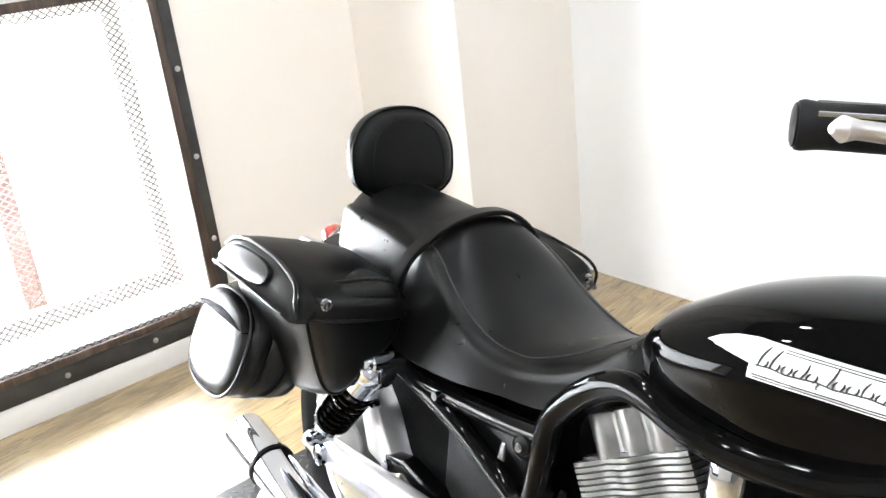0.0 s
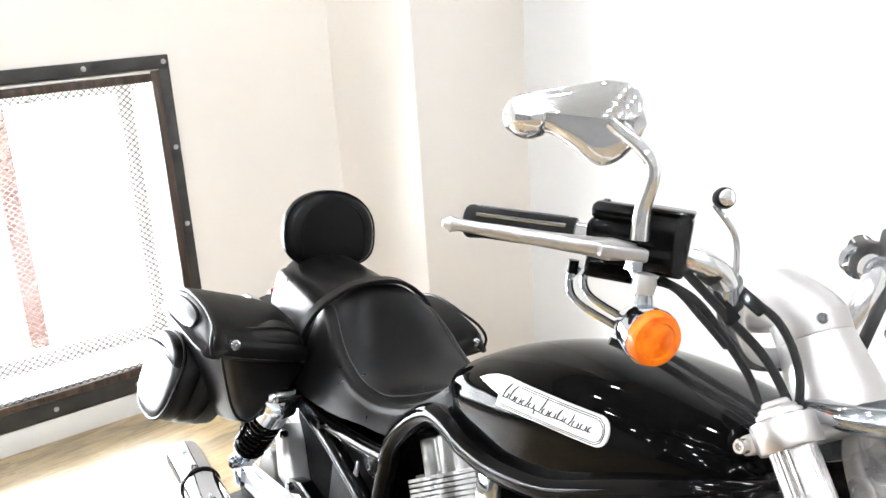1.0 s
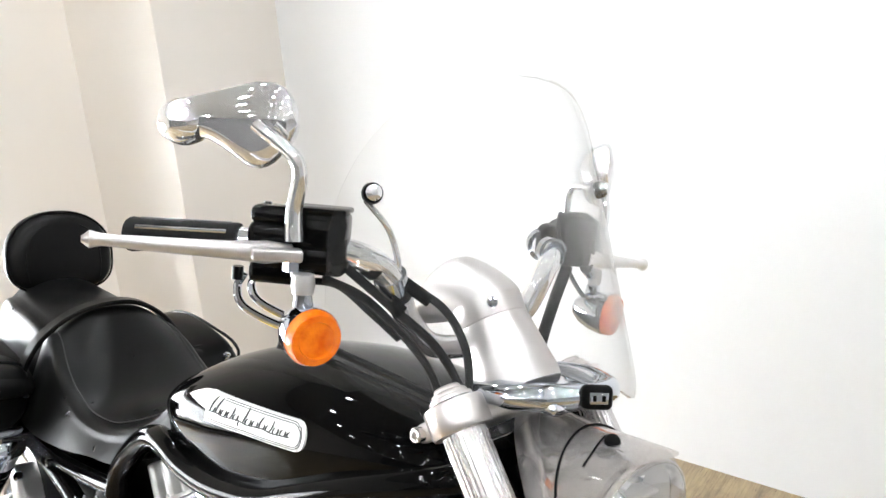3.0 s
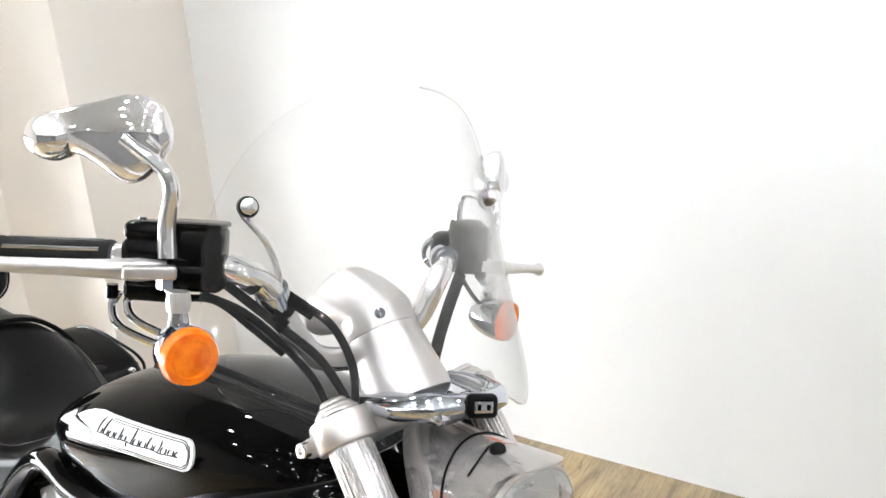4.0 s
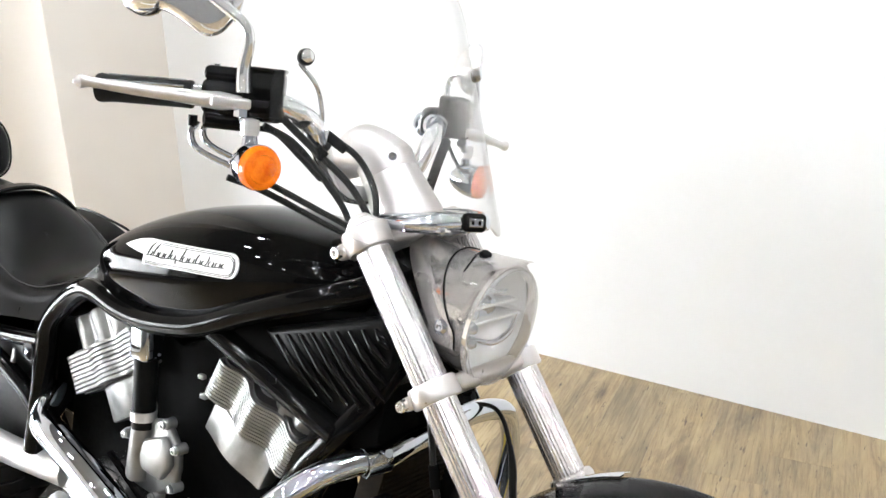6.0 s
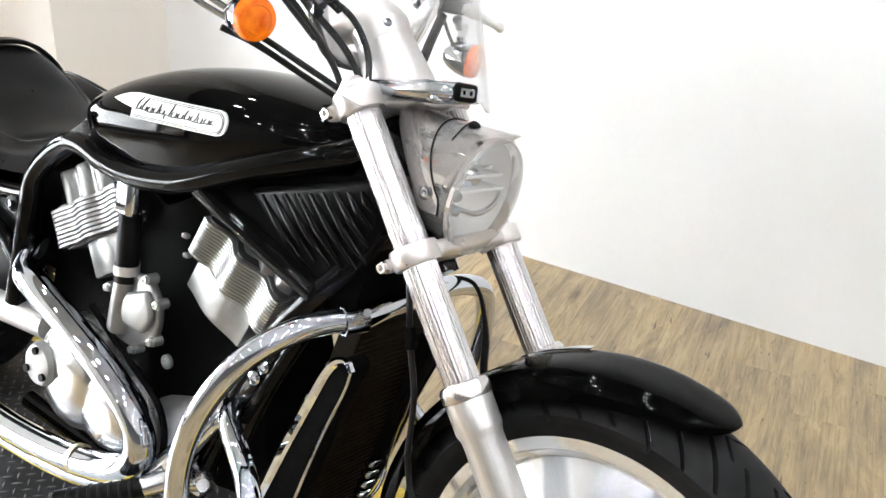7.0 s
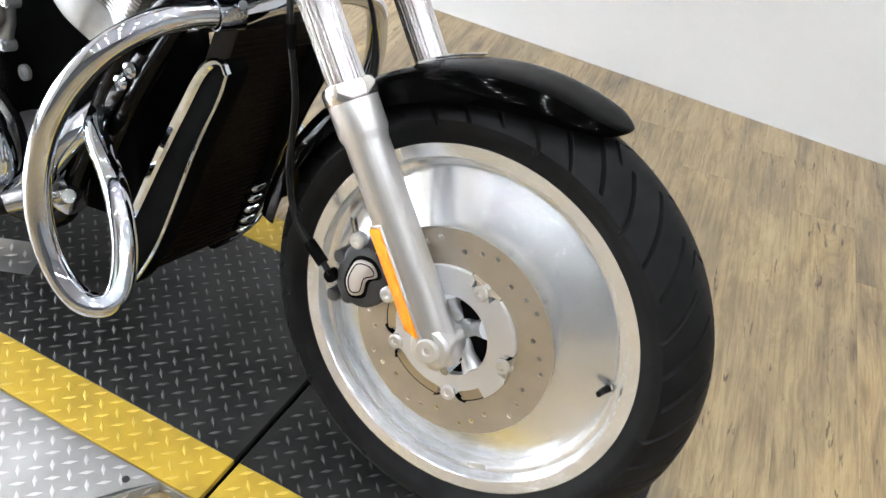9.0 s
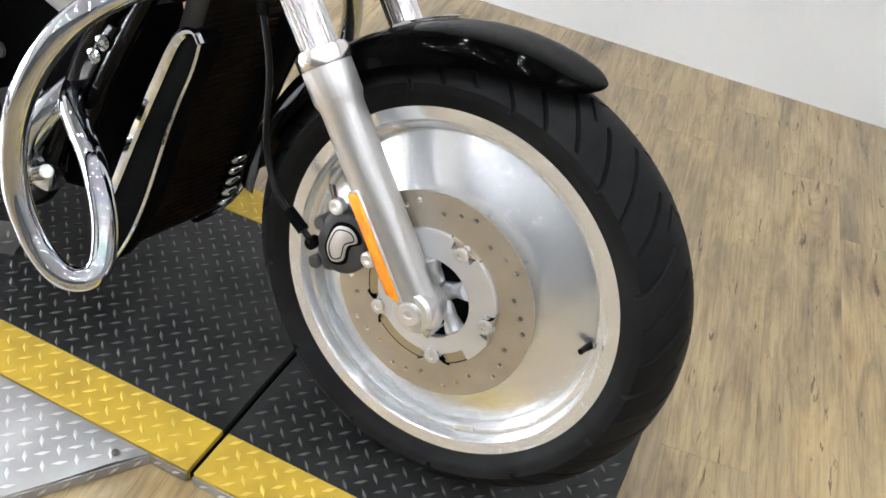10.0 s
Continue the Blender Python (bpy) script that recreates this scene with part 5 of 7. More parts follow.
# --- tank cover ---
def half_section(x, zt, w, zw, zb, wb, n=14):
    """Half of a cross-section, from the crown down to the lower edge."""
    pts = []
    for k in range(n + 1):
        a = math.pi / 2 * k / n
        pts.append((x, w * math.sin(a) ** 0.92, zw + (zt - zw) * math.cos(a) ** 0.90))
    for k in range(1, 6):
        t = k / 5
        pts.append((x, w + (wb - w) * t ** 1.5, zw + (zb - zw) * t))
    return pts


def whole_section(*s):
    h = half_section(*s)
    return [(x, -y, z) for x, y, z in reversed(h[1:])] + h


TANK = [(-0.440, 0.872, 0.070, 0.840, 0.815, 0.060), (-0.470, 0.888, 0.098, 0.845, 0.812, 0.085), (-0.520, 0.900, 0.124, 0.845, 0.805, 0.108), (-0.600, 0.910, 0.144, 0.838, 0.785, 0.128), (-0.680, 0.914, 0.156, 0.828, 0.762, 0.142),
        (-0.760, 0.911, 0.165, 0.818, 0.745, 0.150), (-0.840, 0.899, 0.172, 0.806, 0.738, 0.156), (-0.900, 0.884, 0.172, 0.798, 0.738, 0.156), (-0.960, 0.862, 0.166, 0.788, 0.738, 0.152), (-1.005, 0.837, 0.150, 0.786, 0.736, 0.138),
        (-1.040, 0.815, 0.122, 0.765, 0.732, 0.108), (-1.065, 0.775, 0.085, 0.745, 0.725, 0.075)]


def tank_rows(stations, per=5):
    """Stations filled in smoothly between the given ones."""
    cols = []
    for c in range(6):
        path = smooth_path([(s[0], s[c], 0) for s in stations], per)
        cols.append([q.y if c else q.x for q in path])
    return list(zip(*cols))


bm = loft([whole_section(*s) for s in tank_rows(TANK)], closed=True)
tank = part("tank_cover", bm, black_gloss, moto, "gloss black tank cover", 60)


def tank_y(x, z):
    """The cover's half width at a place along it and a height."""
    st = tank_rows(TANK)
    s = min(st, key=lambda q: abs(q[0] - x))
    zt, w, zw, zb, wb = s[1:]
    if z >= zw:
        c = min(1.0, (z - zw) / (zt - zw)) ** (1 / 0.90)
        return w * math.sin(math.acos(c)) ** 0.92
    return w + (wb - w) * min(1, (zw - z) / (zw - zb)) ** 1.5


def on_tank(outline, lift, mat, name, parent, label=""):
    """A thin plate that follows the cover's side; outline in x and z."""
    bm = bmesh.new()
    f = bm.faces.new([bm.verts.new((x, 0, z)) for x, z in outline])
    bmesh.ops.triangulate(bm, faces=[f])
    for _ in range(2):
        bmesh.ops.subdivide_edges(bm, edges=list(bm.edges), cuts=1, use_grid_fill=True)
    for v in bm.verts:
        v.co.y = -tank_y(v.co.x, v.co.z) - lift
    got = bmesh.ops.extrude_face_region(bm, geom=list(bm.faces))
    bmesh.ops.translate(bm, vec=(0, 0.006, 0), verts=[v for v in got["geom"] if isinstance(v, bmesh.types.BMVert)])
    return part(name, bm, mat, parent, label, 50)


# the badge: a rounded plate with fine black lines, and a lettered stroke drawn as plain bars
B_MID, B_TILT = Vector((-0.766, 0, 0.836)), radians(-3.5)


def capsule(x0, x1, h, n=8):
    pts = [(x0, -h)] + [(x1 - h + h * math.cos(a), h * math.sin(a)) for a in [-math.pi / 2 + math.pi * k / n for k in range(n + 1)]] + [(x0, h)]
    return pts


def badge_place(pts):
    c, s = math.cos(B_TILT), math.sin(B_TILT)
    return [(B_MID.x + x * c + z * s, B_MID.z - x * s + z * c) for x, z in pts]


badge = on_tank(badge_place(capsule(-0.092, 0.106, 0.0190)), 0.0030, badge_white, "badge", tank, "silver white badge plate with fine black lines")
on_tank(badge_place([(-0.152, 0.003), (-0.140, 0.0095), (-0.120, 0.0155), (-0.095, 0.0188), (-0.085, 0.0190), (-0.085, -0.006), (-0.100, -0.004), (-0.125, -0.001), (-0.140, 0.001)]), 0.0024, badge_white, "badge_tail", badge)
for h, wd in ((0.0165, 0.0012), (0.0140, 0.0012)):
    outer, inner = capsule(-0.086, 0.103 - (0.0190 - h), h), capsule(-0.086, 0.103 - (0.0190 - h) - wd, h - wd)
    path = badge_place(outer)
    pts = []
    for a, b in zip(path, path[1:]):
        for k in range(6):
            x, z = a[0] + (b[0] - a[0]) * k / 6, a[1] + (b[1] - a[1]) * k / 6
            pts.append((x, -tank_y(x, z) - 0.0034, z))
    part("badge_line", tube(pts, 0.0006, 6, 1, False), badge_black, badge)
# the scripted stroke, as plain slanting bars of uneven height on one line
random.seed(5)
x = -0.080
for k in range(25):
    tall = 0.0200 if k in (0, 2, 11) else 0.0150 if k in (7, 16, 19) else 0.0075
    low = -0.0105 if k == 10 else -0.0046
    bend = 0.0016 * (1 if k % 2 else -1)
    pts = [(x + 0.40 * (low + tall * q) + bend * math.sin(q * math.pi), low + tall * q) for q in (0, 0.25, 0.5, 0.75, 1)]
    bar = [(q, -tank_y(q, w) - 0.0036, w) for q, w in badge_place(pts)]
    part("badge_mark", tube(bar, [0.0007, 0.0012, 0.0012, 0.0011, 0.0006], 6, 3), badge_black, badge)
    x += 0.0066
pts = [(-0.084 + 0.0164 * k, -0.0044 + 0.0012 * math.sin(k * 2.1)) for k in range(11)]
stroke = [(q, -tank_y(q, w) - 0.0038, w) for q, w in badge_place(pts)]
part("badge_stroke", tube(stroke, 0.0009, 6, 1, False), badge_black, badge, "black scripted stroke drawn plain")
on_tank([(-0.705, 0.770), (-0.668, 0.774), (-0.662, 0.768), (-0.675, 0.764), (-0.702, 0.762)], 0.003, chrome, "side_emblem", tank, "small chrome side emblem")

# --- seat ---
def seat_section(x, zc, ze, w, zl, wl, n=12):
    """Crown height, edge height, half width, lower edge's height and half width."""
    pts = []
    for k in range(n + 1):
        t = k / n
        pts.append((x, w * t, zc + (ze - zc) * t ** 2.4))
    r = 0.020
    for k in range(1, 6):
        a = math.pi / 2 * k / 5
        pts.append((x, w + r * math.sin(a), ze - r * (1 - math.cos(a))))
    for k in range(1, 6):
        t = k / 5
        pts.append((x, w + r + (wl - w - r) * t, ze - r + (zl - ze + r) * t))
    return [(a, -b, c) for a, b, c in reversed(pts[1:])] + pts


SEAT = [(-1.000, 0.838, 0.826, 0.030, 0.800, 0.055), (-1.020, 0.828, 0.808, 0.068, 0.762, 0.108), (-1.045, 0.808, 0.784, 0.090, 0.722, 0.132), (-1.080, 0.776, 0.752, 0.100, 0.686, 0.142), (-1.115, 0.746, 0.724, 0.105, 0.660, 0.146), (-1.150, 0.722, 0.704, 0.108, 0.642, 0.149), (-1.195, 0.703, 0.686, 0.112, 0.630, 0.151),
        (-1.260, 0.690, 0.672, 0.120, 0.622, 0.156), (-1.330, 0.700, 0.682, 0.128, 0.612, 0.166), (-1.400, 0.736, 0.712, 0.126, 0.606, 0.172), (-1.450, 0.778, 0.744, 0.120, 0.604, 0.174), (-1.490, 0.808, 0.766, 0.112, 0.604, 0.172), (-1.520, 0.818, 0.772, 0.108, 0.606, 0.170), (-1.545, 0.812, 0.764, 0.104, 0.612, 0.164)]
bm = loft([seat_section(*s) for s in tank_rows(SEAT, 4)])
seat = part("rider_seat", bm, leather, moto, "black leather bucket seat with a stitched insert", 60)
def seat_at(x, f, down=0.0):
    st = tank_rows(SEAT, 4)
    s = min(st, key=lambda q: abs(q[0] - x))
    _, zc, ze, w, zl, wl = s
    return Vector((s[0], w * f, zc + (ze - zc) * abs(f) ** 2.4))


for side in (-1, 1):
    seam = [seat_at(x, side * f) + Vector((0, 0, 0.0012)) for x, f in ((-1.515, 0.98), (-1.48, 0.985), (-1.44, 0.99), (-1.40, 0.99), (-1.36, 0.985), (-1.31, 0.98), (-1.265, 0.95), (-1.225, 0.88), (-1.190, 0.74), (-1.168, 0.52), (-1.158, 0.25), (-1.156, 0.0))]
    part("seam", tube(seam, 0.0013, 8, 4), thread, seat, "raised stitched seam")
# strap across the joint of both seats
band = [(-1.535, -0.172, 0.625), (-1.540, -0.166, 0.690), (-1.530, -0.140, 0.755), (-1.515, -0.095, 0.800), (-1.506, -0.04, 0.823), (-1.508, 0.03, 0.824), (-1.522, 0.09, 0.798), (-1.536, 0.14, 0.752), (-1.545, 0.166, 0.690), (-1.545, 0.17, 0.625)]
path = smooth_path(band, 6)
rows = []
for i, q in enumerate(path):
    d = (path[min(i + 1, len(path) - 1)] - path[max(i - 1, 0)]).normalized()
    acr = Vector((-1, 0, 0.05))
    nrm = acr.cross(d).normalized()
    if nrm.z < 0 and abs(q.y) < 0.1:
        nrm = -nrm
    cen = Vector((-1.53, 0, 0.68))
    if nrm.dot(q - cen) < 0:
        nrm = -nrm
    rows.append([q + acr * a + nrm * b for a, b in ((-0.014, 0.002), (-0.012, 0.005), (0.012, 0.005), (0.014, 0.002), (0.012, -0.004), (-0.012, -0.004))])
part("strap", loft(rows), leather, seat, "black leather strap across the seat")

PILLION = [(-1.535, 0.800, 0.752, 0.098, 0.680, 0.146), (-1.570, 0.812, 0.768, 0.100, 0.660, 0.150), (-1.630, 0.818, 0.778, 0.100, 0.655, 0.148), (-1.700, 0.822, 0.782, 0.098, 0.655, 0.140), (-1.770, 0.826, 0.786, 0.094, 0.660, 0.132), (-1.820, 0.822, 0.780, 0.084, 0.672, 0.116), (-1.850, 0.800, 0.760, 0.060, 0.690, 0.090)]
part("pillion_seat", loft([seat_section(*s) for s in tank_rows(PILLION, 4)]), leather, moto, "black leather passenger pad", 60)

# backrest pad: a rounded shield shape, thick and domed
rows = []
lean_back = Vector((-0.16, 0, 0.987))
for i in range(17):
    t = i / 16
    bulge = math.sin(t * math.pi) ** 0.42 if 0 < t < 1 else 0.0
    off = -0.032 + 0.064 * t
    row = []
    for k in range(48):
        a = 2 * math.pi * k / 48
        cx, cz = math.cos(a), math.sin(a)
        y = 0.114 * math.copysign(abs(cx) ** (0.92 if cz > 0 else 0.62), cx)
        z = (0.092 if cz > 0 else 0.082) * math.copysign(abs(cz) ** (0.92 if cz > 0 else 0.62), cz)
        y *= 1.0 + 0.02 * (-z / 0.08)
        s = 0.72 + 0.28 * bulge
        row.append(Vector((-1.800, 0.006, 0.876)) + Vector((1, 0, 0)) * off + Vector((0, y * s, 0)) + lean_back * (z * s))
    rows.append(row)
pad = part("backrest_pad", loft(rows), leather, moto, "domed black leather backrest pad", 70)
edge = []
for k in range(49):
    a = 2 * math.pi * k / 48
    cx, cz = math.cos(a), math.sin(a)
    y = 0.1155 * math.copysign(abs(cx) ** (0.92 if cz > 0 else 0.62), cx)
    z = (0.0935 if cz > 0 else 0.083) * math.copysign(abs(cz) ** (0.92 if cz > 0 else 0.62), cz)
    y *= 1.0 + 0.02 * (-z / 0.08)
    edge.append(Vector((-1.786, 0.006, 0.876)) + Vector((0, y * 0.985, 0)) + lean_back * (z * 0.985))
part("piping", tube(edge, 0.0024, 8, 1, False), leather, pad)
for side in (-1, 1):
    part("panel_seam", tube([Vector((-1.7672, 0.006 + side * y, 0.876)) + lean_back * z for y, z in ((0.036, 0.0655), (0.060, 0.050), (0.074, 0.025), (0.0795, -0.005), (0.079, -0.035), (0.074, -0.055))], 0.0014, 8, 5), leather, pad)
for side in (-1, 1):
    part("backrest_upright", tube([(-1.825, side * 0.03, 0.84), (-1.835, side * 0.03, 0.79), (-1.82, side * 0.03, 0.74)], 0.008, 12), chrome, pad, "chrome backrest upright")

# --- frame ---
frame_ob = part("frame", tube([(-0.440, -0.075, 0.862), (-0.470, -0.105, 0.845), (-0.560, -0.130, 0.812), (-0.640, -0.142, 0.780), (-0.735, -0.150, 0.738), (-0.800, -0.154, 0.722), (-0.870, -0.156, 0.714), (-0.935, -0.157, 0.718), (-0.985, -0.155, 0.728), (-1.030, -0.152, 0.727), (-1.075, -0.150, 0.706), (-1.120, -0.150, 0.668), (-1.150, -0.150, 0.625), (-1.160, -0.150, 0.560), (-1.170, -0.150, 0.480), (-1.185, -0.150, 0.380)], 0.0200, 22, 8), frame_black, moto, "gloss black tubular frame")
part("frame_rail", mirrored(tube([(-0.440, -0.075, 0.862), (-0.470, -0.105, 0.845), (-0.560, -0.130, 0.812), (-0.640, -0.142, 0.780), (-0.735, -0.150, 0.738), (-0.870, -0.156, 0.714), (-0.985, -0.155, 0.728), (-1.075, -0.150, 0.706), (-1.150, -0.150, 0.625), (-1.185, -0.150, 0.380)], 0.0215, 16)), frame_black, frame_ob)
for side in (-1, 1):
    part("down_tube", tube([(-0.718, side * 0.140, 0.732), (-0.600, side * 0.134, 0.688), (-0.468, side * 0.126, 0.640)], 0.0185, 18), frame_black, frame_ob)
    part("down_tube", tube([(-0.400, side * 0.050, 0.800), (-0.425, side * 0.090, 0.712), (-0.466, side * 0.120, 0.642), (-0.520, side * 0.124, 0.572), (-0.580, side * 0.124, 0.470), (-0.640, side * 0.124, 0.300), (-0.680, side * 0.12, 0.200), (-0.80, side * 0.12, 0.165), (-1.15, side * 0.13, 0.180)], 0.0185, 16), frame_black, frame_ob)
    part("seat_rail", tube([(-1.150, side * 0.150, 0.600), (-1.260, side * 0.150, 0.584), (-1.400, side * 0.150, 0.572), (-1.530, side * 0.150, 0.580), (-1.66, side * 0.140, 0.60), (-1.84, side * 0.12, 0.64)], 0.016, 14), frame_black, frame_ob)
    part("rear_strut", tube([(-1.515, side * 0.152, 0.572), (-1.386, side * 0.152, 0.545), (-1.300, side * 0.152, 0.520), (-1.223, side * 0.150, 0.490), (-1.170, side * 0.148, 0.450)], 0.0165, 14), frame_black, frame_ob)
    part("frame_bolt", rod((-1.386, side * 0.150, 0.572), (-1.386, side * 0.176, 0.572), 0.007), chrome, frame_ob)
part("head_tube", rod((-0.372, 0, 0.730), (-0.500, 0, 0.895), 0.038), frame_black, frame_ob)

# side cover with the lock
part("side_cover", slab([(-1.400, 0.540), (-1.190, 0.600), (-1.165, 0.560), (-1.185, 0.400), (-1.300, 0.330), (-1.400, 0.400)], -0.132, -0.115, 0.006), black_plastic, frame_ob, "black side cover")
lock = part("ignition_lock", lathe([(0, 0), (0.024, 0), (0.025, 0.006), (0.020, 0.010), (0.015, 0.010), (0.014, 0.016), (0.0, 0.018)], (-1.190, -0.150, 0.575), (0.1, -1, 0.05), 30), black_plastic, frame_ob, "black ignition lock")
part("lock_ring", lathe([(0.0165, 0), (0.0185, 0), (0.0185, 0.003), (0.0165, 0.003)], (-1.189, -0.161, 0.575), (0.1, -1, 0.05), 26, True), housing_black, lock)
part("key_barrel", lathe([(0, 0), (0.007, 0), (0.007, 0.006), (0.005, 0.008), (0, 0.008)], (-1.189, -0.166, 0.575), (0.1, -1, 0.05), 20), chrome, lock)
part("key", slab([(-1.214, 0.552), (-1.206, 0.580), (-1.198, 0.580), (-1.200, 0.552)], -0.186, -0.183, 0.001), cast_dark, lock, "dark steel key")

# --- engine ---
eng = part("engine", slab([(-0.60, 0.22), (-0.55, 0.30), (-0.60, 0.45), (-0.66, 0.62), (-0.62, 0.70), (-0.74, 0.72), (-0.86, 0.66), (-1.04, 0.72), (-1.12, 0.69), (-1.165, 0.60), (-1.17, 0.46), (-1.18, 0.36), (-1.14, 0.20), (-0.90, 0.16)], -0.085, 0.105, 0.01), matt_black, moto, "black and silver V-twin engine")


def cylinder_head(centre, axis, width, fins, step, depth, top, low, label, wave=0.010, gap=0.005):
    """A finned cylinder: stacked plates with wavy side edges, a cover above and a smooth foot."""
    a = Vector(axis).normalized()
    t = Vector((a.z, 0, -a.x))
    c = Vector(centre)
    def fin_plate(inset, low_h, high_h):
        """A plate across the cylinder with a wavy outer edge."""
        out = []
        for q in range(25):
            u = -1 + 2 * q / 24
            out.append((u * (width / 2 - inset), -depth + inset - wave * math.cos(u * math.pi * 2.2) - 0.006 * (1 - u * u)))
        out += [(width / 2 - inset, 0.10), (-width / 2 + inset, 0.10)]
        bm = bmesh.new()
        f = bm.faces.new([bm.verts.new(c + a * low_h + t * x + Vector((0, y, 0))) for x, y in out])
        got = bmesh.ops.extrude_face_region(bm, geom=[f])
        bmesh.ops.translate(bm, vec=a * (high_h - low_h), verts=[v for v in got["geom"] if isinstance(v, bmesh.types.BMVert)])
        return bm

    reach = step * fins / 2 + 0.004
    # core coloured darker than the fins, for the shade in their gaps
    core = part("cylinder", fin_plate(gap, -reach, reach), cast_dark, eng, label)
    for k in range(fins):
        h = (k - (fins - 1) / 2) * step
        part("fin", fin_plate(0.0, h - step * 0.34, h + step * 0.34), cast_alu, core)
    for size, h, dx, dep in (top, low):
        hh = h
        cc = c + a * hh + t * dx
        lob = []
        for q in range(25):
            u = -1 + 2 * q / 24
            lob.append((u * size[0] / 2, -dep - (0.011 * abs(math.sin(u * math.pi * 1.5 + math.pi / 2)) if h > 0 else 0.005 * math.cos(u * math.pi))))
        lob += [(size[0] / 2, 0.1), (-size[0] / 2, 0.1)]
        bm = bmesh.new()
        f = bm.faces.new([bm.verts.new(cc + a * (-size[1] / 2) + t * x + Vector((0, y, 0))) for x, y in lob])
        got = bmesh.ops.extrude_face_region(bm, geom=[f])
        bmesh.ops.translate(bm, vec=a * size[1], verts=[v for v in got["geom"] if isinstance(v, bmesh.types.BMVert)])
        bmesh.ops.bevel(bm, geom=list(bm.edges), offset=0.004, segments=2, affect="EDGES", profile=0.5)
        part("cover", bm, cast_alu, core, "cast aluminium cover")
    return core


cylinder_head((-0.640, 0, 0.612), (0.42, 0, 0.908), 0.196, 12, 0.0060, 0.122, ((0.120, 0.030), 0.048, 0.034, 0.104), ((0.148, 0.066), -0.073, -0.011, 0.116), "finned silver front cylinder", 0.009, 0.006)
cylinder_head((-1.015, 0, 0.595), (-0.50, 0, 0.866), 0.204, 9, 0.0080, 0.126, ((0.150, 0.062), 0.064, 0.010, 0.118), ((0.104, 0.070), -0.072, 0.006, 0.114), "finned silver rear cylinder", 0.006, 0.010)
pump = part("water_pump", slab([(-0.890, 0.534), (-0.816, 0.556), (-0.803, 0.549), (-0.790, 0.534), (-0.776, 0.518), (-0.774, 0.483), (-0.780, 0.449), (-0.831, 0.417), (-0.886, 0.421), (-0.898, 0.473)], -0.150, -0.134, 0.006, 3), cast_alu, eng, "cast aluminium water pump")
part("pump_cover", slab([(-0.848, 0.516), (-0.797, 0.536), (-0.782, 0.516), (-0.778, 0.488), (-0.800, 0.458), (-0.850, 0.462), (-0.860, 0.488)], -0.164, -0.148, 0.007, 3), cast_alu, pump)
for x, z in ((-0.806, 0.552), (-0.775, 0.518), (-0.781, 0.450), (-0.826, 0.420), (-0.905, 0.505)):
    part("pump_ear", lathe([(0, 0), (0.0095, 0), (0.009, 0.018), (0.008, 0.020), (0, 0.020)], (x, -0.135, z), (0, -1, 0), 18), cast_alu, pump)
    part("pump_bolt", lathe([(0, 0), (0.0062, 0), (0.0062, 0.004), (0.003, 0.0045), (0.0026, 0.002), (0, 0.002)], (x, -0.156, z), (0, -1, 0), 14), screw_steel, pump)
part("pump_neck", rod((-0.872, -0.150, 0.440), (-0.862, -0.152, 0.535), 0.021, 0.019, 24), cast_alu, pump)
hose = part("coolant_hose", rod((-0.862, -0.152, 0.530), (-0.866, -0.150, 0.655), 0.0195, None, 24), black_plastic, eng, "black coolant hose")
part("hose_clamp", lathe([(0.0195, -0.008), (0.0215, -0.008), (0.0215, 0.008), (0.0195, 0.008)], (-0.8625, -0.152, 0.552), (-0.02, 0, 1), 28, True), satin, hose)
part("hose_elbow", box((0.045, 0.045, 0.066), (-0.868, -0.148, 0.676), 0.012, None, 4), chrome, hose, "chrome hose elbow")

cover = part("clutch_cover", lathe([(0, 0.060), (0.03, 0.060), (0.06, 0.056), (0.085, 0.046), (0.104, 0.028), (0.112, 0.0), (0.112, -0.06), (0, -0.06)], (-0.965, -0.135, 0.318), (0, -1, 0), 56), cover_alu, eng, "round cast aluminium engine cover")
part("cover_nose", loft([[(-0.965 + x + r * 1.2 * math.cos(a), -0.135 - d, 0.318 + z + r * math.sin(a)) for a in [2 * math.pi * k / 32 for k in range(32)]] for x, z, r, d in ((0.10, -0.020, 0.085, 0.0), (0.10, -0.020, 0.082, 0.02), (0.105, -0.022, 0.070, 0.040), (0.11, -0.024, 0.050, 0.050), (0.115, -0.025, 0.02, 0.054))]), cover_alu, cover)
cap = part("inspection_cap", lathe([(0, 0.012), (0.028, 0.012), (0.036, 0.010), (0.040, 0.004), (0.042, -0.004)], (-1.020, -0.194, 0.325), (0, -1, 0), 40), cast_alu, cover, "round inspection cap")
for k in range(3):
    a = radians(90 + 120 * k)
    part("cap_bolt", rod((-1.020 + 0.028 * math.cos(a), -0.203, 0.325 + 0.028 * math.sin(a)), (-1.020 + 0.028 * math.cos(a), -0.211, 0.325 + 0.028 * math.sin(a)), 0.007), black_plastic, cap)
part("engine_bolt", lathe([(0, 0), (0.013, 0), (0.013, 0.006), (0.008, 0.008), (0.005, 0.008), (0, 0.004)], (-0.808, -0.090, 0.389), (0, -1, 0), 6 * 4), screw_steel, eng)
for x, z in ((-0.800, 0.622), (-0.792, 0.590)):
    part("wire_clip", box((0.014, 0.010, 0.008), (x, -0.088, z), 0.002), screw_steel, eng)
part("front_cover", slab([(-0.80, 0.20), (-0.66, 0.22), (-0.65, 0.30), (-0.72, 0.36), (-0.80, 0.33)], -0.125, -0.08, 0.015, 3), cast_alu, eng, "dull silver lower engine cover")

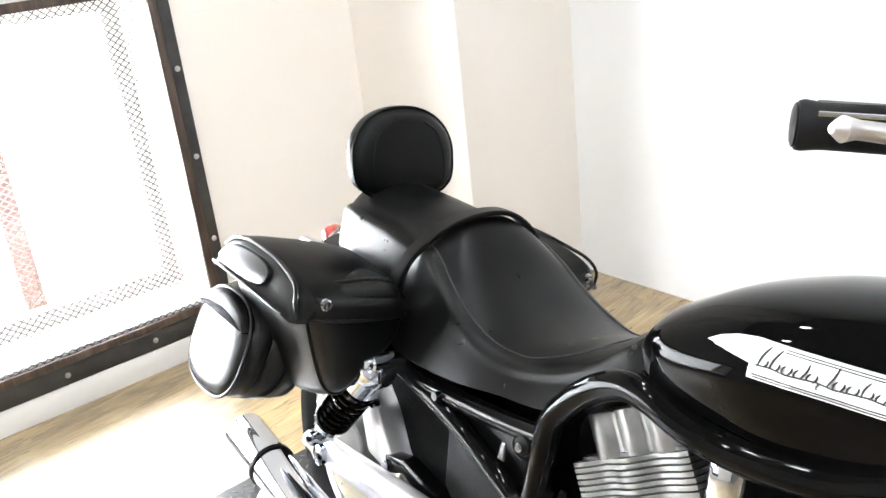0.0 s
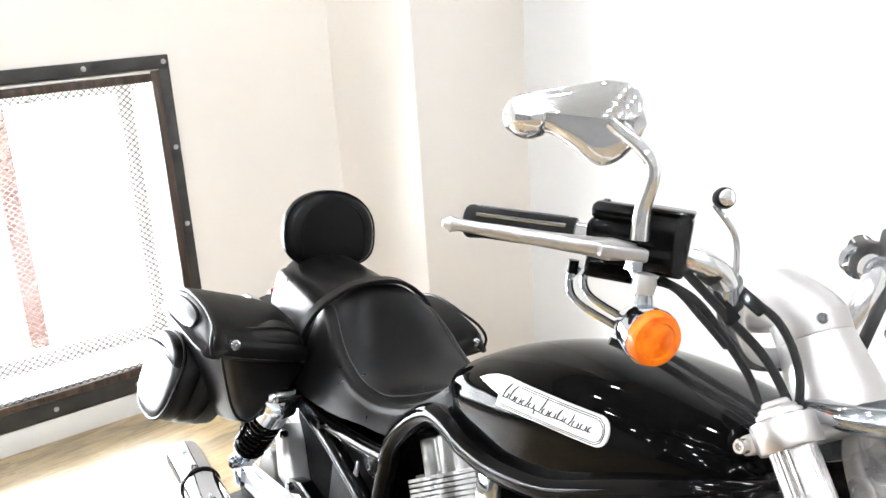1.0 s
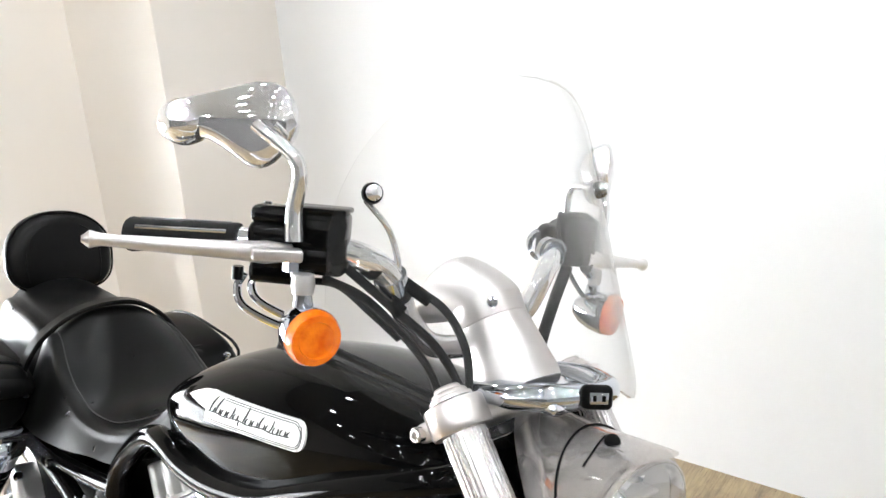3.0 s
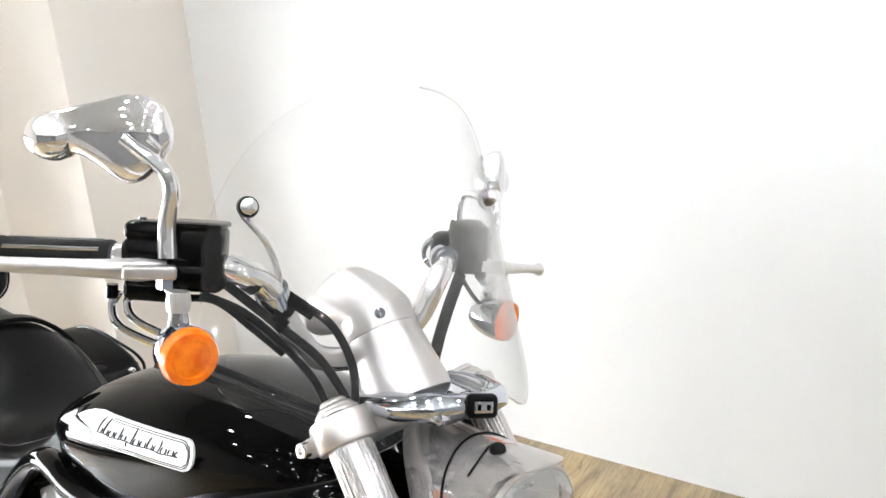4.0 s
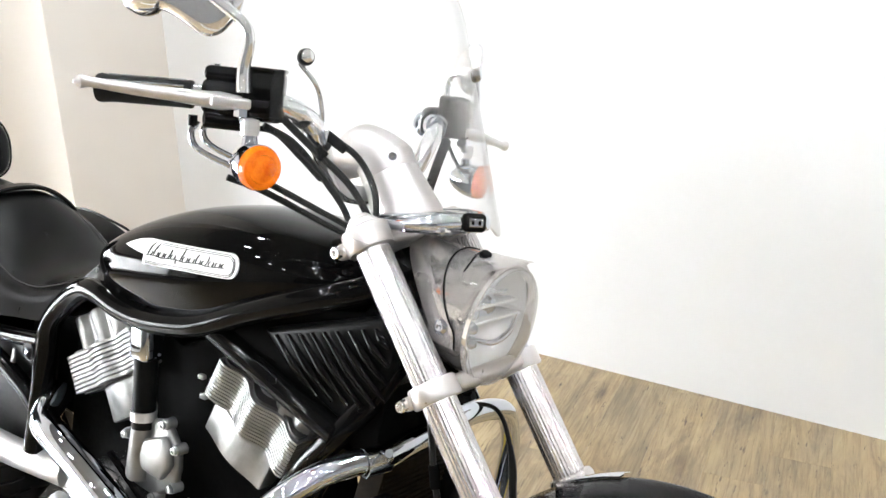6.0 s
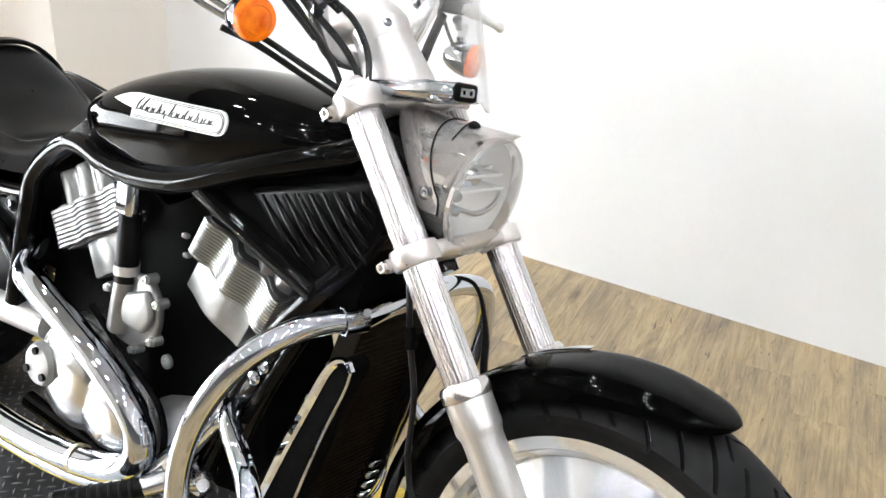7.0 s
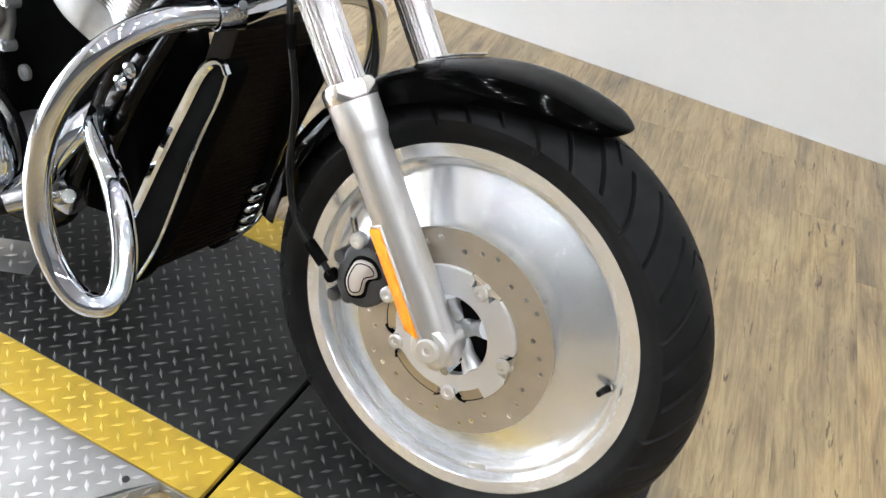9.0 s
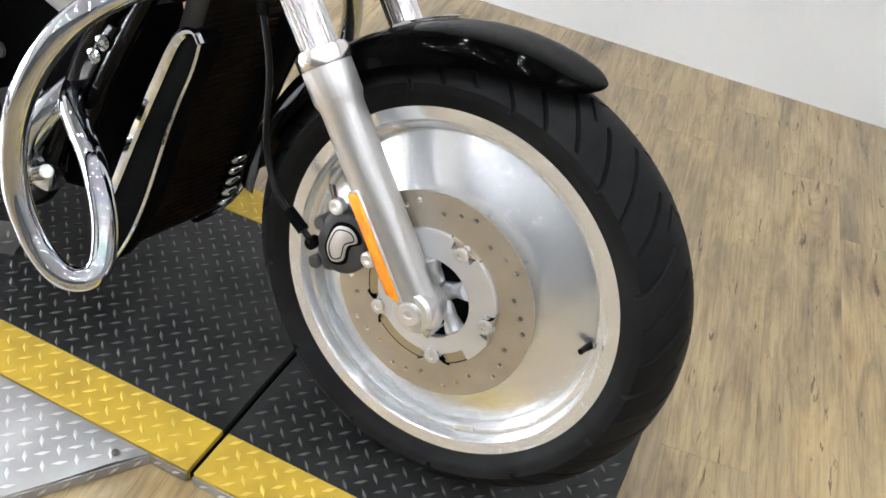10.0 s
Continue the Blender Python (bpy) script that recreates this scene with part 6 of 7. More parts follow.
# filler added to keep the gap behind the engine dark
part("battery_box", slab([(-1.36, 0.44), (-1.34, 0.60), (-1.18, 0.64), (-1.09, 0.70), (-0.98, 0.72), (-0.96, 0.50), (-1.10, 0.42)], -0.070, 0.070, 0.010), matt_black, frame_ob, "black filler block behind the engine")
# ribbed intake scoop between tank and fork
scoop = part("intake_scoop", slab([(-0.640, 0.750), (-0.405, 0.826), (-0.392, 0.770), (-0.425, 0.690), (-0.470, 0.655), (-0.560, 0.690)], -0.118, 0.118, 0.010, 3), black_plastic, moto, "gloss black ribbed intake scoop")
for k in range(9):
    t = k / 8
    top = Vector((-0.600, -0.126, 0.752)).lerp(Vector((-0.418, -0.122, 0.806)), t)
    low = top + Vector((0.092, 0.004, -0.075)) * min(0.55 + 0.55 * math.sin(math.pi * (0.25 + 0.55 * t)), (-0.392 - top.x) / 0.092)
    part("rib", tube([top, top.lerp(low, 0.5) + Vector((0, -0.004, 0)), low], [0.0030, 0.0066, 0.0036], 14), black_gloss, scoop)

# filler added to keep the gap between tank and scoop dark
part("inner_panel", slab([(-0.74, 0.72), (-0.66, 0.81), (-0.45, 0.85), (-0.405, 0.79), (-0.430, 0.60), (-0.47, 0.57), (-0.60, 0.62)], -0.085, 0.085, 0.004), matt_black, frame_ob, "black filler panel behind the scoop")

# --- radiator and shrouds ---
rad = part("radiator", slab([(-0.440, 0.600), (-0.400, 0.600), (-0.495, 0.180), (-0.535, 0.180)], -0.092, 0.092, 0.004), radiator_fin, moto, "dark finned radiator between black shrouds")
for k in range(40):
    z = 0.190 + k * 0.0100
    x = -0.400 - (0.600 - z) * 0.226
    part("radiator_fin", box((0.005, 0.176, 0.0026), (x, 0, z)), radiator_fin, rad)
LEAF = [(-0.398, 0.562), (-0.385, 0.550), (-0.394, 0.510), (-0.424, 0.420), (-0.464, 0.270), (-0.495, 0.190), (-0.526, 0.140), (-0.548, 0.142), (-0.556, 0.175), (-0.537, 0.239), (-0.486, 0.391), (-0.432, 0.530), (-0.414, 0.556)]
for side in (-1, 1):
    shroud = part("shroud", slab(rounded(LEAF, 3), min(side * 0.078, side * 0.120), max(side * 0.078, side * 0.120), 0.004), matt_black, rad, "gloss black leaf-shaped radiator shroud")
    edge = [(-0.552, 0.172), (-0.537, 0.239), (-0.512, 0.315), (-0.486, 0.391), (-0.456, 0.470), (-0.432, 0.530), (-0.414, 0.554), (-0.397, 0.560), (-0.386, 0.548)]
    rows = []
    path = smooth_path([(x, side * 0.120, z) for x, z in edge], 5)
    for i, q in enumerate(path):
        t = i / (len(path) - 1)
        d = (path[min(i + 1, len(path) - 1)] - path[max(i - 1, 0)]).normalized()
        across = d.cross(Vector((0, 1, 0))).normalized()
        w = 0.003 + 0.0065 * math.sin(math.pi * min(1.0, t * 1.15)) ** 0.7
        rows.append([q + across * (w * a) + Vector((0, side * h, 0)) for a, h in ((-1, -0.004), (-1, 0.002), (-0.5, 0.006), (0.4, 0.006), (1, 0.001), (1, -0.004))])
    part("chrome_edge", loft(rows), chrome, shroud, "broad chrome edge strip", 25)
    part("chrome_edge", tube([(x, side * 0.1215, z) for x, z in ((-0.386, 0.548), (-0.394, 0.510), (-0.424, 0.420), (-0.464, 0.270), (-0.495, 0.190), (-0.526, 0.140), (-0.545, 0.142))], 0.0030, 10), chrome, shroud, "thin chrome edge strip")
    part("inner_edge", tube([(x, side * 0.0775, z) for x, z in ((-0.420, 0.520), (-0.452, 0.400), (-0.490, 0.270), (-0.530, 0.165), (-0.548, 0.150))], 0.0032, 10), chrome, shroud, "thin chrome inner edge")
    if side > 0:
        outer = [(-0.442, 0.529), (-0.455, 0.459), (-0.468, 0.379), (-0.485, 0.305), (-0.501, 0.271), (-0.536, 0.199), (-0.564, 0.139)]
        inner = [(-0.437, 0.522), (-0.450, 0.456), (-0.463, 0.381), (-0.476, 0.314), (-0.488, 0.271), (-0.502, 0.226), (-0.524, 0.154)]
        rows = []
        for p, q in zip(smooth_path([(x, 0, z) for x, z in outer], 4), smooth_path([(x, 0, z) for x, z in inner], 4)):
            rows.append([(p.x, 0.082, p.z), (p.x, 0.074, p.z), ((p.x + q.x) / 2, 0.071, (p.z + q.z) / 2), (q.x, 0.074, q.z), (q.x, 0.082, q.z)])
        part("chrome_blade", loft(rows), chrome, shroud, "tapered chrome blade", 50)
        part("chrome_edge", tube([(x, 0.098, z) for x, z in ((-0.420, 0.472), (-0.426, 0.407), (-0.436, 0.365), (-0.444, 0.309), (-0.445, 0.280), (-0.451, 0.248), (-0.467, 0.215), (-0.493, 0.180), (-0.522, 0.155))], 0.0034, 10), chrome, shroud, "thin chrome edge strip")
        for k in range(5):
            t = k / 4
            x, z = -0.463 - 0.016 * t, 0.296 - 0.087 * t
            part("vane", tube([(x - 0.022, 0.088, z + 0.006), (x - 0.010, 0.078, z - 0.001), (x + 0.004, 0.076, z - 0.002), (x + 0.016, 0.086, z + 0.008)], [0.003, 0.0080, 0.0085, 0.003], 14), chrome, shroud, "chrome vane")
    part("inner_tube", tube([(-0.47, side * 0.105, 0.62), (-0.53, side * 0.13, 0.47), (-0.58, side * 0.13, 0.33)], 0.014, 12), frame_black, rad)

# --- crash bar ---
R_BAR = [(-0.385, 0.0, 0.640), (-0.386, -0.060, 0.638), (-0.392, -0.110, 0.628), (-0.410, -0.160, 0.625), (-0.430, -0.215, 0.612), (-0.462, -0.262, 0.570), (-0.496, -0.288, 0.500), (-0.516, -0.298, 0.420), (-0.514, -0.300, 0.340), (-0.488, -0.295, 0.272), (-0.446, -0.287, 0.232), (-0.418, -0.266, 0.228), (-0.416, -0.242, 0.248), (-0.436, -0.223, 0.302), (-0.482, -0.204, 0.362), (-0.560, -0.170, 0.400), (-0.600, -0.13, 0.410)]
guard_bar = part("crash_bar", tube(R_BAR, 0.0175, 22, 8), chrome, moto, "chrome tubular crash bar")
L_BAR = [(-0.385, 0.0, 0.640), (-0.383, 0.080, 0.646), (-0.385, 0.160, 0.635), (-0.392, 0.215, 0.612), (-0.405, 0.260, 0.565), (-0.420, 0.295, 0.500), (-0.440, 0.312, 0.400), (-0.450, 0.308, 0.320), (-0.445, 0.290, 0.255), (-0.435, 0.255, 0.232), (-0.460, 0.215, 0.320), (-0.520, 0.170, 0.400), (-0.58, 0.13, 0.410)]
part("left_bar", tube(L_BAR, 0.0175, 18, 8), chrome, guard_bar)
part("bar_clamp", lathe([(0.0178, -0.018), (0.0200, -0.018), (0.0200, 0.018), (0.0178, 0.018)], (-0.395, -0.125, 0.626), (0.34, 0.94, 0.06), 24, True), chrome, guard_bar)
part("clamp_bolt", rod((-0.38, -0.125, 0.645), (-0.365, -0.135, 0.65), 0.006), chrome, guard_bar)
for x, z in ((-0.535, 0.502), (-0.550, 0.478)):
    part("mount_bolt", lathe([(0, 0), (0.011, 0), (0.011, 0.006), (0.006, 0.009), (0.004, 0.006), (0, 0.006)], (x, -0.140, z), (0.2, -1, 0.1), 20), chrome, guard_bar)
part("mount_plate", slab([(-0.51, 0.53), (-0.53, 0.53), (-0.60, 0.42), (-0.58, 0.40)], -0.140, -0.130, 0.003), frame_black, guard_bar)

# --- exhaust ---
EX = [(-1.155, -0.120, 0.500), (-1.120, -0.170, 0.468), (-1.050, -0.190, 0.458), (-0.942, -0.195, 0.427), (-0.828, -0.195, 0.381), (-0.752, -0.192, 0.330), (-0.738, -0.190, 0.275), (-0.790, -0.192, 0.222), (-0.915, -0.200, 0.190), (-1.100, -0.215, 0.180), (-1.300, -0.235, 0.200), (-1.480, -0.250, 0.235)]
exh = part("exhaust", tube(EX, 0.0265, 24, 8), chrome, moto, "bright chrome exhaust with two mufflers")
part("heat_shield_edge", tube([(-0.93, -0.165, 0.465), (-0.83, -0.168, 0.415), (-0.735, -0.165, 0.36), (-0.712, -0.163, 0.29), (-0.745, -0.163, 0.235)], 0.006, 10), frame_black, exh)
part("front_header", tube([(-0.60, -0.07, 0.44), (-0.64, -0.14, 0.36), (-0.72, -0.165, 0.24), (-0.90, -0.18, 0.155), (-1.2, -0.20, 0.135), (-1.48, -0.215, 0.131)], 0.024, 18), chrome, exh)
for a, b in (((-1.46, -0.252, 0.238), (-1.905, -0.262, 0.300)), ((-1.46, -0.215, 0.130), (-1.86, -0.215, 0.155))):
    d = (Vector(b) - Vector(a))
    ln = d.length
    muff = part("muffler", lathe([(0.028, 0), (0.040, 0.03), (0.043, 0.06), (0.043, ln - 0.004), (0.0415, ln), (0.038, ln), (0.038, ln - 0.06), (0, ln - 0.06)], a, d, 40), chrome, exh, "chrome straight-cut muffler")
    part("muffler_clamp", lathe([(0.0432, -0.004), (0.046, -0.004), (0.046, 0.004), (0.0432, 0.004)], Vector(a) + d * 0.72, d, 36, True), black_plastic, muff)
part("weld_band", lathe([(0.0266, -0.006), (0.0272, -0.006), (0.0272, 0.006), (0.0266, 0.006)], (-0.885, -0.198, 0.197), (1, 0, 0.25), 28, True), gold_steel, exh, "heat-tinted band")

# foot peg
peg = part("foot_peg", rod((-0.700, -0.200, 0.235), (-0.800, -0.300, 0.196), 0.0175, None, 24, 0.004), black_plastic, moto, "black rubber foot peg on a silver arm")
for k in range(7):
    t = 0.15 + 0.11 * k
    part("peg_ring", lathe([(0.0174, -0.003), (0.0192, -0.002), (0.0192, 0.002), (0.0174, 0.003)], Vector((-0.700, -0.200, 0.235)).lerp(Vector((-0.800, -0.300, 0.196)), t), (-0.1, -0.1, -0.04), 22, True), rubber, peg)
part("peg_arm", tube([(-0.66, -0.125, 0.262), (-0.680, -0.165, 0.250), (-0.705, -0.205, 0.234)], [0.024, 0.021, 0.017], 16), cover_alu, peg)
part("peg_clevis", box((0.05, 0.04, 0.05), (-0.655, -0.130, 0.25), 0.01), cover_alu, peg)
part("brake_pedal", tube([(-0.655, -0.150, 0.265), (-0.60, -0.20, 0.290), (-0.545, -0.225, 0.325)], 0.010, 12), cover_alu, peg)

# --- rear end ---
RX = -1.713
rear = part("rear_wheel", wheel_disc(RX, 0.325, 0.232, 0.080, 0.060), turned_alu, moto, "solid aluminium rear wheel")
part("tyre", tyre_skin(RX, 0.325, 0.325, 0.232, 0.095, 36), rubber, rear, "wide black rubber tyre")
HOLES_R = [(r, 30 * k + d) for k in range(12) for r, d in ((0.130, 4), (0.120, 16))]
part("brake_rotor", rotor_ring(RX, 0.325, -0.108, 0.085, 0.146, 0.005, HOLES_R), rotor_steel, rear, "drilled steel brake rotor")
part("hub", rod((RX, -0.13, 0.325), (RX, 0.13, 0.325), 0.05, None, 32, 0.004), cast_alu, rear)
for side in (-1, 1):
    arm = part("swingarm", loft([[Vector((x, side * y, z)) + Vector((0, 0.020 * math.cos(a), 0.030 * h * math.sin(a))) for a in [2 * math.pi * k / 24 for k in range(24)]] for x, y, z, h in ((-1.10, 0.135, 0.355, 0.9), (-1.25, 0.155, 0.355, 1.0), (-1.42, 0.165, 0.350, 1.1), (-1.60, 0.168, 0.332, 1.1), (-1.74, 0.168, 0.318, 1.0), (-1.80, 0.166, 0.312, 0.6))]), lever_silver, moto, "satin silver swingarm")
    part("axle_nut", lathe([(0, 0), (0.02, 0), (0.02, 0.012), (0.012, 0.016), (0, 0.016)], (RX, side * 0.186, 0.322), (0, side, 0), 24), chrome, arm)
    top, low = Vector((-1.513, side * 0.196, 0.586)), Vector((-1.700, side * 0.204, 0.368))
    d = (low - top)
    ln = d.length
    u = d.normalized()
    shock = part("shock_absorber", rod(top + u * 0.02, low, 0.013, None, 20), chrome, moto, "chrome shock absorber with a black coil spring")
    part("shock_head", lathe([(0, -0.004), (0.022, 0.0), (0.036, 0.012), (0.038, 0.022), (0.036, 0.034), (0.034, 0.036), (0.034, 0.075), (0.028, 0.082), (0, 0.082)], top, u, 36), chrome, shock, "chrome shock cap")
    coil = []
    for k in range(18 * 8 + 1):
        a = 2 * math.pi * k / 18
        coil.append(top + u * (0.080 + 0.135 * k / (18 * 8)) + (axes(u) @ Vector((0.029 * math.cos(a), 0.029 * math.sin(a), 0))))
    part("coil_spring", tube(coil, 0.0062, 8, 1, False), black_gloss, shock, "black coil spring")
    part("inner_sleeve", rod(top + u * 0.08, top + u * 0.21, 0.021), matt_black, shock)
    part("spring_seat", lathe([(0.012, 0), (0.032, 0), (0.032, 0.014), (0.022, 0.022), (0.018, 0.05), (0.012, 0.05)], top + u * 0.212, u, 28, True), chrome, shock)
    part("upper_eye", rod(top + Vector((0, -side * 0.036, 0)), top + Vector((0, side * 0.020, 0)), 0.015, None, 24, 0.003), chrome, shock)
    part("acorn_nut", lathe([(0.011, 0), (0.011, 0.008), (0.008, 0.014), (0, 0.017)], top + Vector((0, side * 0.020, 0)), (0, side, 0), 20), chrome, shock)
    part("lower_eye", rod(low + Vector((0, -side * 0.03, 0)), low + Vector((0, side * 0.02, 0)), 0.015, None, 24, 0.003), chrome, shock)
rc = part("rear_caliper", slab([(-1.62, 0.36), (-1.665, 0.46), (-1.640, 0.475), (-1.60, 0.455), (-1.535, 0.375), (-1.555, 0.350)], -0.145, -0.09, 0.006, 3), satin, moto, "polished rear brake caliper")
part("caliper_mount", slab([(-1.56, 0.385), (-1.50, 0.40), (-1.40, 0.385), (-1.395, 0.345), (-1.42, 0.355), (-1.50, 0.372), (-1.55, 0.352)], -0.148, -0.115, 0.005), frame_black, rc, "black caliper arm")
for x, z in ((-1.548, 0.370), (-1.405, 0.365), (-1.60, 0.465)):
    part("caliper_bolt", rod((x, -0.14, z), (x, -0.155, z), 0.009, None, 20, 0.002), chrome, rc)
part("belt_guard", slab([(-1.60, 0.46), (-1.42, 0.54), (-1.30, 0.50), (-1.18, 0.36), (-1.30, 0.28), (-1.40, 0.36), (-1.52, 0.44)], -0.10, -0.06, 0.006), matt_black, moto, "black inner guard")
# panel added to darken the wheel disc behind the shock
part("inner_guard", slab(rounded([(-1.60, 0.60), (-1.42, 0.60), (-1.36, 0.48), (-1.40, 0.36), (-1.50, 0.38), (-1.56, 0.46), (-1.62, 0.53)], 3), -0.118, -0.106, 0.004), matt_black, moto, "black panel added to darken the rear wheel")
rf = part("rear_fender", fender(RX, 0.325, 0.362, 0.112, 20, 128, 0.05), black_gloss, moto, "gloss black rear fender")
part("tail_lamp", loft([[(-1.99 - 0.05 * t, y, 0.640 + 0.02 * t + z) for y, z in [(0.050 * (1 - 0.4 * t) * math.cos(a), 0.034 * (1 - 0.4 * t) * math.sin(a)) for a in [2 * math.pi * k / 24 for k in range(24)]]] for t in (0, 0.4, 0.8, 1.0)]), red_lens, rf, "red tail lamp")
part("tail_base", lathe([(0, -0.03), (0.045, -0.03), (0.056, -0.01), (0.056, 0.004), (0, 0.004)], (-1.985, 0, 0.640), (-0.95, 0, 0.3), 28), chrome, rf)
for side in (-1, 1):
    part("fender_rail", tube([(-1.50, side * 0.150, 0.60), (-1.62, side * 0.145, 0.655), (-1.78, side * 0.14, 0.69), (-1.93, side * 0.125, 0.68)], 0.012, 12), chrome, rf, "chrome fender rail")

# --- saddlebags ---
def bag_section(x, y0, y1, z0, z1, rise=0.10, n=48, e=0.55):
    """A rounded cross-section whose underside rises towards the wheel."""
    cy, cz, hy, hz = (y0 + y1) / 2, (z0 + z1) / 2, abs(y1 - y0) / 2, (z1 - z0) / 2
    out = []
    for k in range(n):
        a = 2 * math.pi * k / n
        c, s = math.cos(a), math.sin(a)
        y = cy + hy * math.copysign(abs(c) ** e, c)
        z = cz + hz * math.copysign(abs(s) ** e, s)
        inner = (y - y1) / (y0 - y1)
        out.append((x, y, z + rise * inner * (z1 - z) / (z1 - z0)))
    return out


def saddlebag(side):
    def mir(bm):
        return bm if side < 0 else mirrored(bm)
    body = [(-1.508, -0.185, -0.285, 0.582, 0.700, 0.05), (-1.513, -0.165, -0.312, 0.545, 0.722, 0.07), (-1.530, -0.155, -0.328, 0.512, 0.732), (-1.580, -0.150, -0.340, 0.486, 0.738), (-1.660, -0.150, -0.348, 0.466, 0.736), (-1.760, -0.150, -0.352, 0.458, 0.722), (-1.840, -0.150, -0.348, 0.456, 0.696), (-1.895, -0.155, -0.335, 0.465, 0.664), (-1.920, -0.175, -0.310, 0.500, 0.630)]
    body = [s if len(s) == 6 else (*s, 0.10) for s in body]
    body = [(-1.508 + (x + 1.508) * 0.86, a, b, z0, z1 - 0.012, r) for x, a, b, z0, z1, r in body]
    def tuck(q):
        x, y, z = q
        f = min(1.0, max(0.0, (-0.20 - y) / 0.10))
        return (x - 0.10 * f * max(0.0, 0.66 - z), y + 0.30 * f * max(0.0, 0.700 - z), z)

    bag = part("saddlebag", mir(loft([[tuck(q) for q in bag_section(*s)] for s in tank_rows(body, 3)])), leather_soft, moto, "soft black leather saddlebag with a flap and pocket", 60)

    def top_z(x):
        return float(np.interp(-x, [1.50, 1.515, 1.54, 1.60, 1.66, 1.72, 1.78, 1.83, 1.87], [0.704, 0.722, 0.734, 0.748, 0.755, 0.756, 0.746, 0.722, 0.690]))

    # the lid flap wraps over the top and the outer side
    flap_rows = []
    for x in (-1.502, -1.506, -1.516, -1.535, -1.57, -1.62, -1.68, -1.73, -1.78, -1.82, -1.85, -1.866):
        zt = top_z(x)
        y_out = -0.358 + (0.022 if x > -1.505 else 0.010 if x > -1.51 else 0.0) + (0.015 if x < -1.84 else 0)
        zlow = float(np.interp(-x, [1.50, 1.58, 1.70, 1.79, 1.87], [0.676, 0.684, 0.692, 0.694, 0.678]))
        zlow = min(zlow, zt - 0.012)
        prof = [(-0.150, -0.034), (-0.175, -0.026), (-0.21, -0.018), (-0.25, -0.011), (-0.29, -0.004), (-0.325, 0.0), (y_out + 0.026, -0.001), (y_out + 0.020, -0.005), (y_out + 0.016, -0.012)]
        row = [(x, y, zt + dz) for y, dz in prof] + [(x, y_out + 0.006, zt - 0.012 + (zlow - zt + 0.012) * 0.5), (x, y_out - 0.005, zlow)]
        flap_rows.append(row)
    bm = loft(flap_rows, closed=False, caps=False)
    bmesh.ops.solidify(bm, geom=list(bm.faces), thickness=0.004)
    part("flap", mir(bm), leather_soft, bag, "leather lid flap with a piped edge", 70)
    rows = []
    for k in range(13):
        t = k / 12
        y = -0.158 - 0.186 * t
        zl = 0.664 + 0.018 * t
        zu = 0.690 + 0.026 * t ** 0.6
        bow = 0.010 * (1 - (2 * t - 1) ** 4) - 0.016 * t ** 6
        rows.append([(-1.508 + bow, y, zu), (-1.503 + bow, y, zu - 0.006), (-1.500 + bow, y, (zu + zl) / 2), (-1.502 + bow, y, zl), (-1.508 + bow, y, zl), (-1.515 + bow, y, (zu + zl) / 2)])
    part("flap_front", mir(loft(rows)), leather_soft, bag, "leather flap front", 60)
    edge = [(-1.506, -0.162, 0.664), (-1.496, -0.21, 0.668), (-1.492, -0.262, 0.673), (-1.500, -0.318, 0.679), (-1.520, -0.352, 0.680), (-1.570, -0.362, 0.684), (-1.630, -0.363, 0.688), (-1.700, -0.363, 0.692), (-1.770, -0.363, 0.694), (-1.835, -0.356, 0.690)]
    part("piping", mir(tube(edge, 0.0030, 10, 5)), leather_soft, bag, "leather piping")
    part("piping", mir(tube([(-1.512, -0.350, 0.682), (-1.513, -0.354, 0.708), (-1.535, -0.345, 0.732), (-1.60, -0.338, 0.746), (-1.66, -0.337, 0.753), (-1.72, -0.337, 0.754), (-1.78, -0.337, 0.744), (-1.83, -0.335, 0.720)], 0.0034, 10, 5)), leather_soft, bag, "leather piping")
    sec = [Vector(tuck(q)) for q in bag_section(*tank_rows(body, 3)[7])]
    mid = sum(sec, Vector()) / len(sec)
    part("piping", mir(tube([mid + (q - mid) * 1.006 for q in sec + sec[:1]], 0.0034, 10, 1, False)), leather_soft, bag, "leather piping")
    # round end pocket on the outer side
    pk = []
    for d, g in ((-0.075, 1.22), (-0.050, 1.20), (-0.044, 1.14), (-0.036, 1.18), (-0.010, 1.13), (-0.004, 1.06), (0.003, 1.09), (0.022, 1.03), (0.036, 0.98), (0.044, 0.88), (0.048, 0.70), (0.049, 0.4), (0.049, 0.08)):
        pk.append([(-1.775 + 0.106 * g * math.copysign(abs(math.cos(a)) ** 0.75, math.cos(a)), -0.342 - d, 0.560 + 0.086 * g * math.copysign(abs(math.sin(a)) ** 0.75, math.sin(a))) for a in [2 * math.pi * k / 40 for k in range(40)]])
    pk = [[(x, y - 0.34 * (0.530 - z), z) for x, y, z in row] for row in pk]
    pocket = part("pocket", mir(loft(pk)), leather_soft, bag, "rounded leather side pocket", 60)
    ring = [(-1.775 + 0.107 * math.copysign(abs(math.cos(a)) ** 0.75, math.cos(a)), -0.378, 0.560 + 0.087 * math.copysign(abs(math.sin(a)) ** 0.75, math.sin(a))) for a in [2 * math.pi * k / 40 for k in range(41)]]
    ring = [(x, y - 0.34 * (0.530 - z), z) for x, y, z in ring]
    part("piping", mir(tube(ring, 0.0034, 8, 1, False)), leather_soft, pocket)
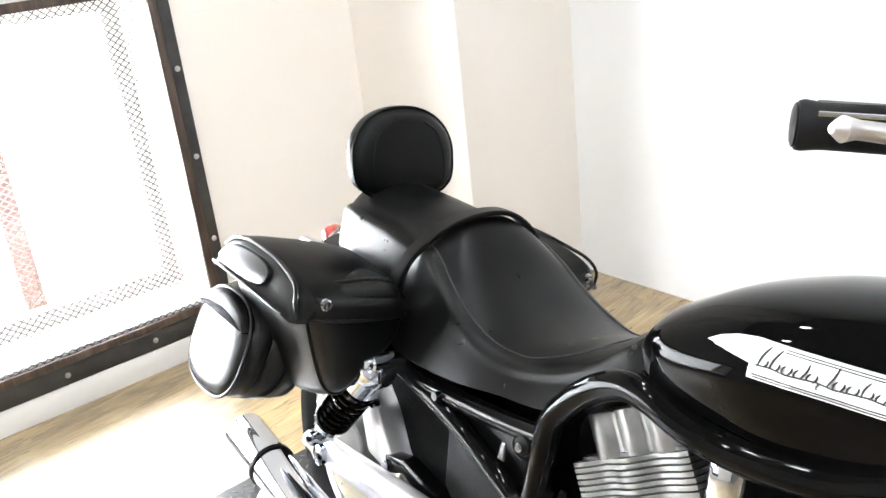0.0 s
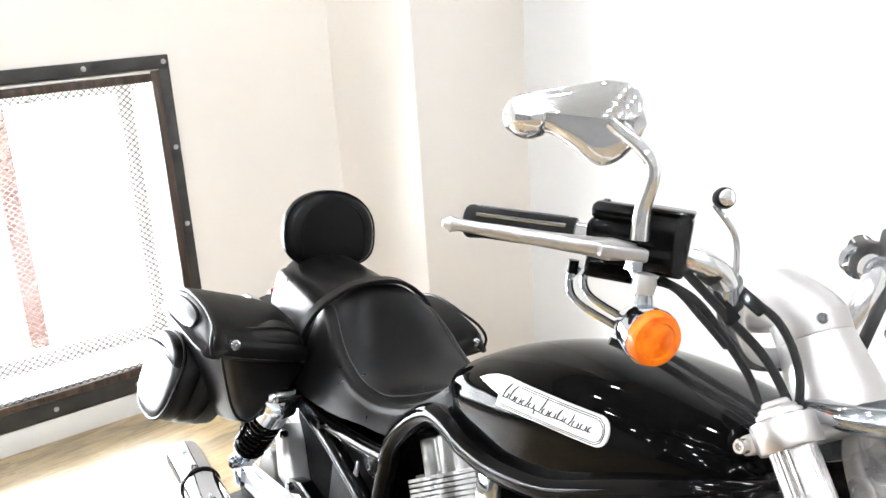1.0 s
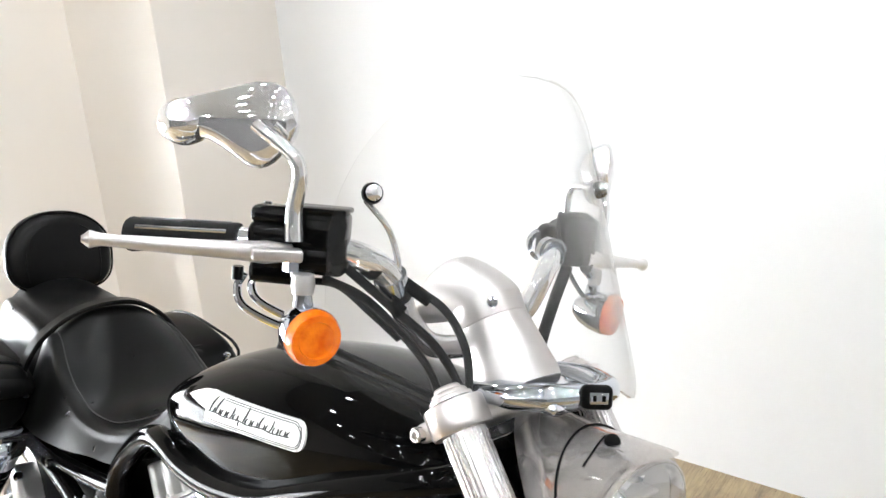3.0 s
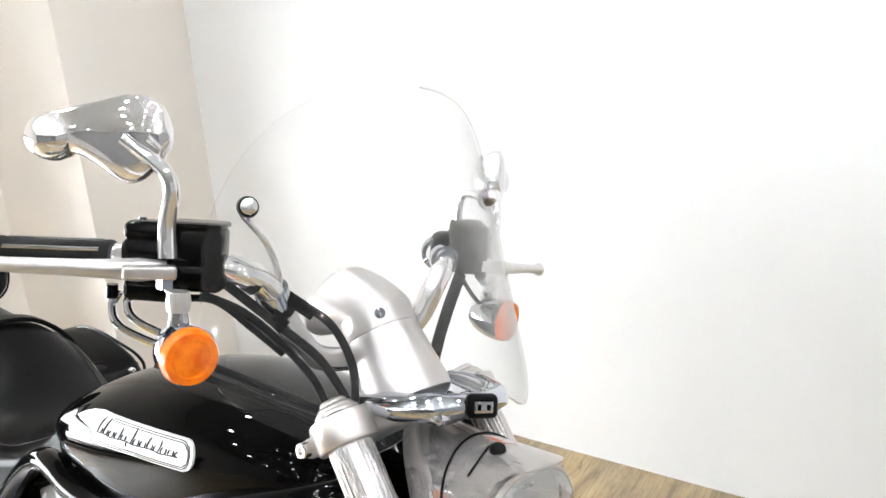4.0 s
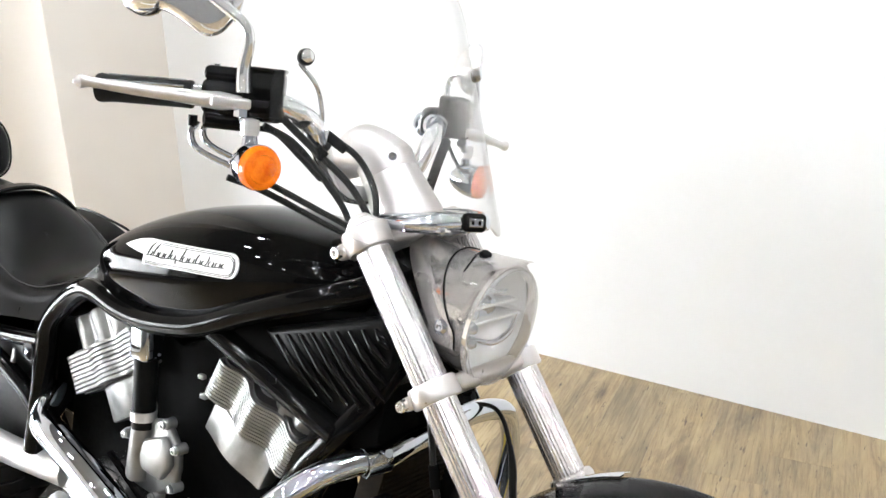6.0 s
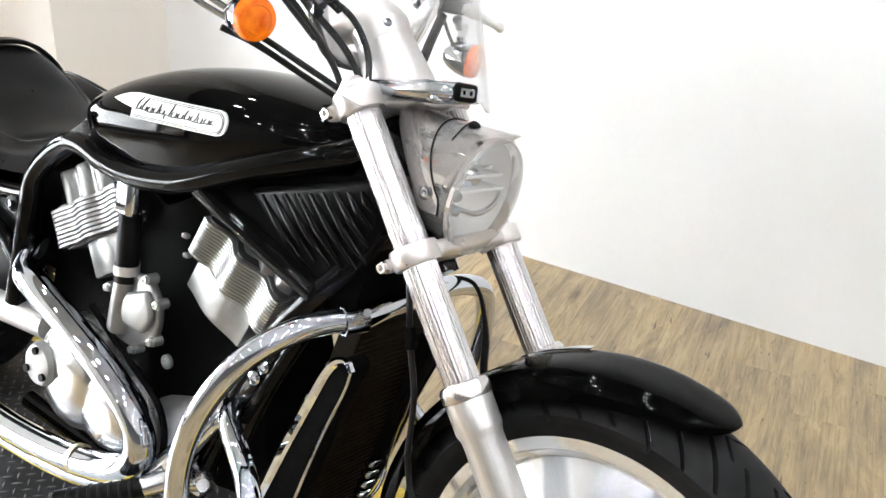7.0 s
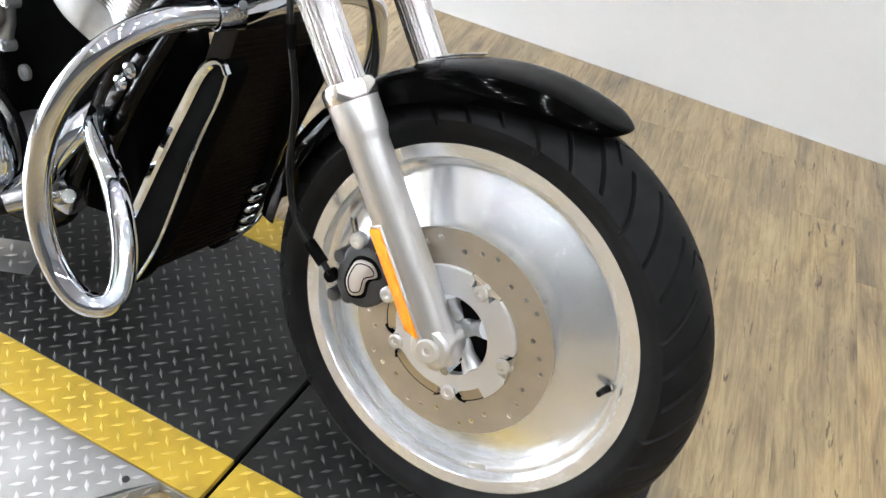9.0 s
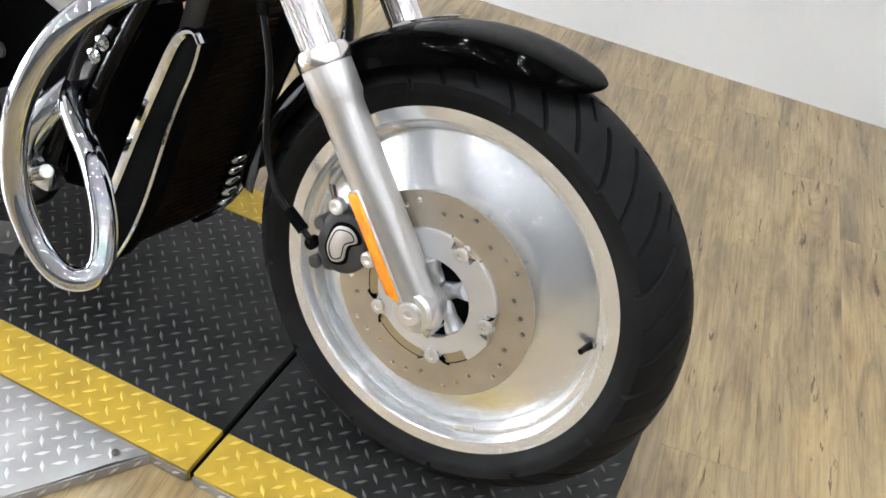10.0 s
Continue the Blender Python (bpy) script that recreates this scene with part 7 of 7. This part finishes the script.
    bm = slab(rounded([(-1.872, 0.606), (-1.848, 0.632), (-1.775, 0.645), (-1.702, 0.632), (-1.676, 0.604), (-1.708, 0.612), (-1.775, 0.618), (-1.840, 0.612)], 3), -0.398, -0.366, 0.006, 2)
    for v in bm.verts:
        v.co.y -= 0.34 * (0.530 - v.co.z)
    part("pocket_flap", mir(bm), leather_soft, pocket)
    part("stud", mir(lathe([(0, 0), (0.010, 0), (0.0095, 0.004), (0.0070, 0.006), (0.0065, 0.004), (0.004, 0.004), (0.003, 0.007), (0, 0.0075)], (-1.494, -0.312, 0.706), (1, -0.1, 0), 24)), chrome, bag, "chrome snap stud")
    bm = slab(rounded([(-1.80, 0.704), (-1.79, 0.726), (-1.74, 0.740), (-1.66, 0.741), (-1.615, 0.730), (-1.625, 0.706), (-1.70, 0.699)], 3), -0.3640, -0.354, 0.002, 2)
    for v in bm.verts:
        v.co.y += 0.36 * (v.co.z - 0.698)
    part("embossed_patch", mir(bm), leather_soft, bag, "embossed leather patch")
    part("snap", mir(rod((-1.515, -0.170, 0.664), (-1.498, -0.170, 0.664), 0.005)), chrome, bag)
    return bag


for side in (-1, 1):
    one = saddlebag(side)
    if side > 0:
        one.matrix_basis = Matrix.Translation((-0.02, -0.050, -0.030))
part("bag_yoke", loft([[(x, y, 0.672 + 0.05 * (1 - (y / 0.17) ** 2) + h) for x, h in ((-1.86, 0), (-1.86, 0.004), (-1.66, 0.004), (-1.66, 0))] for y in [-0.17 + 0.34 * k / 16 for k in range(17)]]), leather_soft, moto, "leather yoke between the saddlebags")

# side stand under the left of the frame
part("side_stand", tube([(-0.86, 0.10, 0.17), (-0.88, 0.18, 0.11), (-0.90, 0.235, 0.075)], 0.012, 12), frame_black, moto, "black side stand")

# ---- the floor: planks last ----
ob = part("floor", box((EAST_U - WALL_U + 0.5, BACK_V - SOUTH_V + 0.3, 0.05), ((EAST_U + WALL_U) / 2, (BACK_V + SOUTH_V) / 2, FLOOR_Z - 0.028)), matt_black)
ob.matrix_world = ROOM
tagged(ob, "floor of greyish tan wood-look planks", "floor", kind="structure")
floor = ob
PLANK_W, PLANK_L, PLANK_TURN = 0.152, 1.22, 7.0
shapes = {}


def plank_mesh(l, w):
    key = (round(l, 3), round(w, 3))
    if key not in shapes:
        bm = box((w - 0.0003, l - 0.0003, 0.005), (0, 0, 0), 0.00025, segments=1)
        finish(bm)
        me = bpy.data.meshes.new("plank")
        bm.to_mesh(me)
        bm.free()
        me.materials.append(plank)
        shapes[key] = me
    return shapes[key]


random.seed(11)
LAY = pose(0, 0, 0, 0, 0, PLANK_TURN)
far = bmesh.new()
along = LAY @ Vector((0, 1, 0))
for i in range(-30, 48):
    start = random.uniform(0, PLANK_L)
    for j in range(-9, 7):
        c = LAY @ Vector((i * PLANK_W, j * PLANK_L + start, 0))
        if not (WALL_U - 0.1 < c.x < EAST_U + 0.05):
            continue
        # cut to the room's length
        s0 = max(-PLANK_L / 2, (SOUTH_V - 0.02 - c.y) / along.y)
        s1 = min(PLANK_L / 2, (BACK_V + 0.03 - c.y) / along.y)
        if s1 - s0 < 0.03:
            continue
        c = c + along * ((s0 + s1) / 2)
        at = Matrix.Translation((c.x, c.y, FLOOR_Z - 0.0025)) @ LAY
        if c.x > 2.2 or c.y < -2.4:
            add(far, box((PLANK_W - 0.0003, s1 - s0 - 0.0003, 0.005), turn=at))
            continue
        p = new("plank", plank_mesh(s1 - s0, PLANK_W))
        p.parent = floor
        p.matrix_basis = at
tagged(part("plank", far, plank, floor), kind="stuff")
